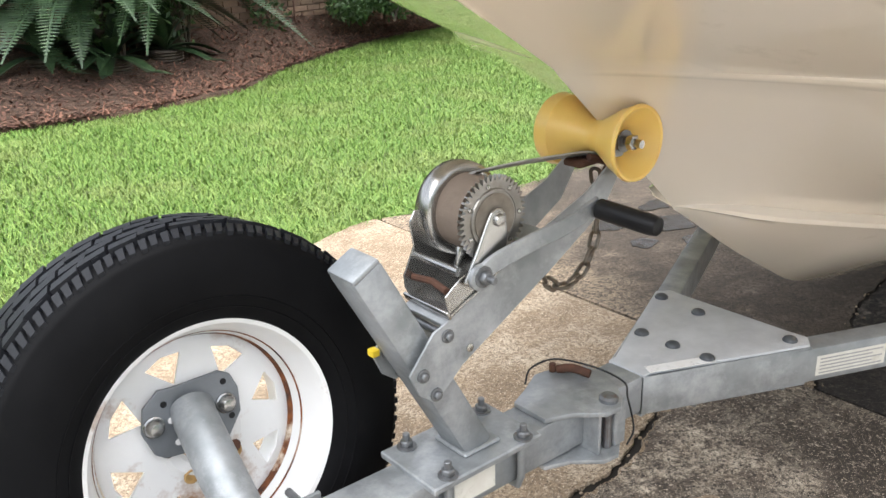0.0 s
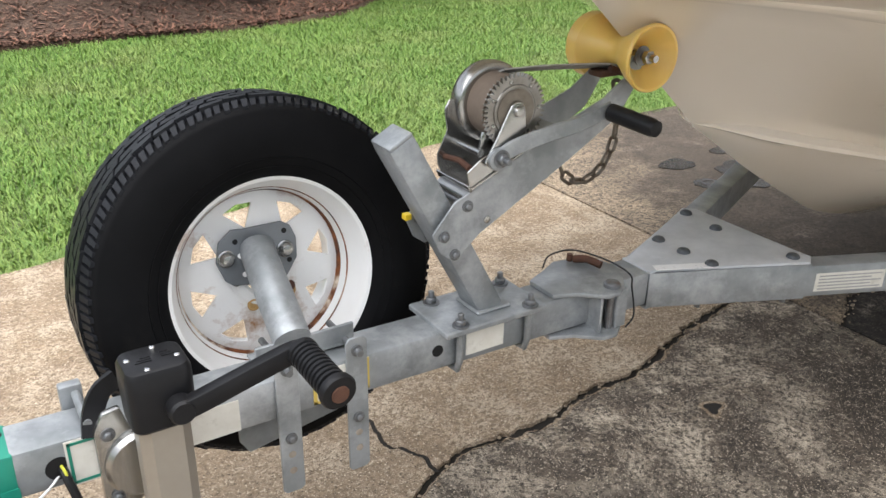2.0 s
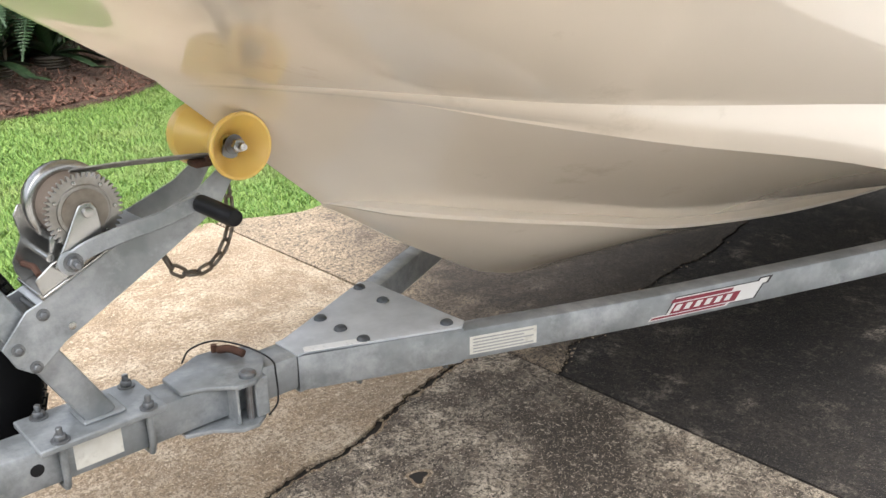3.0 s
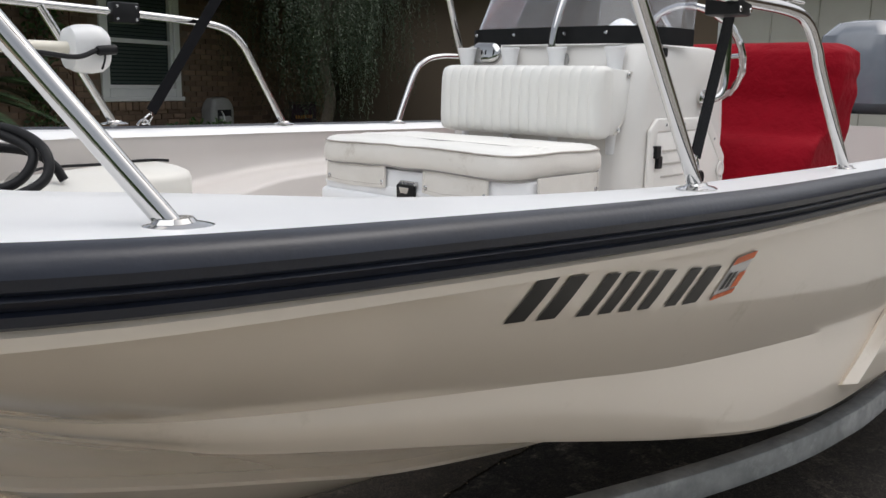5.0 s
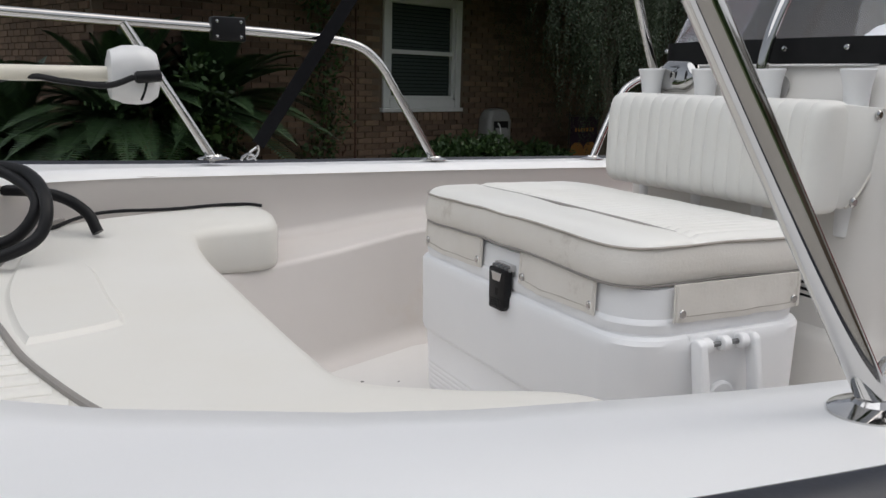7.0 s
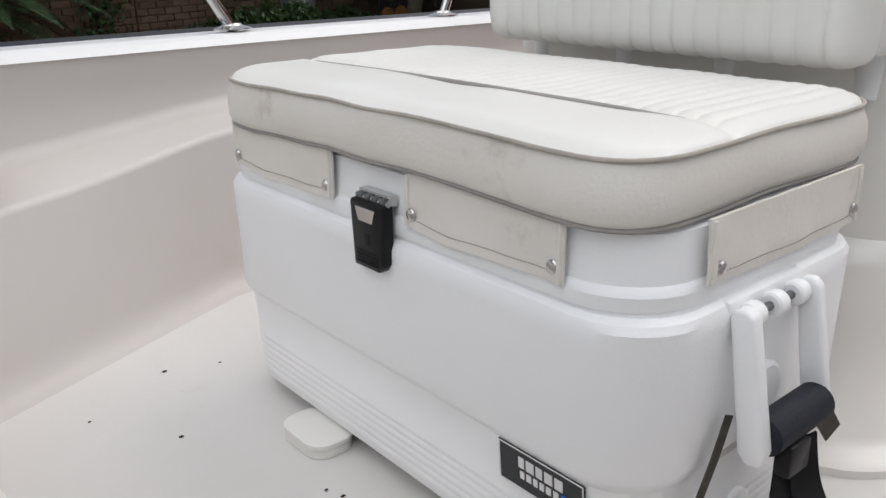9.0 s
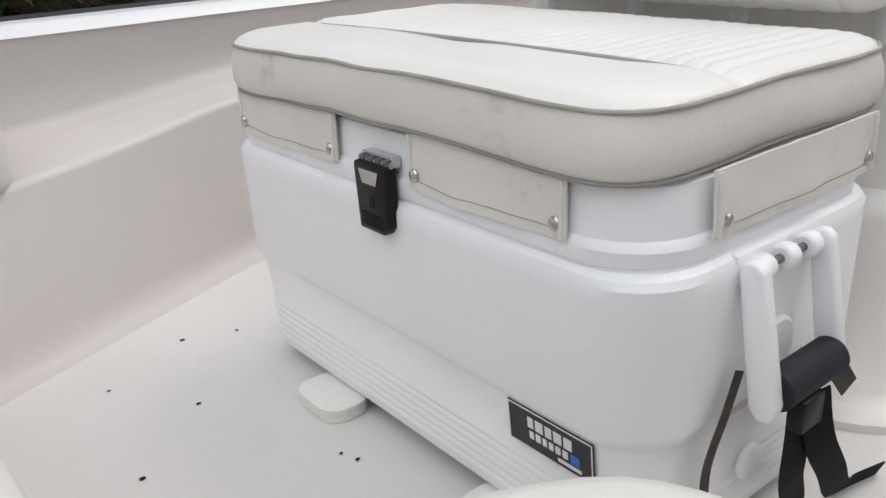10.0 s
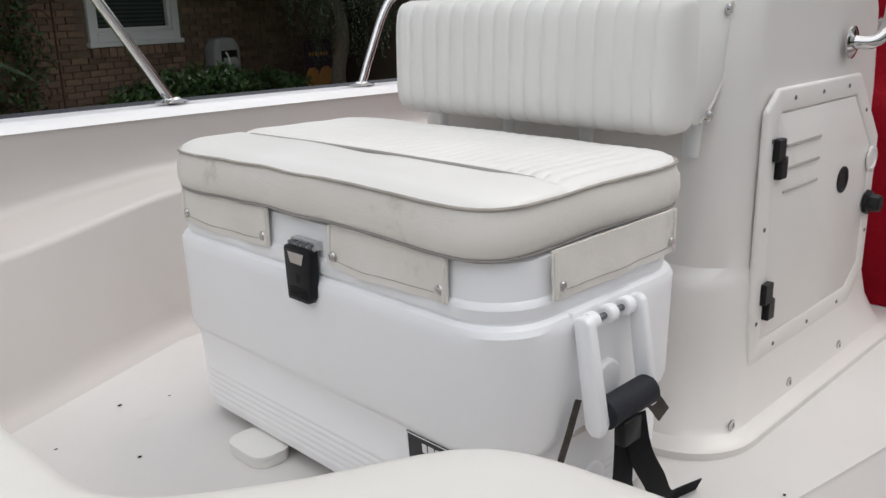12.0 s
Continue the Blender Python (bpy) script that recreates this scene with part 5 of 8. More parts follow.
WELT = material("dirty_cream_welt", (0.48, 0.44, 0.39), 0.55, second=(0.30, 0.27, 0.235), scale=30)
for z, d, mat in ((1.2050, 0.0, WELT), (1.1445, 0.0, PIPING)):
    part("piping", swept([p + Vector((0, 0, sag(p.x, p.y) * (1.0 if z > 1.19 else 1.4))) for p in dense(ring(QX, QY, HXX - 0.002 - d, HYY - 0.002 - d, 0.078, z, 9))], [(0.0024 * math.cos(a), 0.0024 * math.sin(a)) for a in np.linspace(0, 2 * math.pi, 8, endpoint=False)], closed=True), mat, SEAT, "grey welt piping")
SNAP = mesh_of("snap", lathe([(0.0075, 0), (0.0075, 0.0015), (0.0062, 0.003), (0.003, 0.0038), (0.0005, 0.004)], n=20))


THREAD = material("brown_thread", (0.36, 0.31, 0.26), 0.8)


def flap(a, b, z0, z1, face, axis):
    """A soft vinyl tab with a folded, stitched hem, hanging from the cushion, with two snaps."""
    def at(u, w, out):
        """u along the tab, w up it, out from the cooler."""
        along_it = a + (b - a) * u
        low = z0 + 0.004 * noise.noise(Vector((along_it * 13, 4.0, 1.0))) + 0.003 * (2 * u - 1) ** 2
        z = low + (z1 - low) * w
        curl = out + 0.004 * (1 - w) * (0.5 + noise.noise(Vector((along_it * 16, w * 2, 5.0)))) + 0.0015 * noise.noise(Vector((along_it * 40, w * 5, 2.0)))
        return Vector((face - curl, along_it, z)) if axis == "x" else Vector((along_it, face - curl, z))

    n, m = 30, 8
    sheet = [[at(i / n, j / m, o) for i in range(n + 1)] for j in range(m + 1) for o in (0.0,)]
    front = [[at(i / n, j / m, 0.0032) for i in range(n + 1)] for j in range(m + 1)]
    skin = bmesh.new()
    for rows in (sheet, front):
        grid_v = [[skin.verts.new(p) for p in row] for row in rows]
        for j in range(m):
            for i in range(n):
                skin.faces.new((grid_v[j][i], grid_v[j][i + 1], grid_v[j + 1][i + 1], grid_v[j + 1][i]))
        if rows is sheet:
            back = grid_v
    rim = [(0, i) for i in range(n + 1)] + [(j, n) for j in range(1, m + 1)] + [(m, i) for i in range(n - 1, -1, -1)] + [(j, 0) for j in range(m - 1, 0, -1)]
    for (j, i), (q, p) in zip(rim, rim[1:] + rim[:1]):
        skin.faces.new((back[j][i], back[q][p], grid_v[q][p], grid_v[j][i]))
    bmesh.ops.recalc_face_normals(skin, faces=skin.faces)
    f = part("snap_flap", skin, VINYL_TAN, SEAT, "stitched vinyl snap flap", angle=50)
    for u in (0.02, 0.98):
        part("hem", tube([at(u, w, 0.0034) for w in (0.02, 0.25, 0.5, 0.75, 0.96)], 0.0030, 8), VINYL_TAN, f)
    dashes = [tube([at(u, 0.16, 0.0036), at(u + 0.012, 0.16, 0.0036)], 0.0006, 5) for u in np.arange(0.05, 0.93, 0.020)]
    part("stitching", joined(*dashes), THREAD, f, "brown stitched seam")
    for u in (0.05, 0.95):
        p = at(u, 0.24, 0.0036)
        s = part("snap", SNAP, CHROME, f)
        s.matrix_basis = along(p, p + Vector((-1, 0, 0) if axis == "x" else (0, -1, 0)))


flap(0.508, 0.255, 1.080, 1.146, 1.5490, "x")
flap(0.110, -0.120, 1.080, 1.146, 1.5490, "x")
flap(1.632, 1.915, 1.082, 1.146, -0.2085, "y")

# bow cushion
BOW = thing("bow_cushion", (0.6, YB, 0.98), "pale cream vinyl bow cushion covering the foredeck well", "cushion")
zc0, zc1 = 0.975, 1.060


def pad(outline, z0, z1, r=0.022):
    """A soft pad with rounded edges over an outline."""
    n = len(outline)
    c = Vector((sum(p[0] for p in outline) / n, sum(p[1] for p in outline) / n))
    rows = []
    def shrunk(d):
        out = []
        for i in range(n):
            a, p, b = Vector(outline[i - 1]), Vector(outline[i]), Vector(outline[(i + 1) % n])
            t = ((p - a).normalized() + (b - p).normalized()).normalized()
            out.append(p + Vector((-t.y, t.x)) * d)
        return out
    for d, z in ((r * 0.9, z0), (r * 0.2, z0 + r * 0.4), (0, z0 + r), (0, z1 - r), (r * 0.3, z1 - r * 0.3), (r, z1), (r * 2.4, z1 + 0.006)):
        rows.append([Vector((q.x, q.y, z)) for q in shrunk(d)])
    return loft(rows)


def soft_outline(points, per=6):
    p = smooth_path([(x, y, 0) for x, y in points + [points[0]]], per)
    return [(v.x, v.y) for v in p[:-1]]


BOW_EDGE = [(0.10, 0.185), (0.20, -0.12), (0.45, -0.33), (0.75, -0.50), (1.05, -0.60), (1.30, -0.65), (1.395, -0.60), (1.40, -0.47), (1.36, -0.34), (1.21, -0.257), (1.105, -0.175), (1.088, -0.05), (1.085, 0.2), (1.085, 0.5), (1.082, 0.74), (1.105, 0.80), (1.22, 0.815), (1.28, 0.835), (1.305, 0.89), (1.305, 1.02), (1.25, 1.06), (1.05, 1.02), (0.75, 0.90), (0.45, 0.73), (0.20, 0.49)]
MAIN_PAD = pad(soft_outline(BOW_EDGE), zc0, zc1)


def raise_side(bm, above):
    """The cushion rises towards the starboard side."""
    for v in bm.verts:
        if v.co.z > above:
            t = max(0.0, min(1.0, (v.co.y - 0.55) / 0.42))
            v.co.z += 0.05 * t * t * (3 - 2 * t)


def refine_top(bm, longest=0.07):
    """Cuts the flat top into small triangles, so that it can bend."""
    bmesh.ops.triangulate(bm, faces=[f for f in bm.faces if len(f.verts) > 4 and f.normal.z > 0.5])
    for _ in range(4):
        long = [e for e in bm.edges if e.calc_length() > longest and all(len(f.verts) == 3 for f in e.link_faces)]
        if not long:
            break
        bmesh.ops.subdivide_edges(bm, edges=long, cuts=1)
        bmesh.ops.triangulate(bm, faces=[f for f in bm.faces if len(f.verts) > 4 or (len(f.verts) == 4 and f.normal.z > 0.98)])


def cushion_top(y):
    t = max(0.0, min(1.0, (y - 0.55) / 0.42))
    return 1.066 + 0.05 * t * t * (3 - 2 * t)


refine_top(MAIN_PAD)
raise_side(MAIN_PAD, zc0 + 0.04)
part("main_pad", MAIN_PAD, BOW_VINYL, BOW, angle=60)
part("seam_piping", tube(smooth_path([(0.625, 0.52, 1.067), (0.65, 0.36, 1.067), (0.68, 0.204, 1.067), (0.708, 0.046, 1.067), (0.745, -0.087, 1.067), (0.78, -0.189, 1.067), (0.822, -0.284, 1.067), (0.875, -0.39, 1.066)], 10), 0.006, 8), PIPING, BOW, "grey welt seam")
hatch = [(0.712, 0.106), (0.77, 0.122), (0.838, 0.152), (0.858, 0.188), (0.851, 0.33), (0.843, 0.58), (0.80, 0.70), (0.73, 0.72), (0.70, 0.60), (0.685, 0.40), (0.697, 0.20)]
PANEL = pad(soft_outline(hatch), 1.058, 1.0675, 0.004)
refine_top(PANEL)
raise_side(PANEL, 1.04)
SEAM = tube(smooth_path([(0.625, 0.52, 1.067), (0.675, 0.645, 1.067), (0.723, 0.788, 1.067), (0.788, 0.895, 1.067), (0.81, 0.92, 1.066)], 8), 0.006, 8)
raise_side(SEAM, 1.04)
part("seam_piping", SEAM, PIPING, BOW, "grey welt seam")
part("centre_panel", PANEL, BOW_VINYL, BOW, "raised centre panel of the cushion")
for i in range(14):
    y = -0.42 + i * 0.045
    part("pleat", tube(smooth_path([(0.36 + 0.02 * i * 0.2, y * 0.85, 1.056), (0.46, y * 0.9, 1.061), (float(np.interp(y, [-0.39, -0.28, -0.19, -0.09, 0.05, 0.2], [0.86, 0.81, 0.768, 0.733, 0.697, 0.67])), y, 1.0585)], 5), 0.013, 8), BOW_VINYL, BOW)
base_edge = soft_outline(BOW_EDGE[:5] + [(1.08, -0.60), (1.082, -0.45)] + BOW_EDGE[10:15] + [(1.075, 0.80), (1.07, 0.95)] + BOW_EDGE[-4:])
foot_edge = [(x if x > 1.05 else 1.05 - (1.05 - x) * 0.35, YB + (y - YB) * 0.6) for x, y in base_edge]
part("bow_deck_mould", loft([[Vector((x, y, 0.705)) for x, y in foot_edge], [Vector((x, y, 0.972)) for x, y in base_edge]]), LINER, BOAT, "off-white moulded bow seat base")

# trolling motor lying over the bow
TM = thing("trolling_motor", (0.5, 0.6, 1.40), "white electric trolling motor stowed over the bow", "trolling motor")
hd = Vector((0.960, 0.80, 1.448))
head = [ring(0, 0, a, b, min(a, b) * 0.75, z) for a, b, z in ((0.030, 0.028, -0.052), (0.052, 0.048, -0.046), (0.062, 0.056, -0.02), (0.064, 0.058, 0.01), (0.060, 0.054, 0.034), (0.048, 0.044, 0.050), (0.028, 0.026, 0.056))]
TMM = Matrix.Translation(hd) @ Matrix.Rotation(radians(90), 4, "Y") @ Matrix.Rotation(radians(0), 4, "Z")
part("motor_head", moved(loft(head), TMM), material("white_motor_plastic", (0.8, 0.8, 0.8), 0.3, coat=0.3), TM)
part("shaft", tube([(0.945, 0.80, 1.449), (0.60, 0.74, 1.446), (0.05, 0.62, 1.43)], 0.0165, 18), material("ivory_shaft", (0.76, 0.72, 0.62), 0.3, coat=0.2), TM, "ivory composite motor shaft")
part("collar", tube([(0.915, 0.795, 1.449), (0.94, 0.80, 1.449)], 0.026, 18), material("white_motor_plastic_2", (0.78, 0.78, 0.78), 0.35), TM)
part("plug", lathe([(0.006, 0), (0.013, 0.002), (0.013, 0.05), (0.010, 0.055)], along((1.012, 0.735, 1.448), (0.93, 0.725, 1.440)), 16), PLASTIC, TM, "black cable plug")
part("motor_cable", tube(smooth_path([(0.955, 0.728, 1.443), (0.90, 0.722, 1.425), (0.82, 0.73, 1.432), (0.74, 0.76, 1.44), (0.60, 0.74, 1.41)], 8), 0.0065, 8), PLASTIC, TM, "black motor cable")
part("tag", ribbon([(0.985, 0.738, 1.45), (0.978, 0.73, 1.42), (0.968, 0.728, 1.395)], 0.005, up=(0, 1, 0)), PLASTIC, TM)
part("mount_arm", bar((0.05, 0.62, 1.43), (0.05, 0.62, 1.285), 0.03, 0.03, 0.004, up=(1, 0, 0)), PLASTIC, TM, "black motor mount bracket")
part("mount_foot", box(-0.02, 0.15, 0.57, 0.67, 1.255, 1.288, 0.004), PLASTIC, TM)
COIL = thing("power_cord", (0.75, 0.6, 1.06), "thick black power cord coiled on the bow cushion", "cord")
part("coil", tube(smooth_path([(0.50, 0.60, 1.09), (0.56, 0.80, 1.19), (0.65, 0.85, 1.245), (0.735, 0.76, 1.245), (0.768, 0.64, 1.20), (0.745, 0.60, 1.13), (0.64, 0.62, 1.09), (0.50, 0.70, 1.10), (0.46, 0.82, 1.19), (0.54, 0.87, 1.252), (0.63, 0.86, 1.252), (0.71, 0.78, 1.235), (0.752, 0.67, 1.19), (0.70, 0.66, 1.12), (0.58, 0.70, 1.10), (0.48, 0.82, 1.13), (0.54, 0.92, 1.17), (0.68, 0.90, 1.19), (0.79, 0.83, 1.185), (0.85, 0.80, 1.15), (0.872, 0.78, 1.105)], 10), 0.0125, 16), PLASTIC, COIL)
part("thin_cable", tube(smooth_path([(0.78, 0.84, cushion_top(0.84) + 0.005), (0.853, 0.924, cushion_top(0.924) + 0.005), (0.929, 0.972, 1.121), (1.052, 0.968, 1.121), (1.169, 1.0, 1.121), (1.255, 1.0, 1.121), (1.29, 0.975, 1.119)], 8), 0.0045, 8), PLASTIC, COIL, "thin black cable along the cushion edge")

# bits of dirt on the sole
bm = []
for i, (x, y) in enumerate(((1.312, 0.613), (1.498, 0.203), (1.464, 0.693), (1.489, 0.229), (1.40, 0.48), (1.27, 0.36), (1.55, 0.66), (2.02, -0.36), (2.2, -0.42))):
    k = bmesh.new()
    bmesh.ops.create_icosphere(k, subdivisions=1, radius=0.0022 + 0.0006 * (i % 3), matrix=Matrix.Translation((x, y, 0.7025)) @ Matrix.Diagonal((1.5, 1, 0.4, 1)))
    bm.append(k)
tagged(new("dirt_specks", mesh_of("dirt_specks", joined(*bm))), "small dark specks of dirt on the cockpit sole", "dirt", kind="stuff").data.materials.append(PLASTIC)

# ---- console, backrest, rails ----
CON = thing("centre_console", (2.45, YB, FLOOR_Z), "white moulded centre console with windshield", "console")
KX, KY = 2.46, 0.187
part("console_body", stacked(KX, KY, [(0.467, 0.447, 0.13, 0.701), (0.467, 0.447, 0.13, 0.713), (0.460, 0.440, 0.13, 0.720), (0.438, 0.420, 0.12, 0.724), (0.432, 0.412, 0.12, 0.735), (0.396, 0.394, 0.11, 0.79), (0.374, 0.386, 0.11, 0.86), (0.372, 0.385, 0.11, 0.955), (0.362, 0.383, 0.11, 0.975), (0.335, 0.381, 0.10, 0.990), (0.325, 0.379, 0.08, 1.05), (0.318, 0.377, 0.07, 1.25), (0.300, 0.372, 0.06, 1.40), (0.282, 0.366, 0.06, 1.47), (0.268, 0.355, 0.06, 1.502), (0.245, 0.335, 0.05, 1.51)], 9), CONSOLE_WHITE, CON, angle=40)
for x in (2.092, 2.319, 2.56):
    put_bolt(mesh_of("screw", lathe([(0.011, 0), (0.011, 0.002), (0.008, 0.0035), (0.005, 0.0036), (0.0048, 0.002)], n=20)), (x + 0.02, -0.2255, 0.735), (0, -1, 0), CON, CHROME)
# port access door
FM = Matrix(((1, 0, 0, 0), (0, 0, -1, -0.1935), (0, 1, 0, 0), (0, 0, 0, 1)))
frame_o = [(2.20, 0.80), (2.66, 0.80), (2.735, 0.86), (2.735, 1.15), (2.60, 1.285), (2.24, 1.285), (2.20, 1.25)]
frame_i = [(2.245, 0.842), (2.64, 0.842), (2.695, 0.885), (2.695, 1.135), (2.585, 1.243), (2.255, 1.243), (2.245, 1.235)]
DOOR_CREAM = material("cream_door_plastic", (0.80, 0.78, 0.745), 0.4, second=(0.77, 0.745, 0.70), scale=4, stain=(0.66, 0.60, 0.50), stain_scale=5, stain_range=(0.62, 0.9))
DOOR = part("access_door", prism(frame_i, 0.010, FM, 0.003, 2), DOOR_CREAM, CON, "off-white hinged access door")
bm = bmesh.new()
vo, vi = [bm.verts.new((x, z, 0)) for x, z in frame_o], [bm.verts.new((x, z, 0)) for x, z in frame_i]
for i in range(7):
    bm.faces.new((vo[i], vo[(i + 1) % 7], vi[(i + 1) % 7], vi[i]))
bmesh.ops.recalc_face_normals(bm, faces=bm.faces)
ex = bmesh.ops.extrude_face_region(bm, geom=bm.faces[:])
bmesh.ops.translate(bm, vec=(0, 0, 0.012), verts=[v for v in ex["geom"] if isinstance(v, bmesh.types.BMVert)])
bmesh.ops.recalc_face_normals(bm, faces=bm.faces)
part("door_frame", moved(bevelled(bm, 0.006, 3), FM), DOOR_CREAM, CON, "off-white raised door frame")
for z in (1.169, 0.917):
    h = part("hinge", joined(box(2.228, 2.258, -0.216, -0.202, z - 0.004, z + 0.034, 0.002, 1), box(2.244, 2.270, -0.216, -0.202, z - 0.036, z + 0.002, 0.002, 1)), PLASTIC, DOOR, "black plastic door hinge")
for x, z in ((2.225, 1.20), (2.222, 1.05), (2.222, 0.88), (2.30, 1.265), (2.42, 1.265), (2.54, 1.265), (2.645, 1.21), (2.716, 1.08), (2.716, 0.95), (2.60, 0.82), (2.45, 0.82), (2.30, 0.82)):
    part("screw", lathe([(0.0045, 0), (0.003, 0.0015), (0.001, 0.0017)], along((x, -0.2055, z), (x, -1, z)), 10), BOLT, DOOR)
for z in (1.185, 1.145, 1.105):
    part("vent_slot", box(2.285, 2.43, -0.2065, -0.2037, z - 0.003, z + 0.003, 0.0008, 1), material("shaded_slot_grey", (0.52, 0.49, 0.45), 0.7) if z > 1.18 else bpy.data.materials["shaded_slot_grey"], DOOR, "louvre slot")
part("port_hole", lathe([(0.026, 0), (0.026, 0.003), (0.021, 0.0035), (0.019, 0.001)], along((2.56, -0.2035, 1.083), (2.56, -1, 1.083)), 28), PLASTIC, DOOR, "round black vent hole")
part("battery_switch", lathe([(0.026, 0), (0.026, 0.008), (0.020, 0.012), (0.018, 0.028), (0.014, 0.031)], along((2.704, -0.2055, 1.013), (2.704, -1, 1.013)), 8), PLASTIC, CON, "black battery switch knob")
part("latch_ring", lathe([(0.026, 0), (0.026, 0.004), (0.020, 0.005), (0.018, 0.002)], along((2.704, -0.2055, 1.105), (2.704, -1, 1.105)), 24), CONSOLE_WHITE, DOOR, "round flush pull latch")
# usb socket and horn
part("socket", joined(lathe([(0.024, 0), (0.024, 0.004), (0.019, 0.007), (0.017, 0.004)], along((2.295, -0.170, 1.482), (2.275, -1, 1.60)), 28)), CHROME, CON, "chrome power socket")
part("socket_cap", bevelled(box(2.276, 2.302, -0.192, -0.175, 1.468, 1.496), 0.003, 1), PLASTIC, CON)
HORN_AT = Matrix.Translation((2.180, 0.418, 1.478)) @ Matrix.Rotation(radians(-80), 4, "Y")
HORN = part("horn", moved(loft([ring(0, 0, a, b, min(a, b) * 0.98, z, 9) for a, b, z in ((0.039, 0.066, 0.0), (0.039, 0.066, 0.004), (0.036, 0.062, 0.012), (0.030, 0.054, 0.018), (0.018, 0.040, 0.021))]), HORN_AT), CHROME, CON, "chrome horn cover with two round openings", angle=60)
for y in (0.0255, -0.0255):
    arc = [HORN_AT @ Vector((0.0175 * math.cos(a), y + 0.0175 * math.sin(a), 0.0205 - 0.006 * abs(math.cos(a)))) for a in np.linspace(-2.2, 2.2, 20)]
    part("horn_opening", tube(arc, 0.0035, 8), PLASTIC, HORN)
    arc = [HORN_AT @ Vector((0.0175 * math.cos(a), y + 0.0175 * math.sin(a), 0.0205 - 0.006 * abs(math.cos(a)))) for a in np.linspace(2.6, 3.68, 8)]
    part("horn_opening", tube(arc, 0.0035, 8), PLASTIC, HORN)
VENT = part("vent_cover", bevelled(prism([(-0.060, -0.058), (-0.048, -0.072), (0.010, -0.072), (0.022, -0.058), (0.022, 0.058), (0.010, 0.072), (-0.048, 0.072), (-0.060, 0.058)], 0.008, Matrix(((0, 0, -1, 2.143), (1, 0, 0, -0.020), (0, 1, 0, 1.095), (0, 0, 0, 1)))), 0.003, 2), CONSOLE_WHITE, CON, "white louvred vent cover")
for i in range(9):
    part("vent_slot", box(2.1335, 2.1365, -0.070, -0.012, 1.040 + i * 0.0135, 1.046 + i * 0.0135), PLASTIC, VENT, "black louvre slot")
# windshield
# bluish base under partial transmission paints the sky's haze into the acrylic
GLASS = material("hazed_acrylic", (0.90, 0.91, 0.95), 0.03, second=(0.87, 0.88, 0.92), transmission=0.95)
GLASS.node_tree.nodes["Principled BSDF"].inputs["IOR"].default_value = 1.48
WS = [(2.50, 0.575), (2.33, 0.560), (2.22, 0.50), (2.185, 0.40), (2.18, 0.19), (2.185, -0.03), (2.22, -0.13), (2.33, -0.180), (2.46, -0.19)]
wsp = smooth_path([(x, y, 0) for x, y in WS], 5)
rows = []
for t in (0.0, 0.35, 0.7, 1.0):
    z = 1.545 + t * 0.40
    rows.append([Vector((p.x + t * 0.17, KY + (p.y - KY) * (1 - 0.16 * t), z - (0.10 * t * max(0, p.x - 2.35)))) for p in wsp])
bm = loft(rows, closed=False)
bmesh.ops.solidify(bm, geom=bm.faces[:], thickness=0.004)
pane = part("windshield", bm, GLASS, CON, "clear curved acrylic windshield", angle=60)
pane.visible_shadow = False
part("windshield_base", swept([Vector((p.x - 0.004, p.y, 1.532)) for p in wsp], [(-0.006, -0.026), (0.006, -0.026), (0.006, 0.026), (-0.006, 0.026)]), PLASTIC, CON, "black windshield base trim")
for y in (0.46, 0.30, 0.10, -0.05):
    put_bolt(mesh_of("screw", lathe([(0.006, 0), (0.005, 0.002), (0.001, 0.0025)], n=12)), (2.169, y, 1.537), (-1, 0, 0.1), CON, CHROME)
# helm behind the windshield
part("compass", lathe([(0.05, 0), (0.055, 0.02), (0.05, 0.055), (0.02, 0.08), (0.002, 0.085)], Matrix.Translation((2.38, 0.02, 1.51)), 24), DECK_WHITE, CON, "white compass housing")
RAILF = thing("grab_rail", (2.15, 0.12, 1.45), "polished stainless windshield grab rail", "grab rail", "console rails")
part("rail_tube", tube(smooth_path([(2.165, 0.105, 1.455), (2.135, 0.11, 1.47), (2.125, 0.112, 1.51), (2.155, 0.105, 1.62), (2.24, 0.09, 1.80), (2.30, 0.08, 1.97)], 8), 0.0125, 14), CHROME, RAILF)
part("base_flange", lathe([(0.028, 0), (0.028, 0.003), (0.018, 0.007)], along((2.172, 0.105, 1.455), (2.0, 0.11, 1.47)), 24), CHROME, RAILF)
RAILS = thing("grab_rail", (2.30, 0.62, 1.40), "polished stainless console side grab rail", "grab rail", "console rails")
part("rail_tube", tube(smooth_path([(2.36, 0.585, 1.35), (2.34, 0.62, 1.37), (2.30, 0.63, 1.45), (2.22, 0.62, 1.62), (2.15, 0.61, 1.80), (2.12, 0.60, 1.97)], 8), 0.0125, 14), CHROME, RAILS)
RAILP = thing("grab_rail", (2.50, -0.22, 1.33), "polished stainless console side grab rail", "grab rail", "console rails")
part("rail_tube", tube(smooth_path([(2.55, -0.200, 1.344), (2.56, -0.232, 1.345), (2.58, -0.247, 1.368), (2.59, -0.250, 1.43), (2.585, -0.250, 1.56), (2.575, -0.248, 1.80), (2.58, -0.248, 1.97)], 8), 0.0125, 14), CHROME, RAILP)
part("base_flange", lathe([(0.030, 0), (0.030, 0.003), (0.018, 0.008)], along((2.55, -0.197, 1.344), (2.555, -1, 1.345)), 24), CHROME, RAILP)
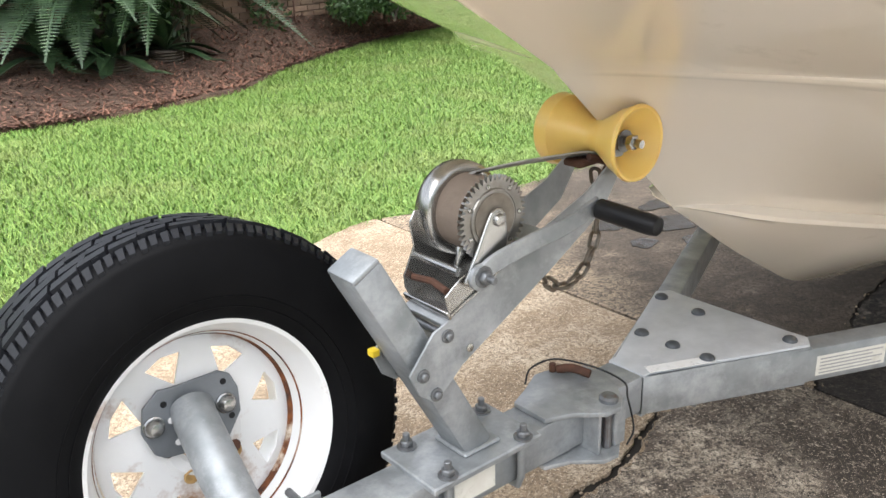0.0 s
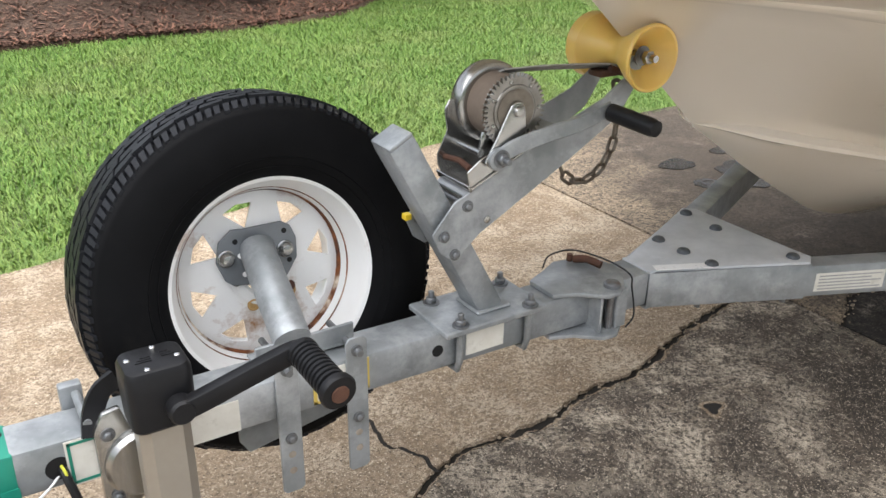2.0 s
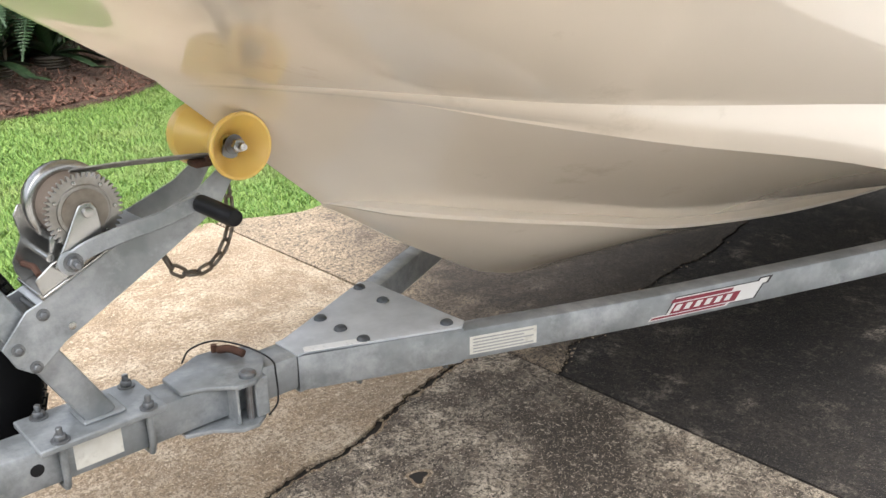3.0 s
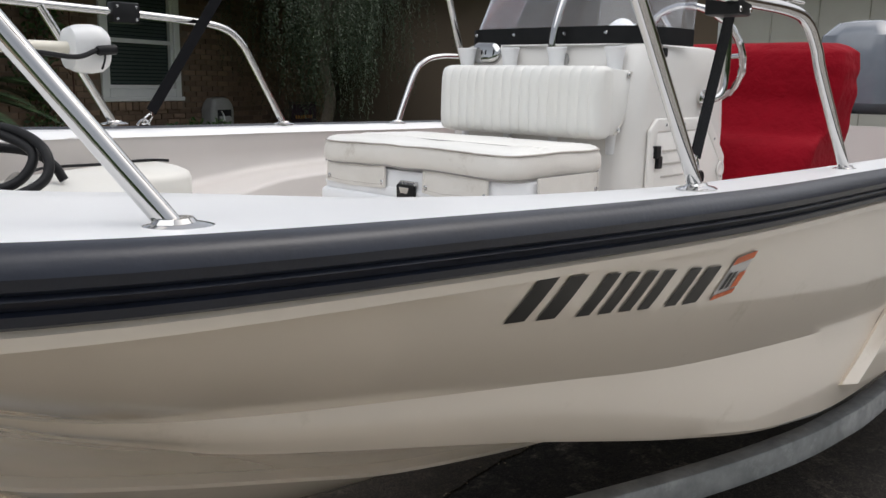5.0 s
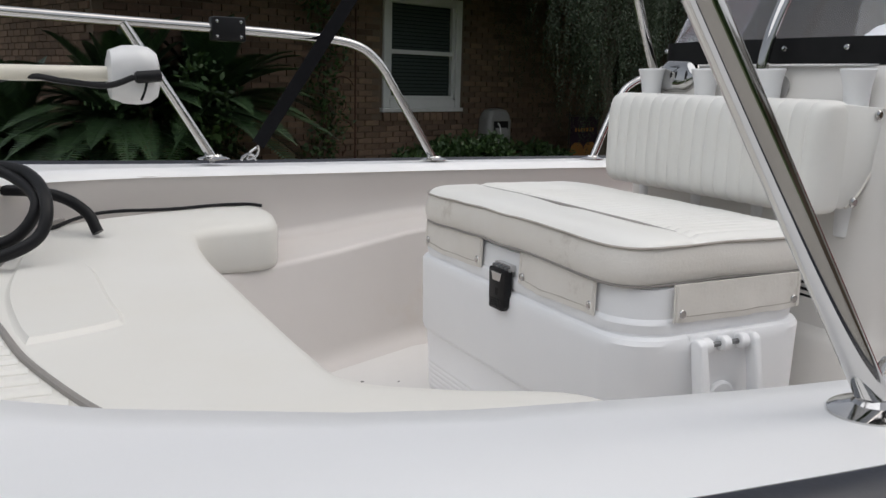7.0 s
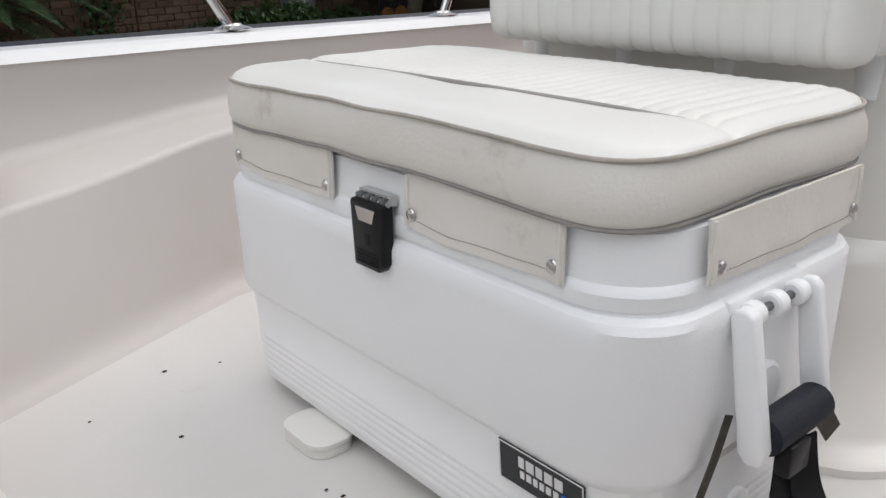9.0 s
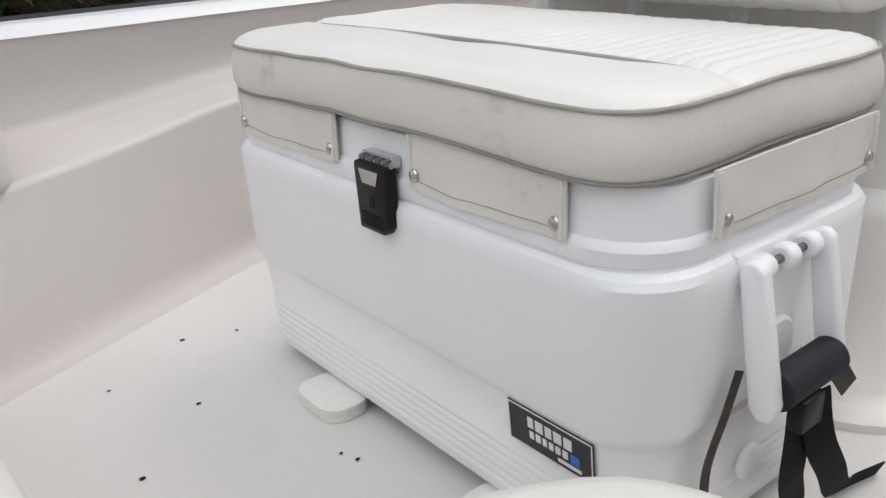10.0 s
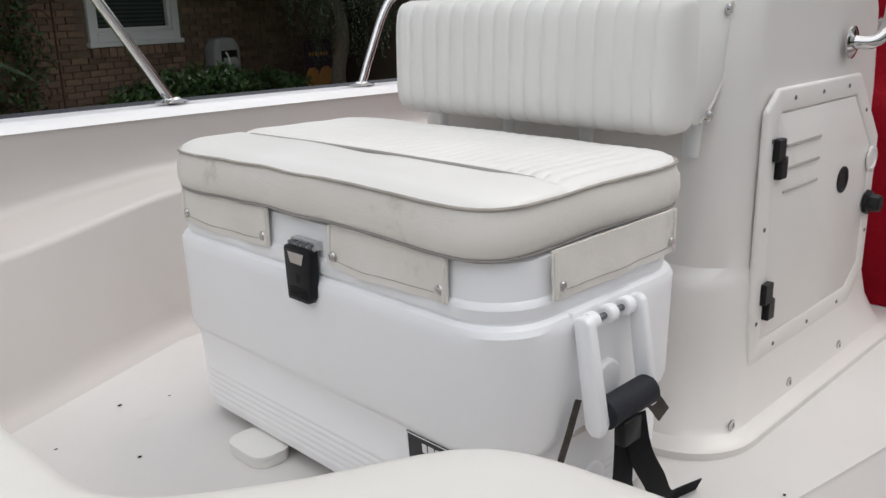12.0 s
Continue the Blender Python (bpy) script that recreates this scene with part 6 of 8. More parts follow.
# steering wheel
HELM = thing("steering_wheel", (2.86, 0.10, 1.40), "stainless steering wheel with a wrapped rim", "steering wheel")
HM = Matrix.Translation((2.85, 0.0, 1.49)) @ Matrix.Rotation(radians(65), 4, "Y")
rimp = [HM @ Vector((0.19 * math.cos(a), 0.19 * math.sin(a), 0)) for a in np.linspace(0, 2 * math.pi, 60)]
part("wheel_rim", tube(rimp, [0.013 + 0.0015 * math.sin(i * 2.3) for i in range(60)], 10), CHROME, HELM)
for a in (0.5, 2.6, 4.7):
    part("spoke", tube([HM @ Vector((0, 0, -0.03)), HM @ Vector((0.19 * math.cos(a), 0.19 * math.sin(a), 0))], 0.009, 10), CHROME, HELM)
part("hub", lathe([(0.045, -0.10), (0.045, -0.03), (0.03, -0.02)], HM, 20), PLASTIC, HELM)

# backrest in front of the console
BACK = thing("backrest", (2.06, 0.18, 1.22), "white pleated vinyl backrest strapped to the console", "backrest")
yb0, yb1, zb0, zb1 = -0.135, 0.492, 1.222, 1.437
rows, k = [], 32
nP = 300
for j in range(nP + 1):
    y = yb0 + (yb1 - yb0) * j / nP
    e = min(1.0, (y - yb0) / 0.035, (yb1 - y) / 0.035)
    e = math.sqrt(max(0.0, 1 - (1 - e) ** 2))
    groove = 0.0065 * (1 - abs(math.sin(math.pi * (y - yb0) / 0.0358)) ** 0.4)
    hx, hz = 0.052 * (0.45 + 0.55 * e), (zb1 - zb0) / 2 * (0.88 + 0.12 * e)
    row = []
    for i in range(k):
        a = 2 * math.pi * i / k
        c, s = math.cos(a), math.sin(a)
        px = math.copysign(abs(c) ** 0.55, c) * (hx - (groove if c < 0.3 else 0))
        pz = math.copysign(abs(s) ** 0.42, s) * (hz - groove * 0.5)
        row.append(Vector((2.062 + px + 0.02 * (pz + 0.1), y, (zb0 + zb1) / 2 + pz)))
    rows.append(row)
part("pad", loft(rows), VINYL, BACK, "white vertically pleated vinyl pad", angle=60)
side = [(2.07, 1.430), (2.165, 1.424), (2.173, 1.412), (2.174, 1.385), (2.168, 1.34), (2.155, 1.302), (2.136, 1.270), (2.118, 1.248), (2.105, 1.237), (2.03, 1.240)]
for y in (-0.146, 0.494):
    w = 0.17 if y < 0 else -0.17
    part("side_cover", prism(side, 0.008, Matrix(((1, 0, 0, 0), (-w, 0, -1, y + 0.007 + w * 2.16), (0, 1, 0, 0), (0, 0, 0, 1))), 0.003, 2), VINYL, BACK, "vinyl side flap with snaps")
    part("side_hem", tube([(x, y - w * (x - 2.16), z) for x, z in side[1:9]], 0.003, 8), VINYL_TAN, BACK)
for x, z in ((2.155, 1.411), (2.112, 1.249)):
    s = part("snap", lathe([(0.0095, 0), (0.0095, 0.003), (0.006, 0.006), (0.004, 0.006)], along((x, -0.146, z), (x, -1, z)), 20), CHROME, BACK)
part("back_board", box(2.088, 2.13, -0.135, 0.49, 1.235, 1.425, 0.004), VINYL, BACK)
for y in (0.474, 0.29, 0.105, -0.105):
    r = thing("rod_holder", (2.15, y, 1.18), "white plastic rod holder tube", "rod holder", "rod holders")
    part("tube", lathe([(0.020, 0.0), (0.022, 0.002), (0.022, 0.235), (0.0228, 0.262), (0.0255, 0.288), (0.0305, 0.312), (0.0325, 0.318), (0.0315, 0.321), (0.0285, 0.313), (0.0225, 0.288), (0.0195, 0.26), (0.019, 0.01)], Matrix.Translation((2.156, y, 1.175)) @ Matrix.Rotation(radians(-3), 4, "Y"), 24), DECK_WHITE, r)

# leaning post under a red cover, outboard
COVER = thing("covered_leaning_post", (3.3, 0.18, FLOOR_Z), "helm seat under a loose red canvas cover", "boat cover")
outline = np.array([(0.702, 0.30, 0.50, 3.27), (0.80, 0.30, 0.505, 3.27), (1.00, 0.29, 0.515, 3.27), (1.13, 0.28, 0.52, 3.28), (1.18, 0.26, 0.525, 3.29), (1.22, 0.18, 0.535, 3.36), (1.34, 0.145, 0.55, 3.39), (1.46, 0.135, 0.56, 3.40), (1.525, 0.12, 0.545, 3.41), (1.555, 0.09, 0.49, 3.42), (1.562, 0.04, 0.40, 3.42)])
rows = []
for z in np.r_[np.arange(0.702, 1.50, 0.02), np.arange(1.50, 1.562, 0.008), 1.562]:
    hx, hy, cx = (float(np.interp(z, outline[:, 0], outline[:, k])) for k in (1, 2, 3))
    row = []
    for p in ring(cx, 0.165, hx, hy, min(hx, 0.09), z, 24):
        low = max(0.0, min(1.0, (1.5 - z) / 0.5))
        fold = math.sin(p.y * 46 + 3 * noise.noise(Vector((p.y * 3, z * 2, 1))) + z * 3) * 0.007 * low + 0.040 * noise.noise(Vector((p.x * 4, p.y * 4 + z * 1.5, z * 3))) + 0.016 * abs(noise.noise(Vector((p.x * 5 + z * 4, p.y * 5 - z * 6, 4.0)))) + 0.010 * noise.noise(Vector((p.x * 9, p.y * 11 - z * 5, z * 7)))
        row.append(p + Vector((fold, math.copysign(fold, p.y), 0.012 * noise.noise(Vector((p.x * 5, p.y * 5, 3))) if z > 0.72 else 0.0)))
    rows.append(row)
part("canvas_cover", loft(rows), RED_CANVAS, COVER, angle=70)
# outboard motor behind
OUT = thing("outboard_motor", (4.95, 0.18, 0.6), "grey outboard engine cowling at the stern", "outboard motor")
part("cowling", moved(loft([ring(0, 0, a, b, min(a, b) * 0.6, z, 8) for a, b, z in ((0.20, 0.17, 0), (0.30, 0.22, 0.06), (0.31, 0.23, 0.30), (0.28, 0.21, 0.42), (0.20, 0.15, 0.49), (0.1, 0.08, 0.51))]), Matrix.Translation((5.12, 0.05, 1.25))), material("grey_cowl_paint", (0.16, 0.18, 0.21), 0.25, coat=0.5), OUT)
part("midsection", box(4.95, 5.2, -0.05, 0.15, 0.45, 1.17, 0.03), PLASTIC, OUT, "black outboard midsection")
part("red_stripe", box(4.83, 5.42, -0.186, -0.180, 1.27, 1.30, 0.002, 1), RED_CANVAS, OUT)

# deck rails
def flange(at, parent, r=0.034):
    return part("base_flange", lathe([(r, 0), (r, 0.0025), (r * 0.85, 0.005), (r * 0.55, 0.008), (r * 0.45, 0.013), (r * 0.42, 0.013)], Matrix.Translation(at) @ Matrix.Diagonal((1.35, 1, 1, 1)), 28), CHROME, parent)


def deck_rail(label, run, stays, bases):
    root = thing("bow_rail", bases[0], label, "rail", "deck rails")
    part("rail_tube", tube(smooth_path(run, 8), 0.0127, 16), CHROME, root)
    for a, b in stays:
        part("stanchion", tube([a, b], 0.0127, 16), CHROME, root)
    for b in bases:
        f = flange(b, root)
        for dx in (-0.03, 0.03):
            part("screw", lathe([(0.006, 0), (0.004, 0.002), (0.001, 0.0025)], Matrix.Translation((b[0] + dx, b[1], b[2] + 0.004)), 10), CHROME, f)
    return root


S_BASE = [(1.206, 1.154, 1.226), (1.894, 1.180, 1.208), (0.25, 1.04, 1.245)]
deck_rail("polished stainless starboard bow rail on the gunwale", [(-0.12, 0.30, 1.60), (-0.02, 0.62, 1.60), (0.2, 0.90, 1.597), (0.55, 1.06, 1.59), (0.98, 1.13, 1.58), (1.25, 1.138, 1.573), (1.50, 1.142, 1.562), (1.62, 1.145, 1.545), (1.69, 1.150, 1.50), (1.745, 1.156, 1.425), (1.897, 1.180, 1.205)], [((1.208, 1.154, 1.222), (0.985, 1.128, 1.576)), ((0.25, 1.04, 1.245), (0.10, 0.80, 1.598))], S_BASE)
P_BASE = [(0.357, -0.665, 1.226), (1.318, -0.785, 1.203), (2.07, -0.805, 1.19)]
deck_rail("polished stainless port bow rail on the gunwale", [(-0.12, 0.07, 1.60), (-0.02, -0.25, 1.60), (0.2, -0.54, 1.600), (0.55, -0.705, 1.588), (0.85, -0.742, 1.570), (1.088, -0.760, 1.556), (1.43, -0.765, 1.546), (1.66, -0.785, 1.540), (1.76, -0.790, 1.522), (1.825, -0.793, 1.47), (1.87, -0.795, 1.41), (2.07, -0.805, 1.19)], [((1.318, -0.785, 1.203), (1.088, -0.762, 1.550)), ((0.357, -0.665, 1.226), (0.14, -0.47, 1.594))], P_BASE)
deck_rail("polished stainless starboard stern rail on the gunwale", [(2.512, 1.19, 1.195), (2.56, 1.19, 1.30), (2.618, 1.19, 1.413), (2.67, 1.19, 1.460), (2.76, 1.19, 1.488), (2.95, 1.19, 1.495), (3.6, 1.19, 1.49)], [((3.3, 1.19, 1.19), (3.45, 1.19, 1.492))], [(2.514, 1.19, 1.199), (3.302, 1.19, 1.195)])

# stowed canopy tube, clamps and straps
BIM = thing("canopy_tube", (1.2, -0.72, 1.54), "stainless canopy bow tube clamped along the port rail", "canopy frame")
part("tube", tube([(0.30, -0.625, 1.550), (0.60, -0.700, 1.547), (0.85, -0.715, 1.546), (1.113, -0.722, 1.548), (1.50, -0.722, 1.561), (1.80, -0.722, 1.576)], 0.0125, 16), CHROME, BIM)
part("end_fitting", lathe([(0.0145, 0), (0.0145, 0.035), (0.012, 0.04)], along((1.78, -0.722, 1.575), (1.90, -0.722, 1.581)), 16), CHROME, BIM)
for dy in (-0.010, 0.010):
    part("fork_tine", tube([(1.81, -0.722 + dy, 1.577 + dy * 0.5), (1.88, -0.722 + dy * 1.4, 1.580 + dy * 0.9)], 0.0035, 8), CHROME, BIM)


def clamp(at, label, size=(0.045, 0.026, 0.034)):
    c = thing("rail_clamp", at, label, "clamp", "rail clamps")
    x, y, z = at
    a, b, h = size
    part("clamp_block", box(x - a, x + a, y - b, y + b, z - h, z + h, 0.006, 2), PLASTIC, c)
    for dx in (-0.7, 0.7):
        for dz in (-0.6, 0.6):
            part("clamp_screw", lathe([(0.005, 0), (0.004, 0.002), (0.001, 0.0025)], along((x + dx * a, y - b, z + dz * h), (x + dx * a, -9, z + dz * h)), 10), CHROME, c)


clamp((1.475, -0.745, 1.542), "black plastic clamp joining rail and canopy tube", (0.032, 0.034, 0.027))
clamp((0.672, -0.718, 1.578), "black plastic clamp joining rail and canopy tube", (0.052, 0.036, 0.026))
clamp((1.248, 1.136, 1.572), "black plastic clamp on the starboard rail", (0.045, 0.022, 0.032))


def hold_strap(clip, low, high, label, width=0.037):
    s = thing("hold_down_strap", clip, label, "strap", "canopy straps")
    part("webbing", ribbon([low, Vector(low).lerp(Vector(high), 0.5) + Vector((0.004, 0, 0)), high], width, 0.003, 8, up=(0, 1, 0)), WEBBING, s)
    d = Vector(low) - Vector(clip)
    part("snap_hook", tube(smooth_path([low, Vector(clip) + d * 0.6 + Vector((0.012, 0, 0)), Vector(clip) + d * 0.2 + Vector((0.012, 0, 0)), Vector(clip) + d * 0.1 - Vector((0.006, 0, 0)), Vector(clip) + d * 0.5 - Vector((0.010, 0, 0)), Vector(low) - d * 0.15], 6), 0.0035, 8), CHROME, s, "stainless snap hook")
    part("eye_strap", tube(smooth_path([Vector(clip) + Vector((-0.022, 0, 0)), Vector(clip) + Vector((-0.010, 0, 0.014)), Vector(clip) + Vector((0.010, 0, 0.014)), Vector(clip) + Vector((0.022, 0, 0))], 5), 0.004, 8), CHROME, s, "stainless deck eye")


hold_strap((1.405, -0.735, 1.206), (1.425, -0.727, 1.255), (1.70, -0.70, 1.86), "black webbing canopy strap hooked to the port gunwale", 0.041)
hold_strap((1.300, 1.142, 1.222), (1.325, 1.135, 1.265), (1.76, 1.07, 1.96), "black webbing canopy strap hooked to the starboard gunwale")

# registration, shown as slanted bars, and its sticker, on the port bow
HULL_DECAL = thing("registration_decal", (1.0, -0.76, 1.03), "black slanted registration marks on the hull side", "decal")


def side_at(x, z):
    """The port side of the hull at that length and height."""
    hit = HULL_TREE.ray_cast(Vector((x, -4, z)), Vector((0, 1, 0)))
    return hit[0].y


def decal(name, corners, mat, parent, out=0.003):
    bm = bmesh.new()
    a, b, c, d = corners
    n = 4
    rows = []
    for i in range(n + 1):
        u = i / n
        row = []
        for j in range(n + 1):
            v = j / n
            x = (a[0] * (1 - u) + b[0] * u) * (1 - v) + (d[0] * (1 - u) + c[0] * u) * v
            z = (a[1] * (1 - u) + b[1] * u) * (1 - v) + (d[1] * (1 - u) + c[1] * u) * v
            row.append(bm.verts.new((x, side_at(x, z) - out, z)))
        rows.append(row)
    for i in range(n):
        for j in range(n):
            bm.faces.new((rows[i][j], rows[i + 1][j], rows[i + 1][j + 1], rows[i][j + 1]))
    bmesh.ops.recalc_face_normals(bm, faces=bm.faces)
    return part(name, bm, mat, parent)


INK = material("black_vinyl_decal", (0.012, 0.011, 0.010), 0.35)
slots = [(0.0, 0.062), (0.070, 0.062), (0.165, 0.050), (0.222, 0.050), (0.279, 0.050), (0.336, 0.050), (0.422, 0.055), (0.484, 0.072)]
for x, w in slots:
    x0, z0 = 0.780 + x * 0.93, 1.060 - x * 0.10
    decal("mark", [(x0, z0), (x0 + w * 0.66, z0 - 0.003), (x0 + w * 0.66 + 0.030, z0 + 0.064), (x0 + 0.030, z0 + 0.067)], INK, HULL_DECAL)
STICK = thing("registration_sticker", (1.37, -0.80, 1.04), "orange and white square registration sticker on the hull", "sticker")
ORANGE = material("faded_orange_ink", (0.72, 0.17, 0.06), 0.5, stain=(0.8, 0.55, 0.45), stain_scale=30)
decal("sticker_sheet", [(1.325, 1.003), (1.398, 1.008), (1.425, 1.090), (1.352, 1.084)], material("white_sticker", (0.72, 0.70, 0.68), 0.5), STICK, 0.0025)
for a, b, c, d in (((1.325, 1.003), (1.398, 1.008), (1.402, 1.018), (1.329, 1.013)), ((1.346, 1.070), (1.419, 1.076), (1.425, 1.090), (1.352, 1.084)), ((1.378, 1.02), (1.402, 1.022), (1.412, 1.052), (1.388, 1.05))):
    decal("orange_bar", [a, b, c, d], ORANGE, STICK, 0.0045)
for dx in (0.0, 0.018):
    decal("dark_bar", [(1.338 + dx, 1.022), (1.350 + dx, 1.023), (1.361 + dx, 1.055), (1.349 + dx, 1.054)], INK, STICK, 0.0045)
bm = bmesh.new()
rows = []
for x0, z0, out in ((2.30, 0.575, 0.0), (2.36, 0.572, 0.022), (2.9, 0.52, 0.028), (3.6, 0.50, 0.028)):
    rows.append([bm.verts.new((x0 + 0.30 * t, side_at(min(x0 + 0.30 * t, 4.8), z0 + 0.17 * t) - (out if t < 0.95 else 0.0), z0 + 0.17 * t)) for t in (0.0, 0.35, 0.7, 1.0)])
for a, b in zip(rows, rows[1:]):
    for i in range(3):
        bm.faces.new((a[i], b[i], b[i + 1], a[i + 1]))
bmesh.ops.recalc_face_normals(bm, faces=bm.faces)
bmesh.ops.solidify(bm, geom=bm.faces[:], thickness=-0.012)
part("chine_step", bm, GELCOAT, BOAT, "raised moulded step aft on the chine")
part("drain_hole", lathe([(0.006, 0), (0.006, 0.002)], along((-0.162, -0.572, 1.200), (-0.4, -1.2, 1.2)), 12), PLASTIC, BOAT, "small dark screw hole")

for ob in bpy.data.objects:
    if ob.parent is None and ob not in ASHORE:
        ob.matrix_basis = SHRUNK_ABOUT_EYE @ ob.matrix_basis

# ---- trailer ----
TRAILER = thing("boat_trailer", (-0.3, 0, 0.40), "galvanised steel boat trailer with a swing tongue", "trailer")


def top_of(x):
    """Height of the tongue's upper face."""
    return 0.484 - 0.018 * x




part("tongue", bar((-1.75, 0, top_of(-1.75) - 0.035), (-0.01, 0, top_of(0) - 0.035), 0.076, 0.07, 0.007), GALV, TRAILER)
part("rear_tongue", bar((0.005, 0, 0.449), (0.10, 0, 0.447), 0.074, 0.07, 0.006), GALV, TRAILER)
# holes, as black discs standing in for their shaded insides, and stickers on the tongue
for x, z, r in ((-0.378, 0.458, 0.0105), (-0.958, 0.462, 0.017)):
    part("hole_liner", lathe([(r, 0), (r, 0.0012), (r * 0.9, 0.0014)], along((x, -0.0375, z), (x, -1, z)), 20), PLASTIC, TRAILER, "dark drilled hole")
for x, y in ((-1.02, 0.015), (-1.13, -0.005)):
    part("hole_liner", lathe([(0.008, 0), (0.008, 0.001)], Matrix.Translation((x, y, top_of(x))), 16), PLASTIC, TRAILER, "dark drilled hole")

# winch stand
part("stand_plate", bevelled(joined(box(-0.375, -0.172, -0.062, 0.062, 0.488, 0.499)), 0.002, 1), GALV, TRAILER)
for at in ((-0.34, 0.045, 0.499), (-0.34, -0.048, 0.499), (-0.199, -0.05, 0.499), (-0.195, 0.045, 0.499)):
    put_bolt(NUT, at, (0, 0, 1), TRAILER)
for x in (-0.34, -0.199):
    part("u_bolt", tube([(x, -0.046, 0.49), (x, -0.046, 0.43), (x, -0.040, 0.412), (x, 0, 0.408), (x, 0.040, 0.412), (x, 0.046, 0.43), (x, 0.046, 0.49)], 0.0062, 10), GALV, TRAILER)
lean = Vector((-0.48, 0, 0.877)).normalized()
foot = Vector((-0.262, 0, 0.497))
part("winch_post", bar(foot, foot + lean * 0.365, 0.06, 0.047, 0.006, up=(0.877, 0, 0.48)), GALV, TRAILER)
part("post_cap", bar(foot + lean * 0.362, foot + lean * 0.371, 0.058, 0.045, 0.004, up=(0.877, 0, 0.48)), GALV, TRAILER)
part("weld_bead", bevelled(box(-0.298, -0.228, -0.035, 0.035, 0.498, 0.505, 0.003), 0.002, 1), GALV, TRAILER)

ARM = [(-0.393, 0.668), (-0.378, 0.634), (-0.357, 0.618), (-0.344, 0.620), (-0.305, 0.653), (-0.14, 0.742), (-0.03, 0.806), (0.012, 0.868), (0.012, 0.905), (-0.012, 0.905), (-0.022, 0.872), (-0.065, 0.842), (-0.16, 0.806), (-0.335, 0.722), (-0.352, 0.716)]
for y in (-0.043, 0.039):
    part("arm_plate", prism([(x, z) for x, z in ARM], 0.004, Matrix(((1, 0, 0, 0), (0, 0, -1, y + 0.004), (0, 1, 0, 0), (0, 0, 0, 1))), 0.0012, 1), GALV, TRAILER)
tilt = math.atan2(0.084, 0.175)
part("arm_web", moved(box(-0.001, 0.20, -0.041, 0.041, -0.006, 0.0, 0.001, 1), Matrix.Translation((-0.335, 0, 0.722)) @ Matrix.Rotation(-tilt, 4, "Y")), GALV, TRAILER)
for x, z in ((-0.372, 0.662), (-0.330, 0.705), (-0.352, 0.628)):
    put_bolt(CAP, (x, -0.0431, z), (0, -1, 0), TRAILER)
    part("through_bolt", tube([(x, -0.04, z), (x, 0.055, z)], 0.0055, 10), BOLT, TRAILER)
put_bolt(mesh_of("bolt", lathe([(0.006, 0), (0.006, 0.001), (0.0055, 0.0012)], n=14)), (-0.292, -0.0431, 0.675), (0, -1, 0), TRAILER, ZINC)
part("reflector", box(-0.398, -0.386, 0.030, 0.043, 0.668, 0.678, 0.001, 1), material("yellow_plastic", (0.7, 0.5, 0.02), 0.5), TRAILER, "small yellow plastic tab")

# bow roller
ROLL = thing("bow_roller", (0, 0, 0.90), "amber plastic V-shaped bow roller on the winch stand", "roller")
prof = [(0.0085, -0.060), (0.049, -0.0735), (0.0535, -0.076), (0.0555, -0.072), (0.048, -0.050), (0.034, -0.026), (0.0245, -0.008), (0.0235, 0.0), (0.0245, 0.008), (0.034, 0.026), (0.044, 0.046), (0.0535, 0.058), (0.0555, 0.074), (0.0535, 0.078), (0.049, 0.0755), (0.0085, 0.060)]
hollow = [(0.0085, -0.030), (0.014, -0.030), (0.030, -0.050), (0.0505, -0.0755), (0.0545, -0.0765), (0.056, -0.072), (0.047, -0.050), (0.034, -0.028), (0.0245, -0.010), (0.0235, 0.0), (0.0245, 0.010), (0.034, 0.028), (0.0445, 0.046), (0.0535, 0.054), (0.0555, 0.074), (0.0535, 0.0785), (0.0505, 0.0775), (0.030, 0.052), (0.014, 0.032), (0.0085, 0.032)]
part("roller", lathe(hollow, along((0.002, 0, 0.905), (0.002, 1, 0.905)), 48, closed=True), ROLLER, ROLL)
part("axle", joined(tube([(0.002, -0.082, 0.905), (0.002, 0.075, 0.905)], 0.0062, 12), lathe([(0.0115, 0), (0.0115, 0.009), (0.009, 0.010)], along((0.002, -0.060, 0.905), (0.002, -1, 0.905)), 6)), ZINC, ROLL, "threaded zinc axle bolt with nut")
part("washer", lathe([(0.0165, 0), (0.0165, 0.002)], along((0.002, -0.050, 0.905), (0.002, -1, 0.905)), 20), BOLT, ROLL)

# hand winch
WINCH = thing("hand_winch", (-0.26, 0, 0.77), "zinc-plated hand crank winch with toothed gear and strap", "winch")
tl = Matrix.Translation((-0.335, 0, 0.7235)) @ Matrix.Rotation(-tilt, 4, "Y")
part("base_plate", moved(box(0.012, 0.125, -0.046, 0.046, 0.0, 0.004, 0.001, 1), tl), ZINC, WINCH)
for y in (-0.043, 0.036):
    cheek = [(0.012, 0.004), (0.118, 0.004), (0.114, 0.016), (0.09, 0.030), (0.05, 0.036), (0.018, 0.030)] if y < 0 else [(0.012, 0.004), (0.118, 0.004), (0.118, 0.022), (0.100, 0.060), (0.090, 0.098), (0.075, 0.108), (0.060, 0.098), (0.050, 0.065), (0.018, 0.040), (0.012, 0.025)]
    part("cheek", moved(prism(cheek, 0.003, Matrix(((1, 0, 0, 0), (0, 0, -1, y + 0.003), (0, 1, 0, 0), (0, 0, 0, 1))), 0.001, 1), tl), ZINC, WINCH)
G = Vector((-0.247, 0, 0.845))
teeth = []
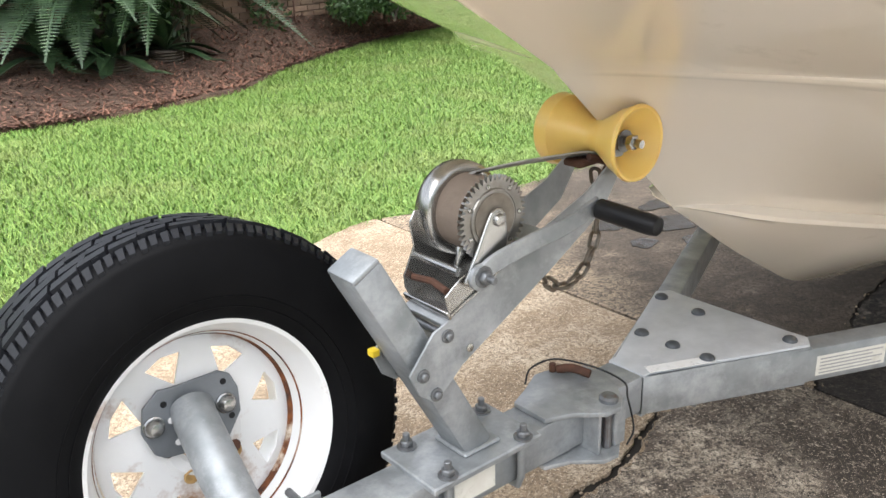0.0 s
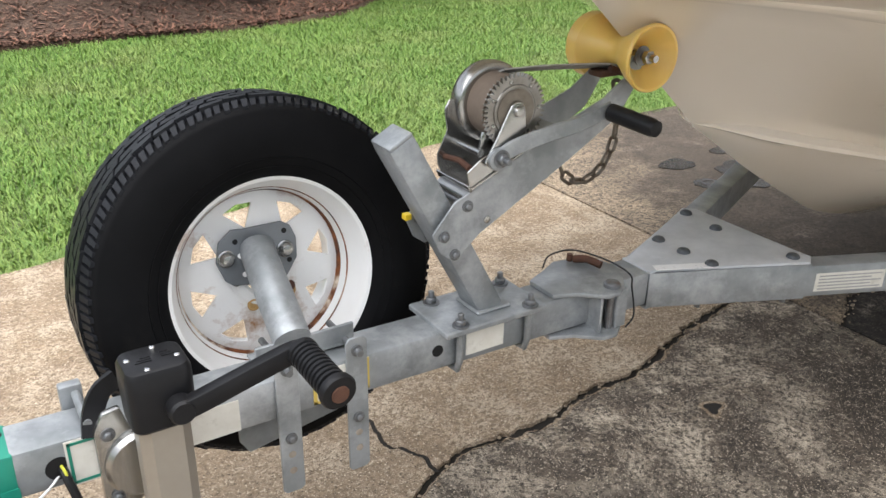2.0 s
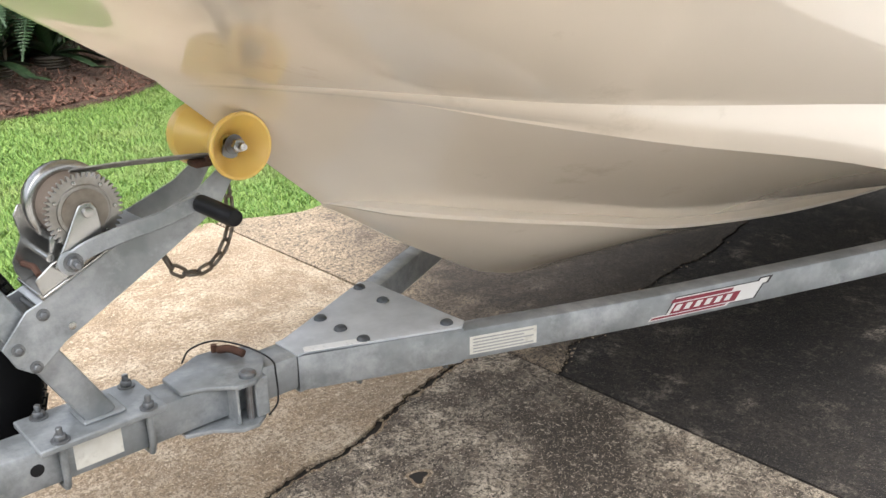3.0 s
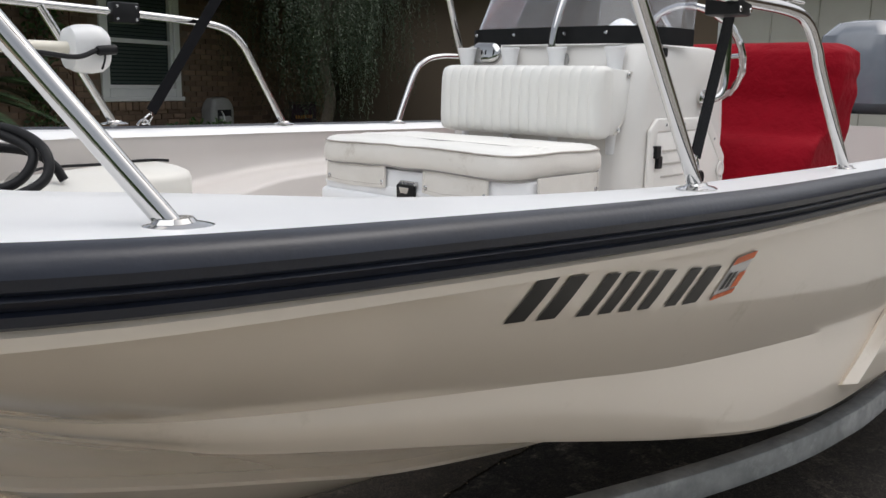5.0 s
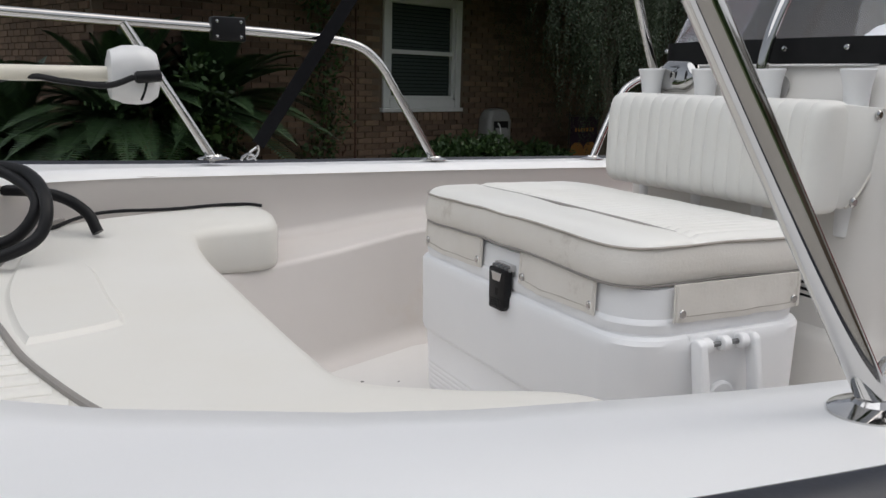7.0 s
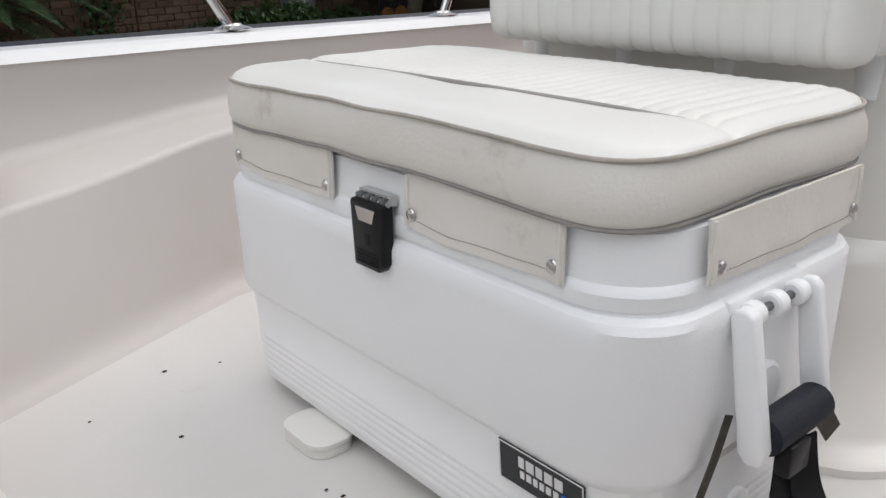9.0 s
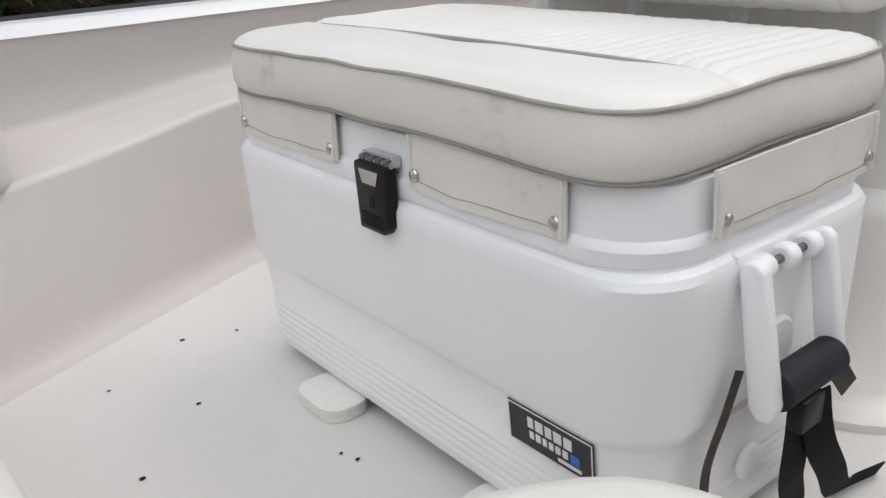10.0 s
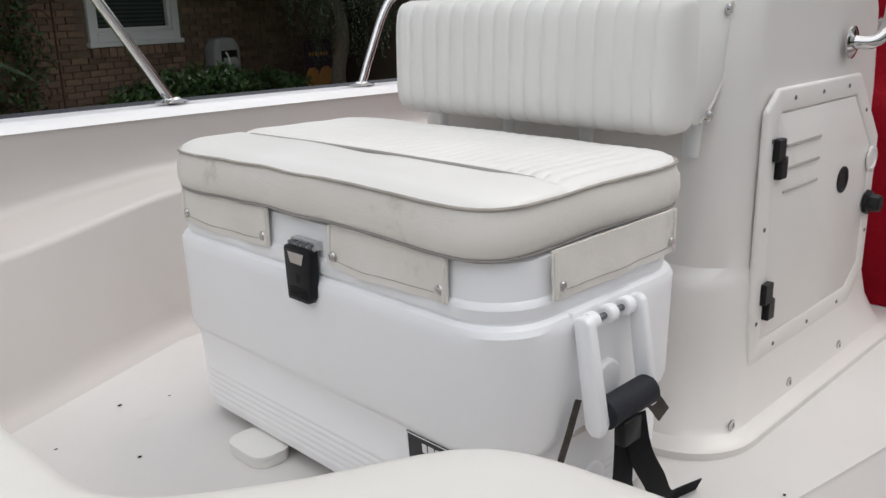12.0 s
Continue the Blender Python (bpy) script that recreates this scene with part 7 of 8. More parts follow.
for i in range(176):
    a = 2 * math.pi * i / 176
    r = 0.0575 if i % 4 in (0, 1) else 0.0505
    teeth.append((r * math.cos(a), r * math.sin(a)))
DULL_STEEL = material("dull_gear_steel", (0.36, 0.35, 0.33), 0.34, metal=0.85, second=(0.20, 0.185, 0.165), scale=30, stain=(0.12, 0.09, 0.065), stain_scale=18, stain_range=(0.58, 0.8))
part("gear", joined(prism(teeth, 0.006, along(G + Vector((0, -0.037, 0)), G + Vector((0, -1, 0)))), lathe([(0.038, 0), (0.038, 0.0015), (0.036, 0.0015)], along(G + Vector((0, -0.043, 0)), G + Vector((0, -1, 0))), 40)), DULL_STEEL, WINCH, "toothed zinc gear wheel")
for i in range(7):
    a = 2 * math.pi * i / 7
    part("rivet", lathe([(0.0035, 0), (0.003, 0.002), (0.001, 0.0025)], along(G + Vector((0.045 * math.cos(a), -0.043, 0.045 * math.sin(a))), G + Vector((0.045 * math.cos(a), -1, 0.045 * math.sin(a)))), 10), ZINC, WINCH)
part("drum", lathe([(0.050, 0), (0.050, 0.055)], along(G + Vector((0, -0.030, 0)), G + Vector((0, 1, 0))), 40), material("wound_strap", (0.17, 0.13, 0.10), 0.9, scale=80, bump=0.6, bump_scale=300), WINCH, "brown webbing strap wound on the drum")
CUP = along(G, G + Vector((0, 1, 0)))
part("drum_cover", lathe([(0.052, 0.014), (0.0615, 0.014), (0.0635, 0.017), (0.0645, 0.030), (0.0625, 0.042), (0.056, 0.049), (0.040, 0.051), (0.001, 0.051)], CUP, 48), ZINC, WINCH, "polished round drum shroud", angle=60)
part("shroud_leg", bevelled(prism([(-0.058, -0.020), (-0.063, -0.060), (-0.072, -0.105), (-0.040, -0.100), (0.040, -0.060), (0.050, -0.030)], 0.004, Matrix(((1, 0, 0, G.x), (0, 0, -1, 0.047), (0, 1, 0, G.z), (0, 0, 0, 1)))), 0.0015, 2), ZINC, WINCH)
part("gear_bracket", bevelled(prism([(-0.058, -0.074), (-0.034, -0.090), (0.012, -0.064), (0.018, -0.024), (0.0155, 0.004), (0.008, 0.0145), (-0.002, 0.0155), (-0.011, 0.0115), (-0.020, -0.004), (-0.038, -0.040)], 0.006, Matrix(((1, 0, 0, G.x), (0, 0, -1, -0.0455), (0, 1, 0, G.z), (0, 0, 0, 1)))), 0.0025, 3), ZINC, WINCH, "stamped steel gear bracket")
part("gear_rim", lathe([(0.0365, 0), (0.0375, 0.0025), (0.0395, 0.0025), (0.0405, 0)], along(G + Vector((0, -0.043, 0)), G + Vector((0, -1, 0))), 44, closed=True), DULL_STEEL, WINCH)
part("base_lip", moved(box(0.008, 0.013, -0.047, 0.047, -0.001, 0.012, 0.002, 2), tl), ZINC, WINCH)
put_bolt(mesh_of("bolt", lathe([(0.0085, 0), (0.0085, 0.003), (0.007, 0.006), (0.001, 0.007)], n=20)), (G.x, -0.0515, G.z), (0, -1, 0), WINCH, ZINC)
# flat dark brown disc paints the shaded hollow in the gear's centre
part("gear_web", lathe([(0.034, 0), (0.034, 0.0018), (0.030, 0.0008), (0.004, 0.0008)], along(G + Vector((0, -0.0442, 0)), G + Vector((0, -1, 0))), 40), material("gear_hollow_brown", (0.16, 0.13, 0.10), 0.6, metal=0.5, second=(0.30, 0.27, 0.23), scale=40), WINCH, "brown disc standing in for the gear's shaded hollow")
part("ratchet_pawl", bar((-0.300, -0.030, 0.775), (-0.292, -0.030, 0.815), 0.006, 0.012, 0.002), ZINC, WINCH)
part("ratchet_shaft", tube([(-0.305, -0.04, 0.785), (-0.305, 0.04, 0.785)], 0.006, 12), ZINC, WINCH)
part("rusty_spring", tube([(-0.322, -0.035, 0.762), (-0.318, 0.0, 0.765), (-0.322, 0.035, 0.762)], 0.005, 8), RUST, WINCH, "rusty brake spring")
LEVER = part("crank_handle", joined(bevelled(swept(smooth_path([(-0.290, -0.056, 0.772), (-0.262, -0.058, 0.790), (-0.20, -0.066, 0.806), (-0.14, -0.070, 0.815), (-0.075, -0.072, 0.832)], 6), [(-0.003, -0.013), (0.003, -0.013), (0.003, 0.013), (-0.003, 0.013)]), 0.0015, 1), lathe([(0.018, 0), (0.018, 0.006), (0.016, 0.007)], along((-0.283, -0.053, 0.777), (-0.283, -1, 0.777)), 24)), GALV, WINCH, "flat steel winch crank handle")
part("grip", lathe([(0.010, 0), (0.0145, 0.004), (0.0145, 0.088), (0.0125, 0.098), (0.006, 0.100)], along((-0.082, -0.076, 0.829), (-0.074, -0.20, 0.822)), 20), PLASTIC, LEVER, "black plastic winch handle grip")
put_bolt(NUT, (-0.281, -0.059, 0.778), (0, -1, 0), WINCH, BOLT)
part("strap", swept(smooth_path([(-0.245, 0.004, 0.895), (-0.17, 0.004, 0.893), (-0.09, 0.006, 0.887), (-0.03, 0.004, 0.882), (0.0, 0.002, 0.872)], 5), [(-0.014, -0.0013), (0.014, -0.0013), (0.014, 0.0013), (-0.014, 0.0013)], up=(0, 0.42, 0.9)), material("grey_webbing", (0.42, 0.41, 0.39), 0.7, second=(0.16, 0.15, 0.14), scale=60, bump=0.8, bump_scale=240), WINCH, "frayed grey webbing winch strap")
part("hook_block", bevelled(box(-0.050, 0.002, -0.014, 0.020, 0.866, 0.877), 0.004, 2), RUST, WINCH, "dark rusty strap hook body")
part("strap_hook", tube(smooth_path([(-0.03, -0.012, 0.880), (-0.005, -0.016, 0.872), (0.016, -0.012, 0.862), (0.010, -0.008, 0.846)], 6), 0.006, 10), RUST, WINCH, "dark rusty strap hook")


def link_mesh(l=0.034, w=0.021, r=0.0032):
    """One steel chain link, lying along z."""
    ring, k = [], 20
    for i in range(k):
        a = 2 * math.pi * i / k
        s = (l - w) / 2 if math.sin(a) > 0 else -(l - w) / 2
        ring.append(Vector(((w / 2 - r) * math.cos(a), 0, (w / 2 - r) * math.sin(a) + s)))
    bm = bmesh.new()
    rows = []
    for i, p in enumerate(ring):
        d = (ring[(i + 1) % k] - ring[i - 1]).normalized()
        s = d.cross(Vector((0, 1, 0)))
        rows.append([bm.verts.new(p + (s * math.cos(t) + Vector((0, 1, 0)) * math.sin(t)) * r) for t in (2 * math.pi * j / 8 for j in range(8))])
    for i in range(k):
        for j in range(8):
            bm.faces.new((rows[i][j], rows[i][(j + 1) % 8], rows[(i + 1) % k][(j + 1) % 8], rows[(i + 1) % k][j]))
    bmesh.ops.recalc_face_normals(bm, faces=bm.faces)
    return mesh_of("link", bm)


def chain(points, label, mat, step=0.026):
    path = smooth_path(points, 20)
    d = [0]
    for a, b in zip(path, path[1:]):
        d.append(d[-1] + (b - a).length)
    me = link_mesh()
    root = thing("safety_chain", points[0], label, "chain", "trailer chains")
    count = int(d[-1] / step)
    for i in range(count):
        at = [Vector([np.interp(s, d, [p[k] for p in path]) for k in range(3)]) for s in (i * step, (i + 1) * step)]
        ob = part("link", me, mat, root)
        mid = (at[0] + at[1]) / 2
        ob.matrix_basis = Matrix.Translation(mid) @ (at[1] - at[0]).to_track_quat("Z", "Y").to_matrix().to_4x4() @ Matrix.Rotation(radians(90 if i % 2 else 0) + random.uniform(-0.3, 0.3), 4, "Z")
    return root


CHAIN_STEEL = material("weathered_chain_steel", (0.20, 0.19, 0.17), 0.55, metal=0.8, second=(0.12, 0.08, 0.05), scale=40)
chain([(0.0, 0.0, 0.855), (0.012, 0.004, 0.80), (0.004, 0.0, 0.74), (-0.035, -0.006, 0.695), (-0.085, -0.008, 0.690), (-0.115, -0.004, 0.715), (-0.12, 0.0, 0.75)], "weathered steel bow safety chain hanging in a loop", CHAIN_STEEL)

# swing hinge
for z0, z1 in ((0.4865, 0.4955), (0.402, 0.410)):
    ear = [(-0.118, -0.034), (-0.075, -0.050), (-0.035, -0.085), (-0.005, -0.088), (0.02, -0.070), (0.045, -0.036), (0.062, 0.0), (0.055, 0.040), (0.02, 0.068), (-0.03, 0.075), (-0.08, 0.050), (-0.118, 0.034)]
    part("hinge_plate", prism(ear, z1 - z0, Matrix.Translation((-0.018, 0, z0)), 0.002, 2), GALV, TRAILER)
part("hinge_web", box(-0.052, -0.046, -0.070, 0.03, 0.41, 0.4865, 0.001, 1), GALV, TRAILER)
part("hinge_block", box(-0.014, 0.012, -0.072, -0.038, 0.41, 0.4865, 0.002, 1), GALV, TRAILER)
part("hinge_pin", lathe([(0.007, -0.10), (0.007, 0.0), (0.0155, 0.0), (0.0155, 0.006), (0.012, 0.009), (0.002, 0.010)], Matrix.Translation((-0.022, -0.062, 0.4955)), 20), BOLT, TRAILER)
part("rusty_nut", lathe([(0.012, 0), (0.012, 0.012)], Matrix.Translation((-0.018, -0.05, 0.388)), 6), RUST, TRAILER, "rusty hinge nut under the plate")
part("release_pin", joined(tube(smooth_path([(-0.012, 0.056, 0.500), (-0.002, 0.032, 0.507), (0.010, 0.004, 0.503)], 6), [0.0075] * 13, 12), tube([(-0.018, 0.062, 0.496), (-0.018, 0.062, 0.510)], 0.006, 10)), RUST, TRAILER, "rusty brown hinge release pin")
part("pin_lanyard", tube(smooth_path([(-0.085, 0.060, 0.497), (-0.06, 0.072, 0.512), (-0.015, 0.060, 0.518), (0.020, 0.005, 0.512), (0.040, -0.042, 0.496), (0.042, -0.050, 0.47), (0.025, -0.078, 0.432), (0.0, -0.085, 0.415)], 8), 0.0017, 6), PLASTIC, TRAILER, "thin black pin lanyard")
part("rusty_pin", tube([(-0.022, -0.062, 0.485), (-0.022, -0.062, 0.412)], 0.007, 10), RUST, TRAILER)

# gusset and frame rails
# brighter zinc for the gusset top: reflected sky light put into its colour
SKYLIT_GALV = material("skylit_galvanised_steel", (0.56, 0.58, 0.60), 0.5, metal=0.25, second=(0.42, 0.44, 0.46), scale=13, amount=0.7, bump=0.25, bump_scale=80, bump_depth=0.0009, stain=(0.66, 0.67, 0.69), stain_scale=7, stain_range=(0.56, 0.72))
GUS = [(0.098, -0.038), (0.116, -0.038), (0.405, -0.168), (0.430, -0.150), (0.428, -0.120), (0.428, 0.120), (0.430, 0.150), (0.405, 0.168), (0.116, 0.038), (0.098, 0.038)]
part("gusset_top", prism(GUS, 0.006, Matrix.Translation((0, 0, 0.478)), 0.002, 2), SKYLIT_GALV, TRAILER, "triangular galvanised gusset plate")
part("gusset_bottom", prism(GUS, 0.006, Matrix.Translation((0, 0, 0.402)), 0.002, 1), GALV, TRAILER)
for s in (-1, 1):
    part("gusset_side", bar((0.100, s * 0.036, 0.443), (0.41, s * 0.168, 0.443), 0.004, 0.072, 0.001), GALV, TRAILER)
for at in ((0.224, 0.064), (0.224, -0.005), (0.227, -0.075), (0.385, 0.139), (0.394, -0.135), (0.375, 0.045)):
    put_bolt(DOME, (*at, 0.4838), (0, 0, 1), TRAILER, DARK_BOLT)
for at in ((0.227, -0.055), (0.394, -0.13)):
    part("bolt_end", lathe([(0.009, 0), (0.009, 0.010), (0.006, 0.011), (0.006, 0.020)], pose(*at, 0.402, 180), 8), BOLT, TRAILER)
part("trailer_sticker", moved(box(0, 0.125, -0.011, 0.011, 0, 0.0012), Matrix.Translation((0.118, -0.030, 0.4838)) @ Matrix.Rotation(radians(-24.5), 4, "Z")), material("worn_white_sticker", (0.75, 0.75, 0.74), 0.5, stain=(0.4, 0.41, 0.42), stain_scale=60, stain_range=(0.55, 0.65)), TRAILER, "torn blank white sticker")
for s in (-1, 1):
    ends = smooth_path([(0.13, s * 0.018, 0.441), (0.40, s * 0.142, 0.441), (0.8, s * 0.318, 0.446), (1.1, s * 0.447, 0.456), (1.5, s * 0.612, 0.470), (1.8, s * 0.715, 0.48), (2.1, s * 0.775, 0.485), (2.6, s * 0.80, 0.485), (4.6, s * 0.80, 0.485)], 6)
    part("side_rail", bevelled(swept(ends, [(-0.024, -0.034), (0.024, -0.034), (0.024, 0.034), (-0.024, 0.034)]), 0.005, 2), GALV, TRAILER)

# ---- spare wheel ----
RUST_EDGE = material("rust_stained_edge", (0.22, 0.07, 0.018), 0.85, second=(0.035, 0.014, 0.010), scale=26, amount=0.85, bump=0.5, bump_scale=160, stain=(0.70, 0.60, 0.48), stain_scale=7, stain_range=(0.53, 0.62))
SPARE = thing("spare_wheel", (-0.6, 0.19, 0.30), "spare trailer wheel with black tyre and rusty white rim", "wheel")
WM = Matrix.Translation((-0.5856, 0.1865, 0.560)) @ Matrix.Rotation(radians(0.6), 4, "Z") @ Matrix.Rotation(radians(82.7), 4, "X") @ Matrix.Scale(0.955, 4)   # wheel axis z points at the viewer's side
RT = 0.308
section = [(0.172, 0.050), (0.178, 0.066), (0.195, 0.078), (0.225, 0.086), (0.252, 0.085), (0.274, 0.0815), (0.286, 0.077), (0.2885, 0.0765), (0.293, 0.0735), (RT - 0.009, 0.066), (RT - 0.006, 0.050), (RT - 0.005, 0.0)]
section = section + [(r, -h) for r, h in section[-2::-1]]
part("tyre", lathe(section[::-1], WM, 96, closed=True), TYRE, SPARE, "worn black rubber tyre", angle=50)
blocks = []
for row, (h, w, ln) in enumerate(((0.0620, 0.017, 0.0105), (0.0385, 0.0195, 0.0365), (0.0130, 0.0195, 0.0365), (-0.0130, 0.0195, 0.0365), (-0.0385, 0.0195, 0.0365), (-0.0620, 0.017, 0.0105))):
    k = (128, 48, 48, 48, 48, 128)[row]
    for i in range(k):
        a = 2 * math.pi * (i + 0.5 * (row % 2)) / k
        inner = 0 < row < 5
        skew, shift, reach = (0.004, 0.0030 * (1 if i % 2 else -1), 0.52) if inner else (0.003, 0.0014 * (1 if i % 2 else -1), 0.5)
        bm = box(-ln * reach, ln * reach, -w / 2, w / 2, -0.012, 0.0045 if inner else 0.0005)
        for v in bm.verts:
            v.co.x += skew * v.co.y / w * 2
            if not inner and v.co.y * h > 0:
                v.co.z -= 0.009
                v.co.x *= 0.8
        blocks.append(moved(bm, WM @ Matrix.Rotation(a, 4, "Z") @ Matrix(((0, 0, 1, RT + 0.0005), (1, 0, 0, 0), (0, 1, 0, h + shift), (0, 0, 0, 1)))))
        if inner and i % 2 == 0:
            sipe = box(-0.0045, 0.0045, w / 2 - 0.002, w / 2 + 0.0022, -0.010, 0.0030)
            blocks.append(moved(sipe, WM @ Matrix.Rotation(a, 4, "Z") @ Matrix(((0, 0, 1, RT + 0.0005), (1, 0, 0, 0), (0, 1, 0, h + shift), (0, 0, 0, 1)))))
tagged(part("tread", joined(*blocks), TREAD, SPARE, "zigzag tread blocks"), kind="stuff")
# bead, rim barrel and dish
rim = [(0.1745, 0.056), (0.181, 0.062), (0.1835, 0.066), (0.181, 0.0685), (0.175, 0.066), (0.171, 0.058), (0.168, 0.045), (0.160, 0.030), (0.150, 0.012), (0.1475, -0.008), (0.142, -0.012), (0.138, -0.050), (0.150, -0.060), (0.1745, -0.062)]
bm = bmesh.new()
rows = [[bm.verts.new((r * math.cos(2 * math.pi * j / 72), r * math.sin(2 * math.pi * j / 72), h)) for j in range(72)] for r, h in rim]
for a, c in zip(rows, rows[1:]):
    for j in range(72):
        bm.faces.new((a[j], a[(j + 1) % 72], c[(j + 1) % 72], c[j]))
part("rim", moved(bm, WM), WHEEL_WHITE, SPARE, "white painted steel rim with rust streaks")
part("rust_ring", lathe([(0.1488, -0.008), (0.1515, 0.004), (0.1500, 0.007), (0.1462, 0.001), (0.1455, -0.009)], WM, 72, closed=True), RUST_EDGE, SPARE, "rust line round the rim well")
part("rust_ring", lathe([(0.1553, 0.0195), (0.1563, 0.0225), (0.1550, 0.0225), (0.1540, 0.0200)], WM, 72, closed=True), RUST_EDGE, SPARE, "thin rust line in the rim barrel")

part("rusty_lip", lathe([(0.1815, 0.0675), (0.1838, 0.0665), (0.1842, 0.064), (0.1825, 0.063)], WM, 90, closed=True), material("rim_lip_wear", (0.74, 0.71, 0.67), 0.5, stain=(0.36, 0.17, 0.07), stain_scale=16, stain_range=(0.42, 0.52)), SPARE, "worn rim lip with rust spots")
part("sidewall_rib", joined(*[lathe([(r - 0.0012, h - 0.001), (r, h + 0.0012), (r + 0.0012, h - 0.001)], WM, 96, closed=True) for r, h in ((0.262, 0.0818), (0.215, 0.0835), (0.2, 0.0795))]), TYRE, SPARE, "raised rings on the tyre sidewall")

# disc with eight triangular windows
bm = bmesh.new()
K = 8
inner, outer, hub = 0.088, 0.128, 0.060


def at_polar(r, a, h):
    return bm.verts.new((r * math.cos(a), r * math.sin(a), h))


for i in range(K):
    a0, a1 = 2 * math.pi * i / K - 0.15, 2 * math.pi * (i + 1) / K - 0.15
    am, da = (a0 + a1) / 2, (a1 - a0)
    tip = at_polar(inner, am, 0.004)
    l, r = at_polar(outer, am - da * 0.27, 0.000), at_polar(outer, am + da * 0.27, 0.000)
    mid = at_polar(outer + 0.004, am, 0.000)
    ol, om, orr = at_polar(0.148, a0, -0.006), at_polar(0.148, am, -0.006), at_polar(0.148, a1, -0.006)
    oql, oqr = at_polar(0.148, am - da * 0.27, -0.006), at_polar(0.148, am + da * 0.27, -0.006)
    hl, hm, hr = at_polar(hub, a0, 0.010), at_polar(hub, am, 0.010), at_polar(hub, a1, 0.010)
    ml, mr = at_polar(0.10, a0, 0.004), at_polar(0.10, a1, 0.004)
    for f in ((hl, tip, ml), (hl, hm, tip), (hm, hr, tip), (hr, mr, tip), (ml, tip, l), (tip, mr, r), (ml, l, oql, ol), (r, mr, orr, oqr), (l, mid, om, oql), (mid, r, oqr, om)):
        bm.faces.new(f)
bmesh.ops.remove_doubles(bm, verts=bm.verts, dist=1e-5)
bmesh.ops.recalc_face_normals(bm, faces=bm.faces)
bmesh.ops.solidify(bm, geom=bm.faces[:], thickness=0.004)
part("wheel_disc", moved(bm, WM), WHEEL_WHITE, SPARE, "white wheel disc with triangular openings", angle=30)
part("hub_ring", lathe([(0.034, 0.008), (0.040, 0.014), (0.054, 0.0145), (0.0615, 0.009), (0.0615, 0.004), (0.034, 0.004)], WM, 48, closed=True), WHEEL_WHITE, SPARE)
for i in range(5):
    a = 2 * math.pi * i / 5 + 0.62
    c = WM @ Vector((0.052 * math.cos(a), 0.052 * math.sin(a), 0.0145))
    if i in (1, 2, 4):
        part("lug_hole", lathe([(0.0075, 0), (0.0095, 0.002), (0.0075, 0.003)], along(c, WM @ Vector((0.052 * math.cos(a), 0.052 * math.sin(a), 1))), 16), RUST, SPARE)

OCHRE = material("ochre_rust_stain", (0.50, 0.33, 0.13), 0.7, second=(0.36, 0.21, 0.08), scale=60)
for a in (-2.06, -0.75, 2.5):
    c = WM @ Vector((0.0575 * math.cos(a), 0.0575 * math.sin(a), 0.0125))
    part("lug_seat", lathe([(0.0065, 0.0005), (0.0075, 0.003), (0.0100, 0.003), (0.0108, 0.0)], along(c, c + WM.to_3x3() @ Vector((0, 0, 1))), 20), OCHRE, SPARE, "rust-stained lug seat")

# spare wheel carrier on the tongue
CARRY = thing("spare_wheel_carrier", (-0.6, 0, 0.49), "galvanised spare wheel carrier clamped on the tongue", "wheel carrier")
PL = [(-0.072, 0.001), (-0.064, 0.035), (-0.040, 0.053), (-0.020, 0.051), (0.050, 0.051), (0.064, 0.042), (0.073, 0.018), (0.071, -0.018), (0.045, -0.053), (-0.017, -0.049), (-0.048, -0.044), (-0.060, -0.034)]
PC = WM @ Matrix.Translation((-0.012, 0.039, 0.0165))
part("mounting_plate", prism(PL[::-1], 0.006, PC, 0.001, 1), material("dark_galvanised_plate", (0.20, 0.215, 0.23), 0.45, metal=0.4, second=(0.14, 0.15, 0.16), scale=20, stain=(0.24, 0.12, 0.06), stain_scale=14, stain_range=(0.64, 0.8)), CARRY, "dark grey steel mounting plate")
WAY = WM.to_3x3() @ Vector((0, 0, 1))
for x, y in ((-0.055, 0.006), (0.050, 0.002)):
    put_bolt(mesh_of("lug_nut", lathe([(0.0145, 0), (0.0145, 0.003), (0.0125, 0.004), (0.012, 0.009), (0.008, 0.014), (0.001, 0.0155)], n=20)), PC @ Vector((x, y, 0.006)), WAY, CARRY, ZINC)
for x, y in ((-0.036, 0.032), (0.052, 0.034), (0.056, -0.020), (-0.026, -0.028), (-0.030, 0.006)):
    c = PC @ Vector((x, y, 0.0061))
    part("plate_hole", lathe([(0.0045, 0), (0.0045, 0.0008)], along(c, c + WAY), 12), PLASTIC if y > 0.01 or x > 0 else WHEEL_WHITE, CARRY, "bolt hole through the plate")
pipe = [(-0.596, 0.172, 0.612), (-0.600, 0.150, 0.604), (-0.612, 0.06, 0.575), (-0.615, -0.006, 0.535)]
part("pipe", tube(pipe, 0.029, 28), GALV, CARRY)
part("clamp_angle", joined(box(-0.672, -0.512, -0.004, 0.002, 0.503, 0.534, 0.001, 1), box(-0.672, -0.512, -0.004, 0.040, 0.4985, 0.5035, 0.001, 1)), GALV, CARRY)
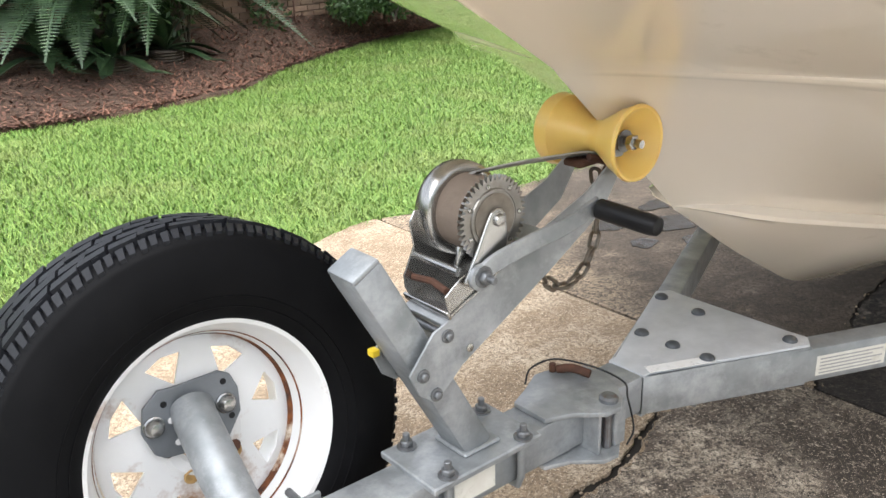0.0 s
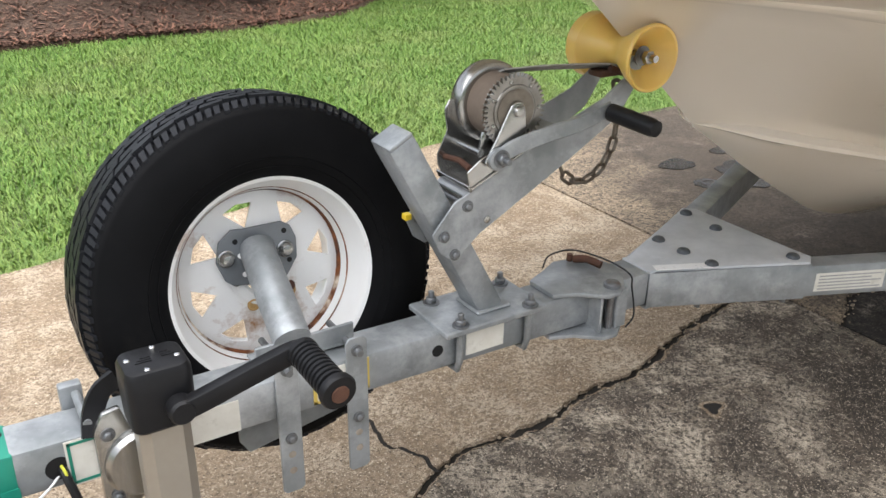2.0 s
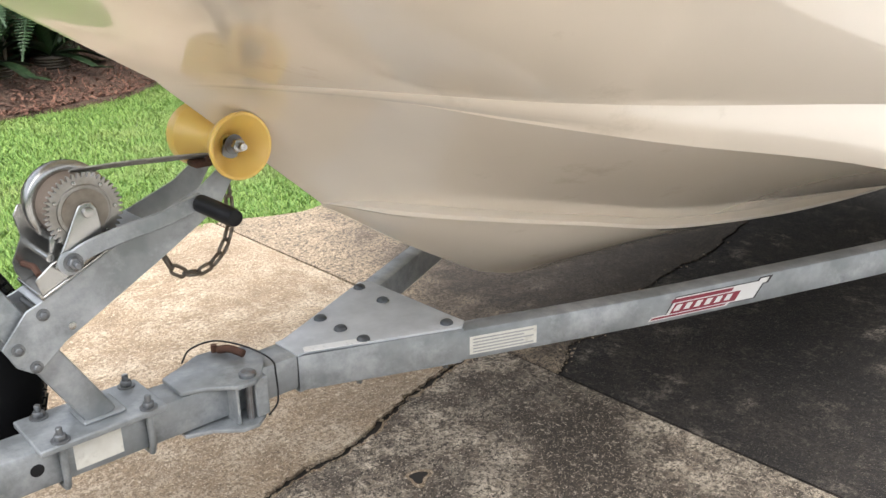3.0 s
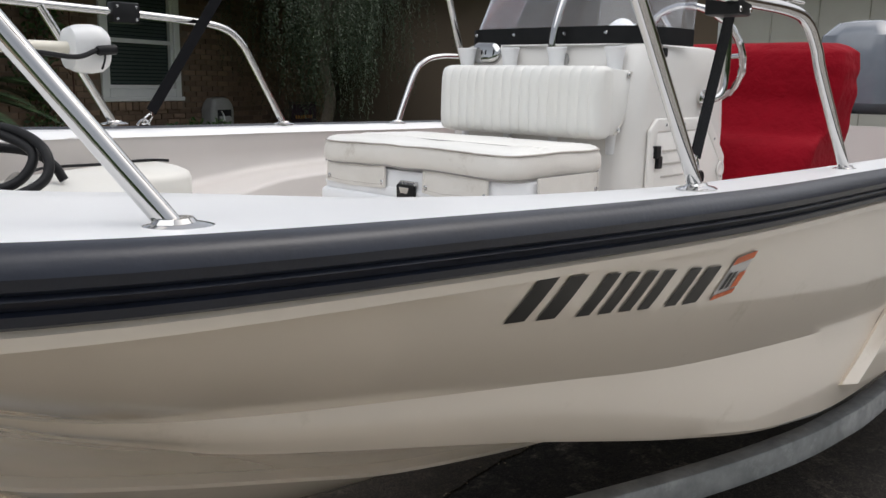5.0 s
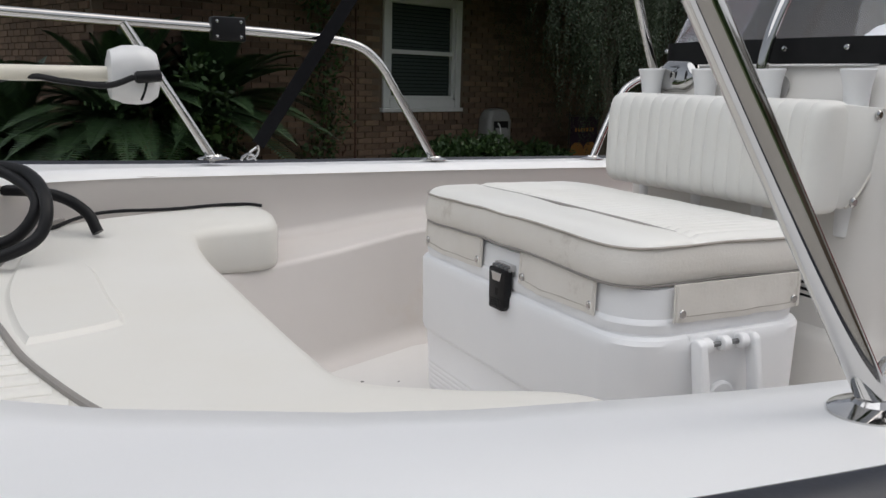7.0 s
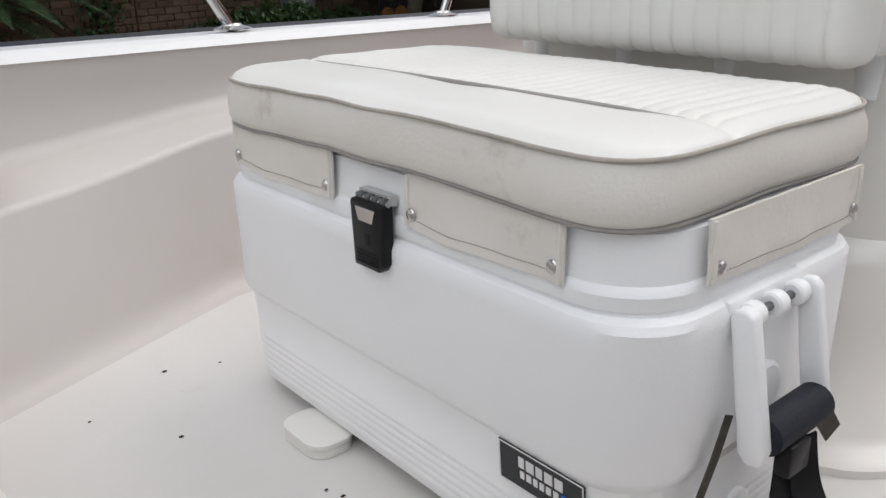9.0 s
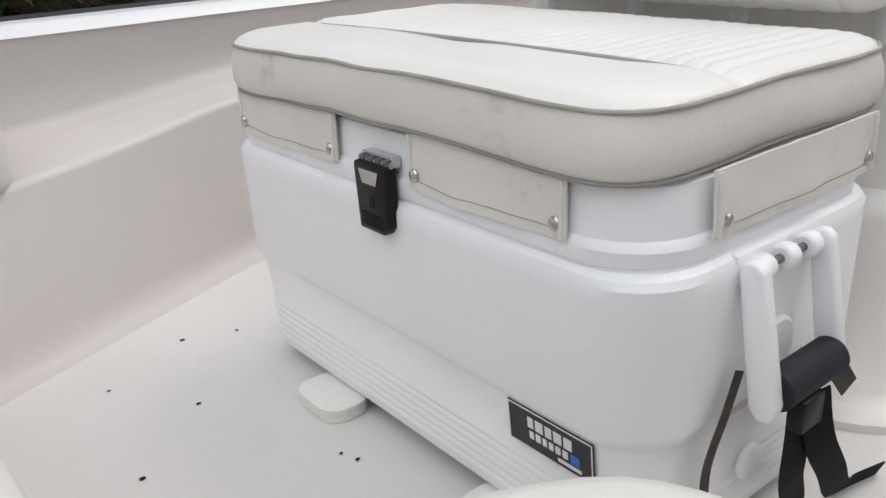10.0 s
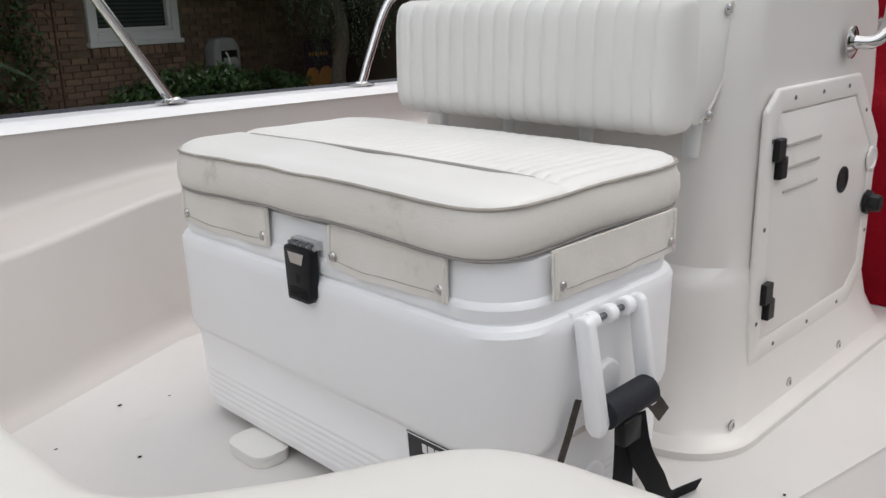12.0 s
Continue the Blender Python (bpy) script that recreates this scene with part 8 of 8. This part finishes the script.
for x in (-0.642, -0.528):
    zt = top_of(x)
    part("clamp_strap", bevelled(prism([(-0.018, 0.03), (-0.012, 0.038), (0.012, 0.038), (0.018, 0.03), (0.018, -0.20), (0.012, -0.206), (-0.012, -0.206), (-0.018, -0.20)], 0.004, Matrix(((1, 0, 0, x), (0, 0, -1, -0.0405), (0, 1, 0, zt), (0, 0, 0, 1))), 0), 0.0008, 1), GALV, CARRY)
    part("through_bolt", tube([(x, -0.058, zt + 0.016), (x, 0.055, zt + 0.016)], 0.0055, 10), BOLT, CARRY)
    put_bolt(CAP, (x, -0.0447, zt + 0.016), (0, -1, 0), CARRY)
    put_bolt(CAP, (x, -0.0447, zt - 0.105), (0, -1, 0), CARRY)
    for dz in (0.135, 0.165):
        part("strap_hole", lathe([(0.006, 0), (0.006, 0.0006)], along((x, -0.0447, zt - dz), (x, -1, zt - dz)), 14), CONCRETE, CARRY, "hole through the strap")
part("lower_bracket", bevelled(prism([(-0.70, 0.36), (-0.685, 0.335), (-0.51, 0.365), (-0.48, 0.39), (-0.48, 0.415), (-0.70, 0.415)], 0.005, Matrix(((1, 0, 0, 0), (0, 0, -1, 0.030), (0, 1, 0, 0), (0, 0, 0, 1))), 0), 0.001, 1), GALV, CARRY)

# ---- tongue jack and fittings ahead of the spare wheel ----
JACK = thing("tongue_jack", (-0.838, -0.115, 0.0), "swivel trailer jack with black cap and crank", "trailer jack")
ALU = material("brushed_aluminium_tube", (0.42, 0.39, 0.34), 0.42, metal=0.7, second=(0.38, 0.35, 0.30), scale=30, rough_var=0.1)
JX, JY = -0.838, -0.117
part("tube", loft([[Vector((JX + a * 0.032, JY + b * 0.027, z)) for a, b in ((-1, -0.55), (-0.6, -1), (0.6, -1), (1, -0.55), (1, 0.55), (0.6, 1), (-0.6, 1), (-1, 0.55))] for z in (0.06, 0.565)]), ALU, JACK, "bare aluminium jack tube")
part("foot", lathe([(0.07, 0.002), (0.075, 0.008), (0.03, 0.02), (0.022, 0.07)], Matrix.Translation((JX, JY, 0)), 24), GALV, JACK)
CAPJ = part("cap", stacked(JX, JY, [(0.036, 0.031, 0.012, 0.548), (0.039, 0.034, 0.014, 0.552), (0.0405, 0.0355, 0.016, 0.60), (0.040, 0.035, 0.016, 0.625), (0.037, 0.032, 0.015, 0.632), (0.033, 0.028, 0.013, 0.634)]), PLASTIC, JACK, "black plastic jack cap")
for dx, dy in ((-0.029, 0.006), (-0.012, -0.025), (0.028, -0.008), (0.006, 0.024)):
    part("cap_screw", lathe([(0.004, 0), (0.003, 0.0015), (0.001, 0.0018)], Matrix.Translation((JX + dx, JY + dy, 0.634)), 10), CHROME, CAPJ)
for i in range(3):
    part("cap_ridge", box(JX - 0.022 + 0.004 * i, JX - 0.002, JY - 0.008 + 0.005 * i, JY - 0.006 + 0.005 * i, 0.6335, 0.6352), PLASTIC, CAPJ)
    part("cap_ridge", box(JX + 0.010, JX + 0.026 - 0.003 * i, JY - 0.004 + 0.005 * i, JY - 0.002 + 0.005 * i, 0.6335, 0.6352), PLASTIC, CAPJ)
CRANK = part("crank_arm", joined(bevelled(swept(smooth_path([(-0.825, -0.165, 0.580), (-0.800, -0.166, 0.585), (-0.74, -0.168, 0.602), (-0.685, -0.170, 0.617), (-0.668, -0.172, 0.619)], 5), [(-0.009, -0.013), (0.009, -0.013), (0.009, 0.013), (-0.009, 0.013)]), 0.004, 2), lathe([(0.014, 0), (0.017, 0.003), (0.017, 0.022), (0.014, 0.026)], along((-0.822, -0.150, 0.580), (-0.822, -1, 0.580)), 24)), PLASTIC, JACK, "black plastic crank arm")
gp = [(0.014, 0.0), (0.021, 0.004), (0.021, 0.012)]
for i in range(9):
    z = 0.014 + i * 0.008
    gp += [(0.0165, z), (0.0202, z + 0.0012), (0.0202, z + 0.0052), (0.0165, z + 0.0065)]
gp += [(0.018, 0.088), (0.0235, 0.091), (0.0245, 0.098), (0.0225, 0.102), (0.012, 0.1025)]
part("grip", lathe(gp, along((-0.668, -0.170, 0.619), (-0.660, -0.30, 0.606)), 28), PLASTIC, CRANK, "ribbed black crank grip")
part("red_cap", lathe([(0.012, 0), (0.011, 0.0012)], along((-0.6618, -0.2735, 0.6083), (-0.66, -0.5, 0.60)), 18), RUST, CRANK)
part("swivel_plate", bevelled(prism([(-0.912, 0.400), (-0.912, 0.505), (-0.898, 0.532), (-0.875, 0.535), (-0.865, 0.50), (-0.845, 0.52), (-0.845, 0.40), (-0.87, 0.375), (-0.905, 0.375)], 0.012, Matrix(((1, 0, 0, 0), (0, 0, -1, -0.040), (0, 1, 0, 0), (0, 0, 0, 1))), 0), 0.004, 2), ZINC, JACK, "stamped steel swivel mount")
part("swivel_disc", lathe([(0.052, 0), (0.052, 0.010), (0.046, 0.016), (0.040, 0.016)], along((-0.855, -0.050, 0.445), (-0.855, -1, 0.445)), 32), ZINC, JACK)
for x, z in ((-0.895, 0.500), (-0.895, 0.40)):
    put_bolt(CAP, (x, -0.0525, z), (0, -1, 0), JACK, ZINC)
part("clamp_back", joined(box(-0.935, -0.905, 0.042, 0.06, 0.39, 0.53, 0.003), tube([(-0.915, -0.04, 0.516), (-0.915, 0.055, 0.516)], 0.006, 10)), GALV, JACK)
part("release_lever", joined(ribbon([(-0.912, -0.045, 0.497), (-0.905, -0.03, 0.524), (-0.89, -0.015, 0.543), (-0.868, -0.003, 0.550)], 0.028, 0.007, 6, up=(0, 1, 0))), PLASTIC, JACK, "curved black rubber release lever")

# tongue clutter: labels, tape, wires, chain
GREEN_TAPE = material("green_tape", (0.01, 0.22, 0.15), 0.45, second=(0.008, 0.18, 0.12), scale=40)
TAPE = thing("green_tape", (-1.02, 0, 0.47), "bright green tape wrapped round the tongue", "tape")
zt = top_of(-1.02)
part("tape_band", bevelled(swept([(-1.032, 0, zt - 0.036), (-1.007, 0, zt - 0.0365)], [(-0.0395, -0.036), (0.0395, -0.036), (0.0395, 0.0365), (-0.0395, 0.0365)]), 0.004, 2), GREEN_TAPE, TAPE)
part("hanging_end", ribbon([(-1.02, -0.040, zt - 0.05), (-1.019, -0.042, zt - 0.10), (-1.012, -0.045, zt - 0.16)], 0.026, 0.001, 6, up=(0, 1, 0)), GREEN_TAPE, TAPE)


def sticker(name, x0, x1, z0, z1, mat, label, y=-0.0392):
    s = thing(name, ((x0 + x1) / 2, y, z0), label, "label")
    part("sheet", box(x0, x1, y, y + 0.0012, z0, z1), mat, s)
    return s


PAPER = material("aged_paper_label", (0.68, 0.66, 0.60), 0.6, second=(0.58, 0.55, 0.48), scale=40, stain=(0.45, 0.42, 0.36), stain_scale=25)
s = sticker("warning_label", -0.948, -0.900, 0.428, 0.498, PAPER, "white warning label with a green border")
for b in ((-0.945, -0.941, 0.431, 0.495), (-0.945, -0.902, 0.491, 0.495), (-0.945, -0.902, 0.431, 0.435)):
    part("border", box(b[0], b[1], -0.0402, -0.0393, b[2], b[3]), GREEN_TAPE, s)
sticker("paper_label", -0.322, -0.245, 0.432, 0.480, PAPER, "worn blank paper label on the tongue")
sticker("paper_label", -0.79, -0.715, 0.43, 0.482, PAPER, "faded blank paper label on the tongue")
y1 = material("yellow_label", (0.62, 0.45, 0.10), 0.55)
s = sticker("caution_label", -0.600, -0.505, 0.432, 0.488, PAPER, "white and yellow caution label with dark print")
for b in ((-0.600, -0.594, 0.432, 0.488), (-0.511, -0.505, 0.432, 0.488), (-0.600, -0.505, 0.432, 0.4365)):
    part("yellow_edge", box(b[0], b[1], -0.0402, -0.0393, b[2], b[3]), y1, s)
INKB = material("dark_blue_print", (0.03, 0.04, 0.09), 0.6)
for i in range(4):
    part("print_bar", box(-0.585 + 0.012 * (i % 2), -0.562, -0.0402, -0.0393, 0.446 + 0.009 * i, 0.450 + 0.009 * i), INKB, s)
WIRES = thing("wiring_loom", (-0.96, -0.04, 0.46), "trailer wires hanging from the tongue hole", "wiring")
part("black_wire", tube(smooth_path([(-0.955, -0.030, 0.462), (-0.952, -0.050, 0.452), (-0.945, -0.062, 0.42), (-0.938, -0.066, 0.36), (-0.93, -0.066, 0.30)], 8), 0.006, 8), PLASTIC, WIRES)
part("yellow_wire", tube(smooth_path([(-0.957, -0.030, 0.466), (-0.953, -0.048, 0.462), (-0.950, -0.054, 0.446), (-0.948, -0.058, 0.425)], 6), 0.0022, 6), material("yellow_wire", (0.5, 0.5, 0.04), 0.5), WIRES)
part("white_wire", tube(smooth_path([(-0.957, -0.036, 0.452), (-0.975, -0.045, 0.440), (-1.0, -0.048, 0.425), (-1.03, -0.05, 0.415)], 6), 0.0018, 6), WHITE_INK, WIRES)
part("black_hose", tube(smooth_path([(-1.10, -0.055, 0.40), (-1.06, -0.060, 0.425), (-1.02, -0.062, 0.440), (-0.99, -0.064, 0.425), (-0.965, -0.066, 0.39), (-0.955, -0.066, 0.33)], 8), 0.0095, 10), PLASTIC, WIRES, "thick black cable loop")
chain([(-1.108, -0.01, 0.522), (-1.085, -0.035, 0.520), (-1.070, -0.050, 0.49), (-1.068, -0.056, 0.44), (-1.06, -0.06, 0.40), (-1.07, -0.06, 0.35)], "galvanised trailer safety chain shackled to the tongue", GALV, 0.03)
put_bolt(NUT, (-1.115, -0.039, 0.455), (0, -1, 0), TRAILER)
part("chain_lug", lathe([(0.026, 0), (0.026, 0.004), (0.022, 0.006)], along((-1.115, -0.038, 0.455), (-1.115, -1, 0.455)), 20), ZINC, TRAILER)

# makers' marks on the port frame rail, as plain shapes
def on_rail(name, a, b, z0, z1, mat, parent, out=0.001, slant=0.0):
    """A flat sheet on the outer face of the port rail between lengths a and b along x."""
    def y_of(x):
        return float(np.interp(x, [0.13, 0.40, 0.8, 1.1, 1.5], [-0.018, -0.142, -0.318, -0.447, -0.612])) - 0.0265 - out
    def lift(x):
        return float(np.interp(x, [0.40, 0.8, 1.1, 1.5], [0.441, 0.446, 0.456, 0.470]))
    bm = bmesh.new()
    n, rows = 6, []
    for i in range(n + 1):
        t = i / n
        rows.append([bm.verts.new((x, y_of(x), lift(x) + z)) for x, z in ((a + (b - a) * t, z0), (a + (b - a) * t + slant, z1))])
    for r, q in zip(rows, rows[1:]):
        bm.faces.new((r[0], q[0], q[1], r[1]))
    bmesh.ops.recalc_face_normals(bm, faces=bm.faces)
    ob = part(name, bm, mat, parent)
    return ob


CAP_LABEL = thing("capacity_label", (0.49, -0.20, 0.44), "white capacity label with grey lines on the frame rail", "label")
on_rail("sheet", 0.418, 0.555, -0.022, 0.018, PAPER, CAP_LABEL)
GREYP = material("grey_print", (0.35, 0.35, 0.34), 0.6)
for i in range(5):
    on_rail("print_line", 0.424, 0.548 - 0.02 * (i % 2), -0.018 + i * 0.007, -0.015 + i * 0.007, GREYP, CAP_LABEL, 0.002)
LOGO = thing("maker_logo", (0.95, -0.41, 0.45), "red and white slanted maker decal on the frame rail", "decal")
DEC_W, DEC_R = material("white_decal", (0.72, 0.70, 0.68), 0.4), material("dark_red_decal", (0.23, 0.02, 0.04), 0.4)
DEC_K = material("black_decal_edge", (0.02, 0.015, 0.018), 0.4)
on_rail("edge", 0.838, 1.062, -0.020, 0.023, DEC_K, LOGO, 0.0008, 0.026)
on_rail("backing", 0.842, 1.058, -0.018, 0.021, DEC_W, LOGO, 0.0014, 0.024)
on_rail("tail", 0.800, 0.99, -0.024, -0.0145, DEC_W, LOGO, 0.0016, 0.010)
on_rail("tail_bar", 0.806, 0.985, -0.0215, -0.017, DEC_R, LOGO, 0.0022, 0.004)
on_rail("red_band", 0.852, 1.000, 0.010, 0.0185, DEC_R, LOGO, 0.0022, 0.005)
on_rail("lower_band", 0.850, 1.010, -0.0150, 0.0075, DEC_R, LOGO, 0.0022, 0.014)
for i in range(6):
    on_rail("block", 0.858 + i * 0.0245, 0.872 + i * 0.0245, -0.0095, 0.0045, DEC_W, LOGO, 0.003, 0.009)
on_rail("tip", 1.058, 1.092, 0.012, 0.030, DEC_K, LOGO, 0.0012, 0.012)
on_rail("tip_fill", 1.064, 1.086, 0.015, 0.027, DEC_W, LOGO, 0.002, 0.008)

# ---- bricks, last ----
bricks(HOUSE, WALL, -3.3, W_END, 0.0, 2.6, [(WIN_U0 - 0.02, WIN_U1 + 0.02, WIN_Z0 - 0.16, WIN_Z1 + 0.02)], 300, (-0.7, 2.2, 0.30, 1.9))
bricks(HOUSE, WALL @ Matrix.Translation((-3.412, 0, 0)) @ Matrix.Rotation(-math.pi / 2, 4, "Z"), -6.9, -0.1, 0.0, 2.6, [], 0, (0, 0, 0, 0))
bricks(GAR, Matrix(((0, -1, 0, 9.312), (1, 0, 0, 0), (0, 0, 1, 0), (0, 0, 0, 1))) @ Matrix.Rotation(math.pi, 4, "Z"), -8.6, -3.0, 0.0, 2.9, [], 0, (0, 0, 0, 0))
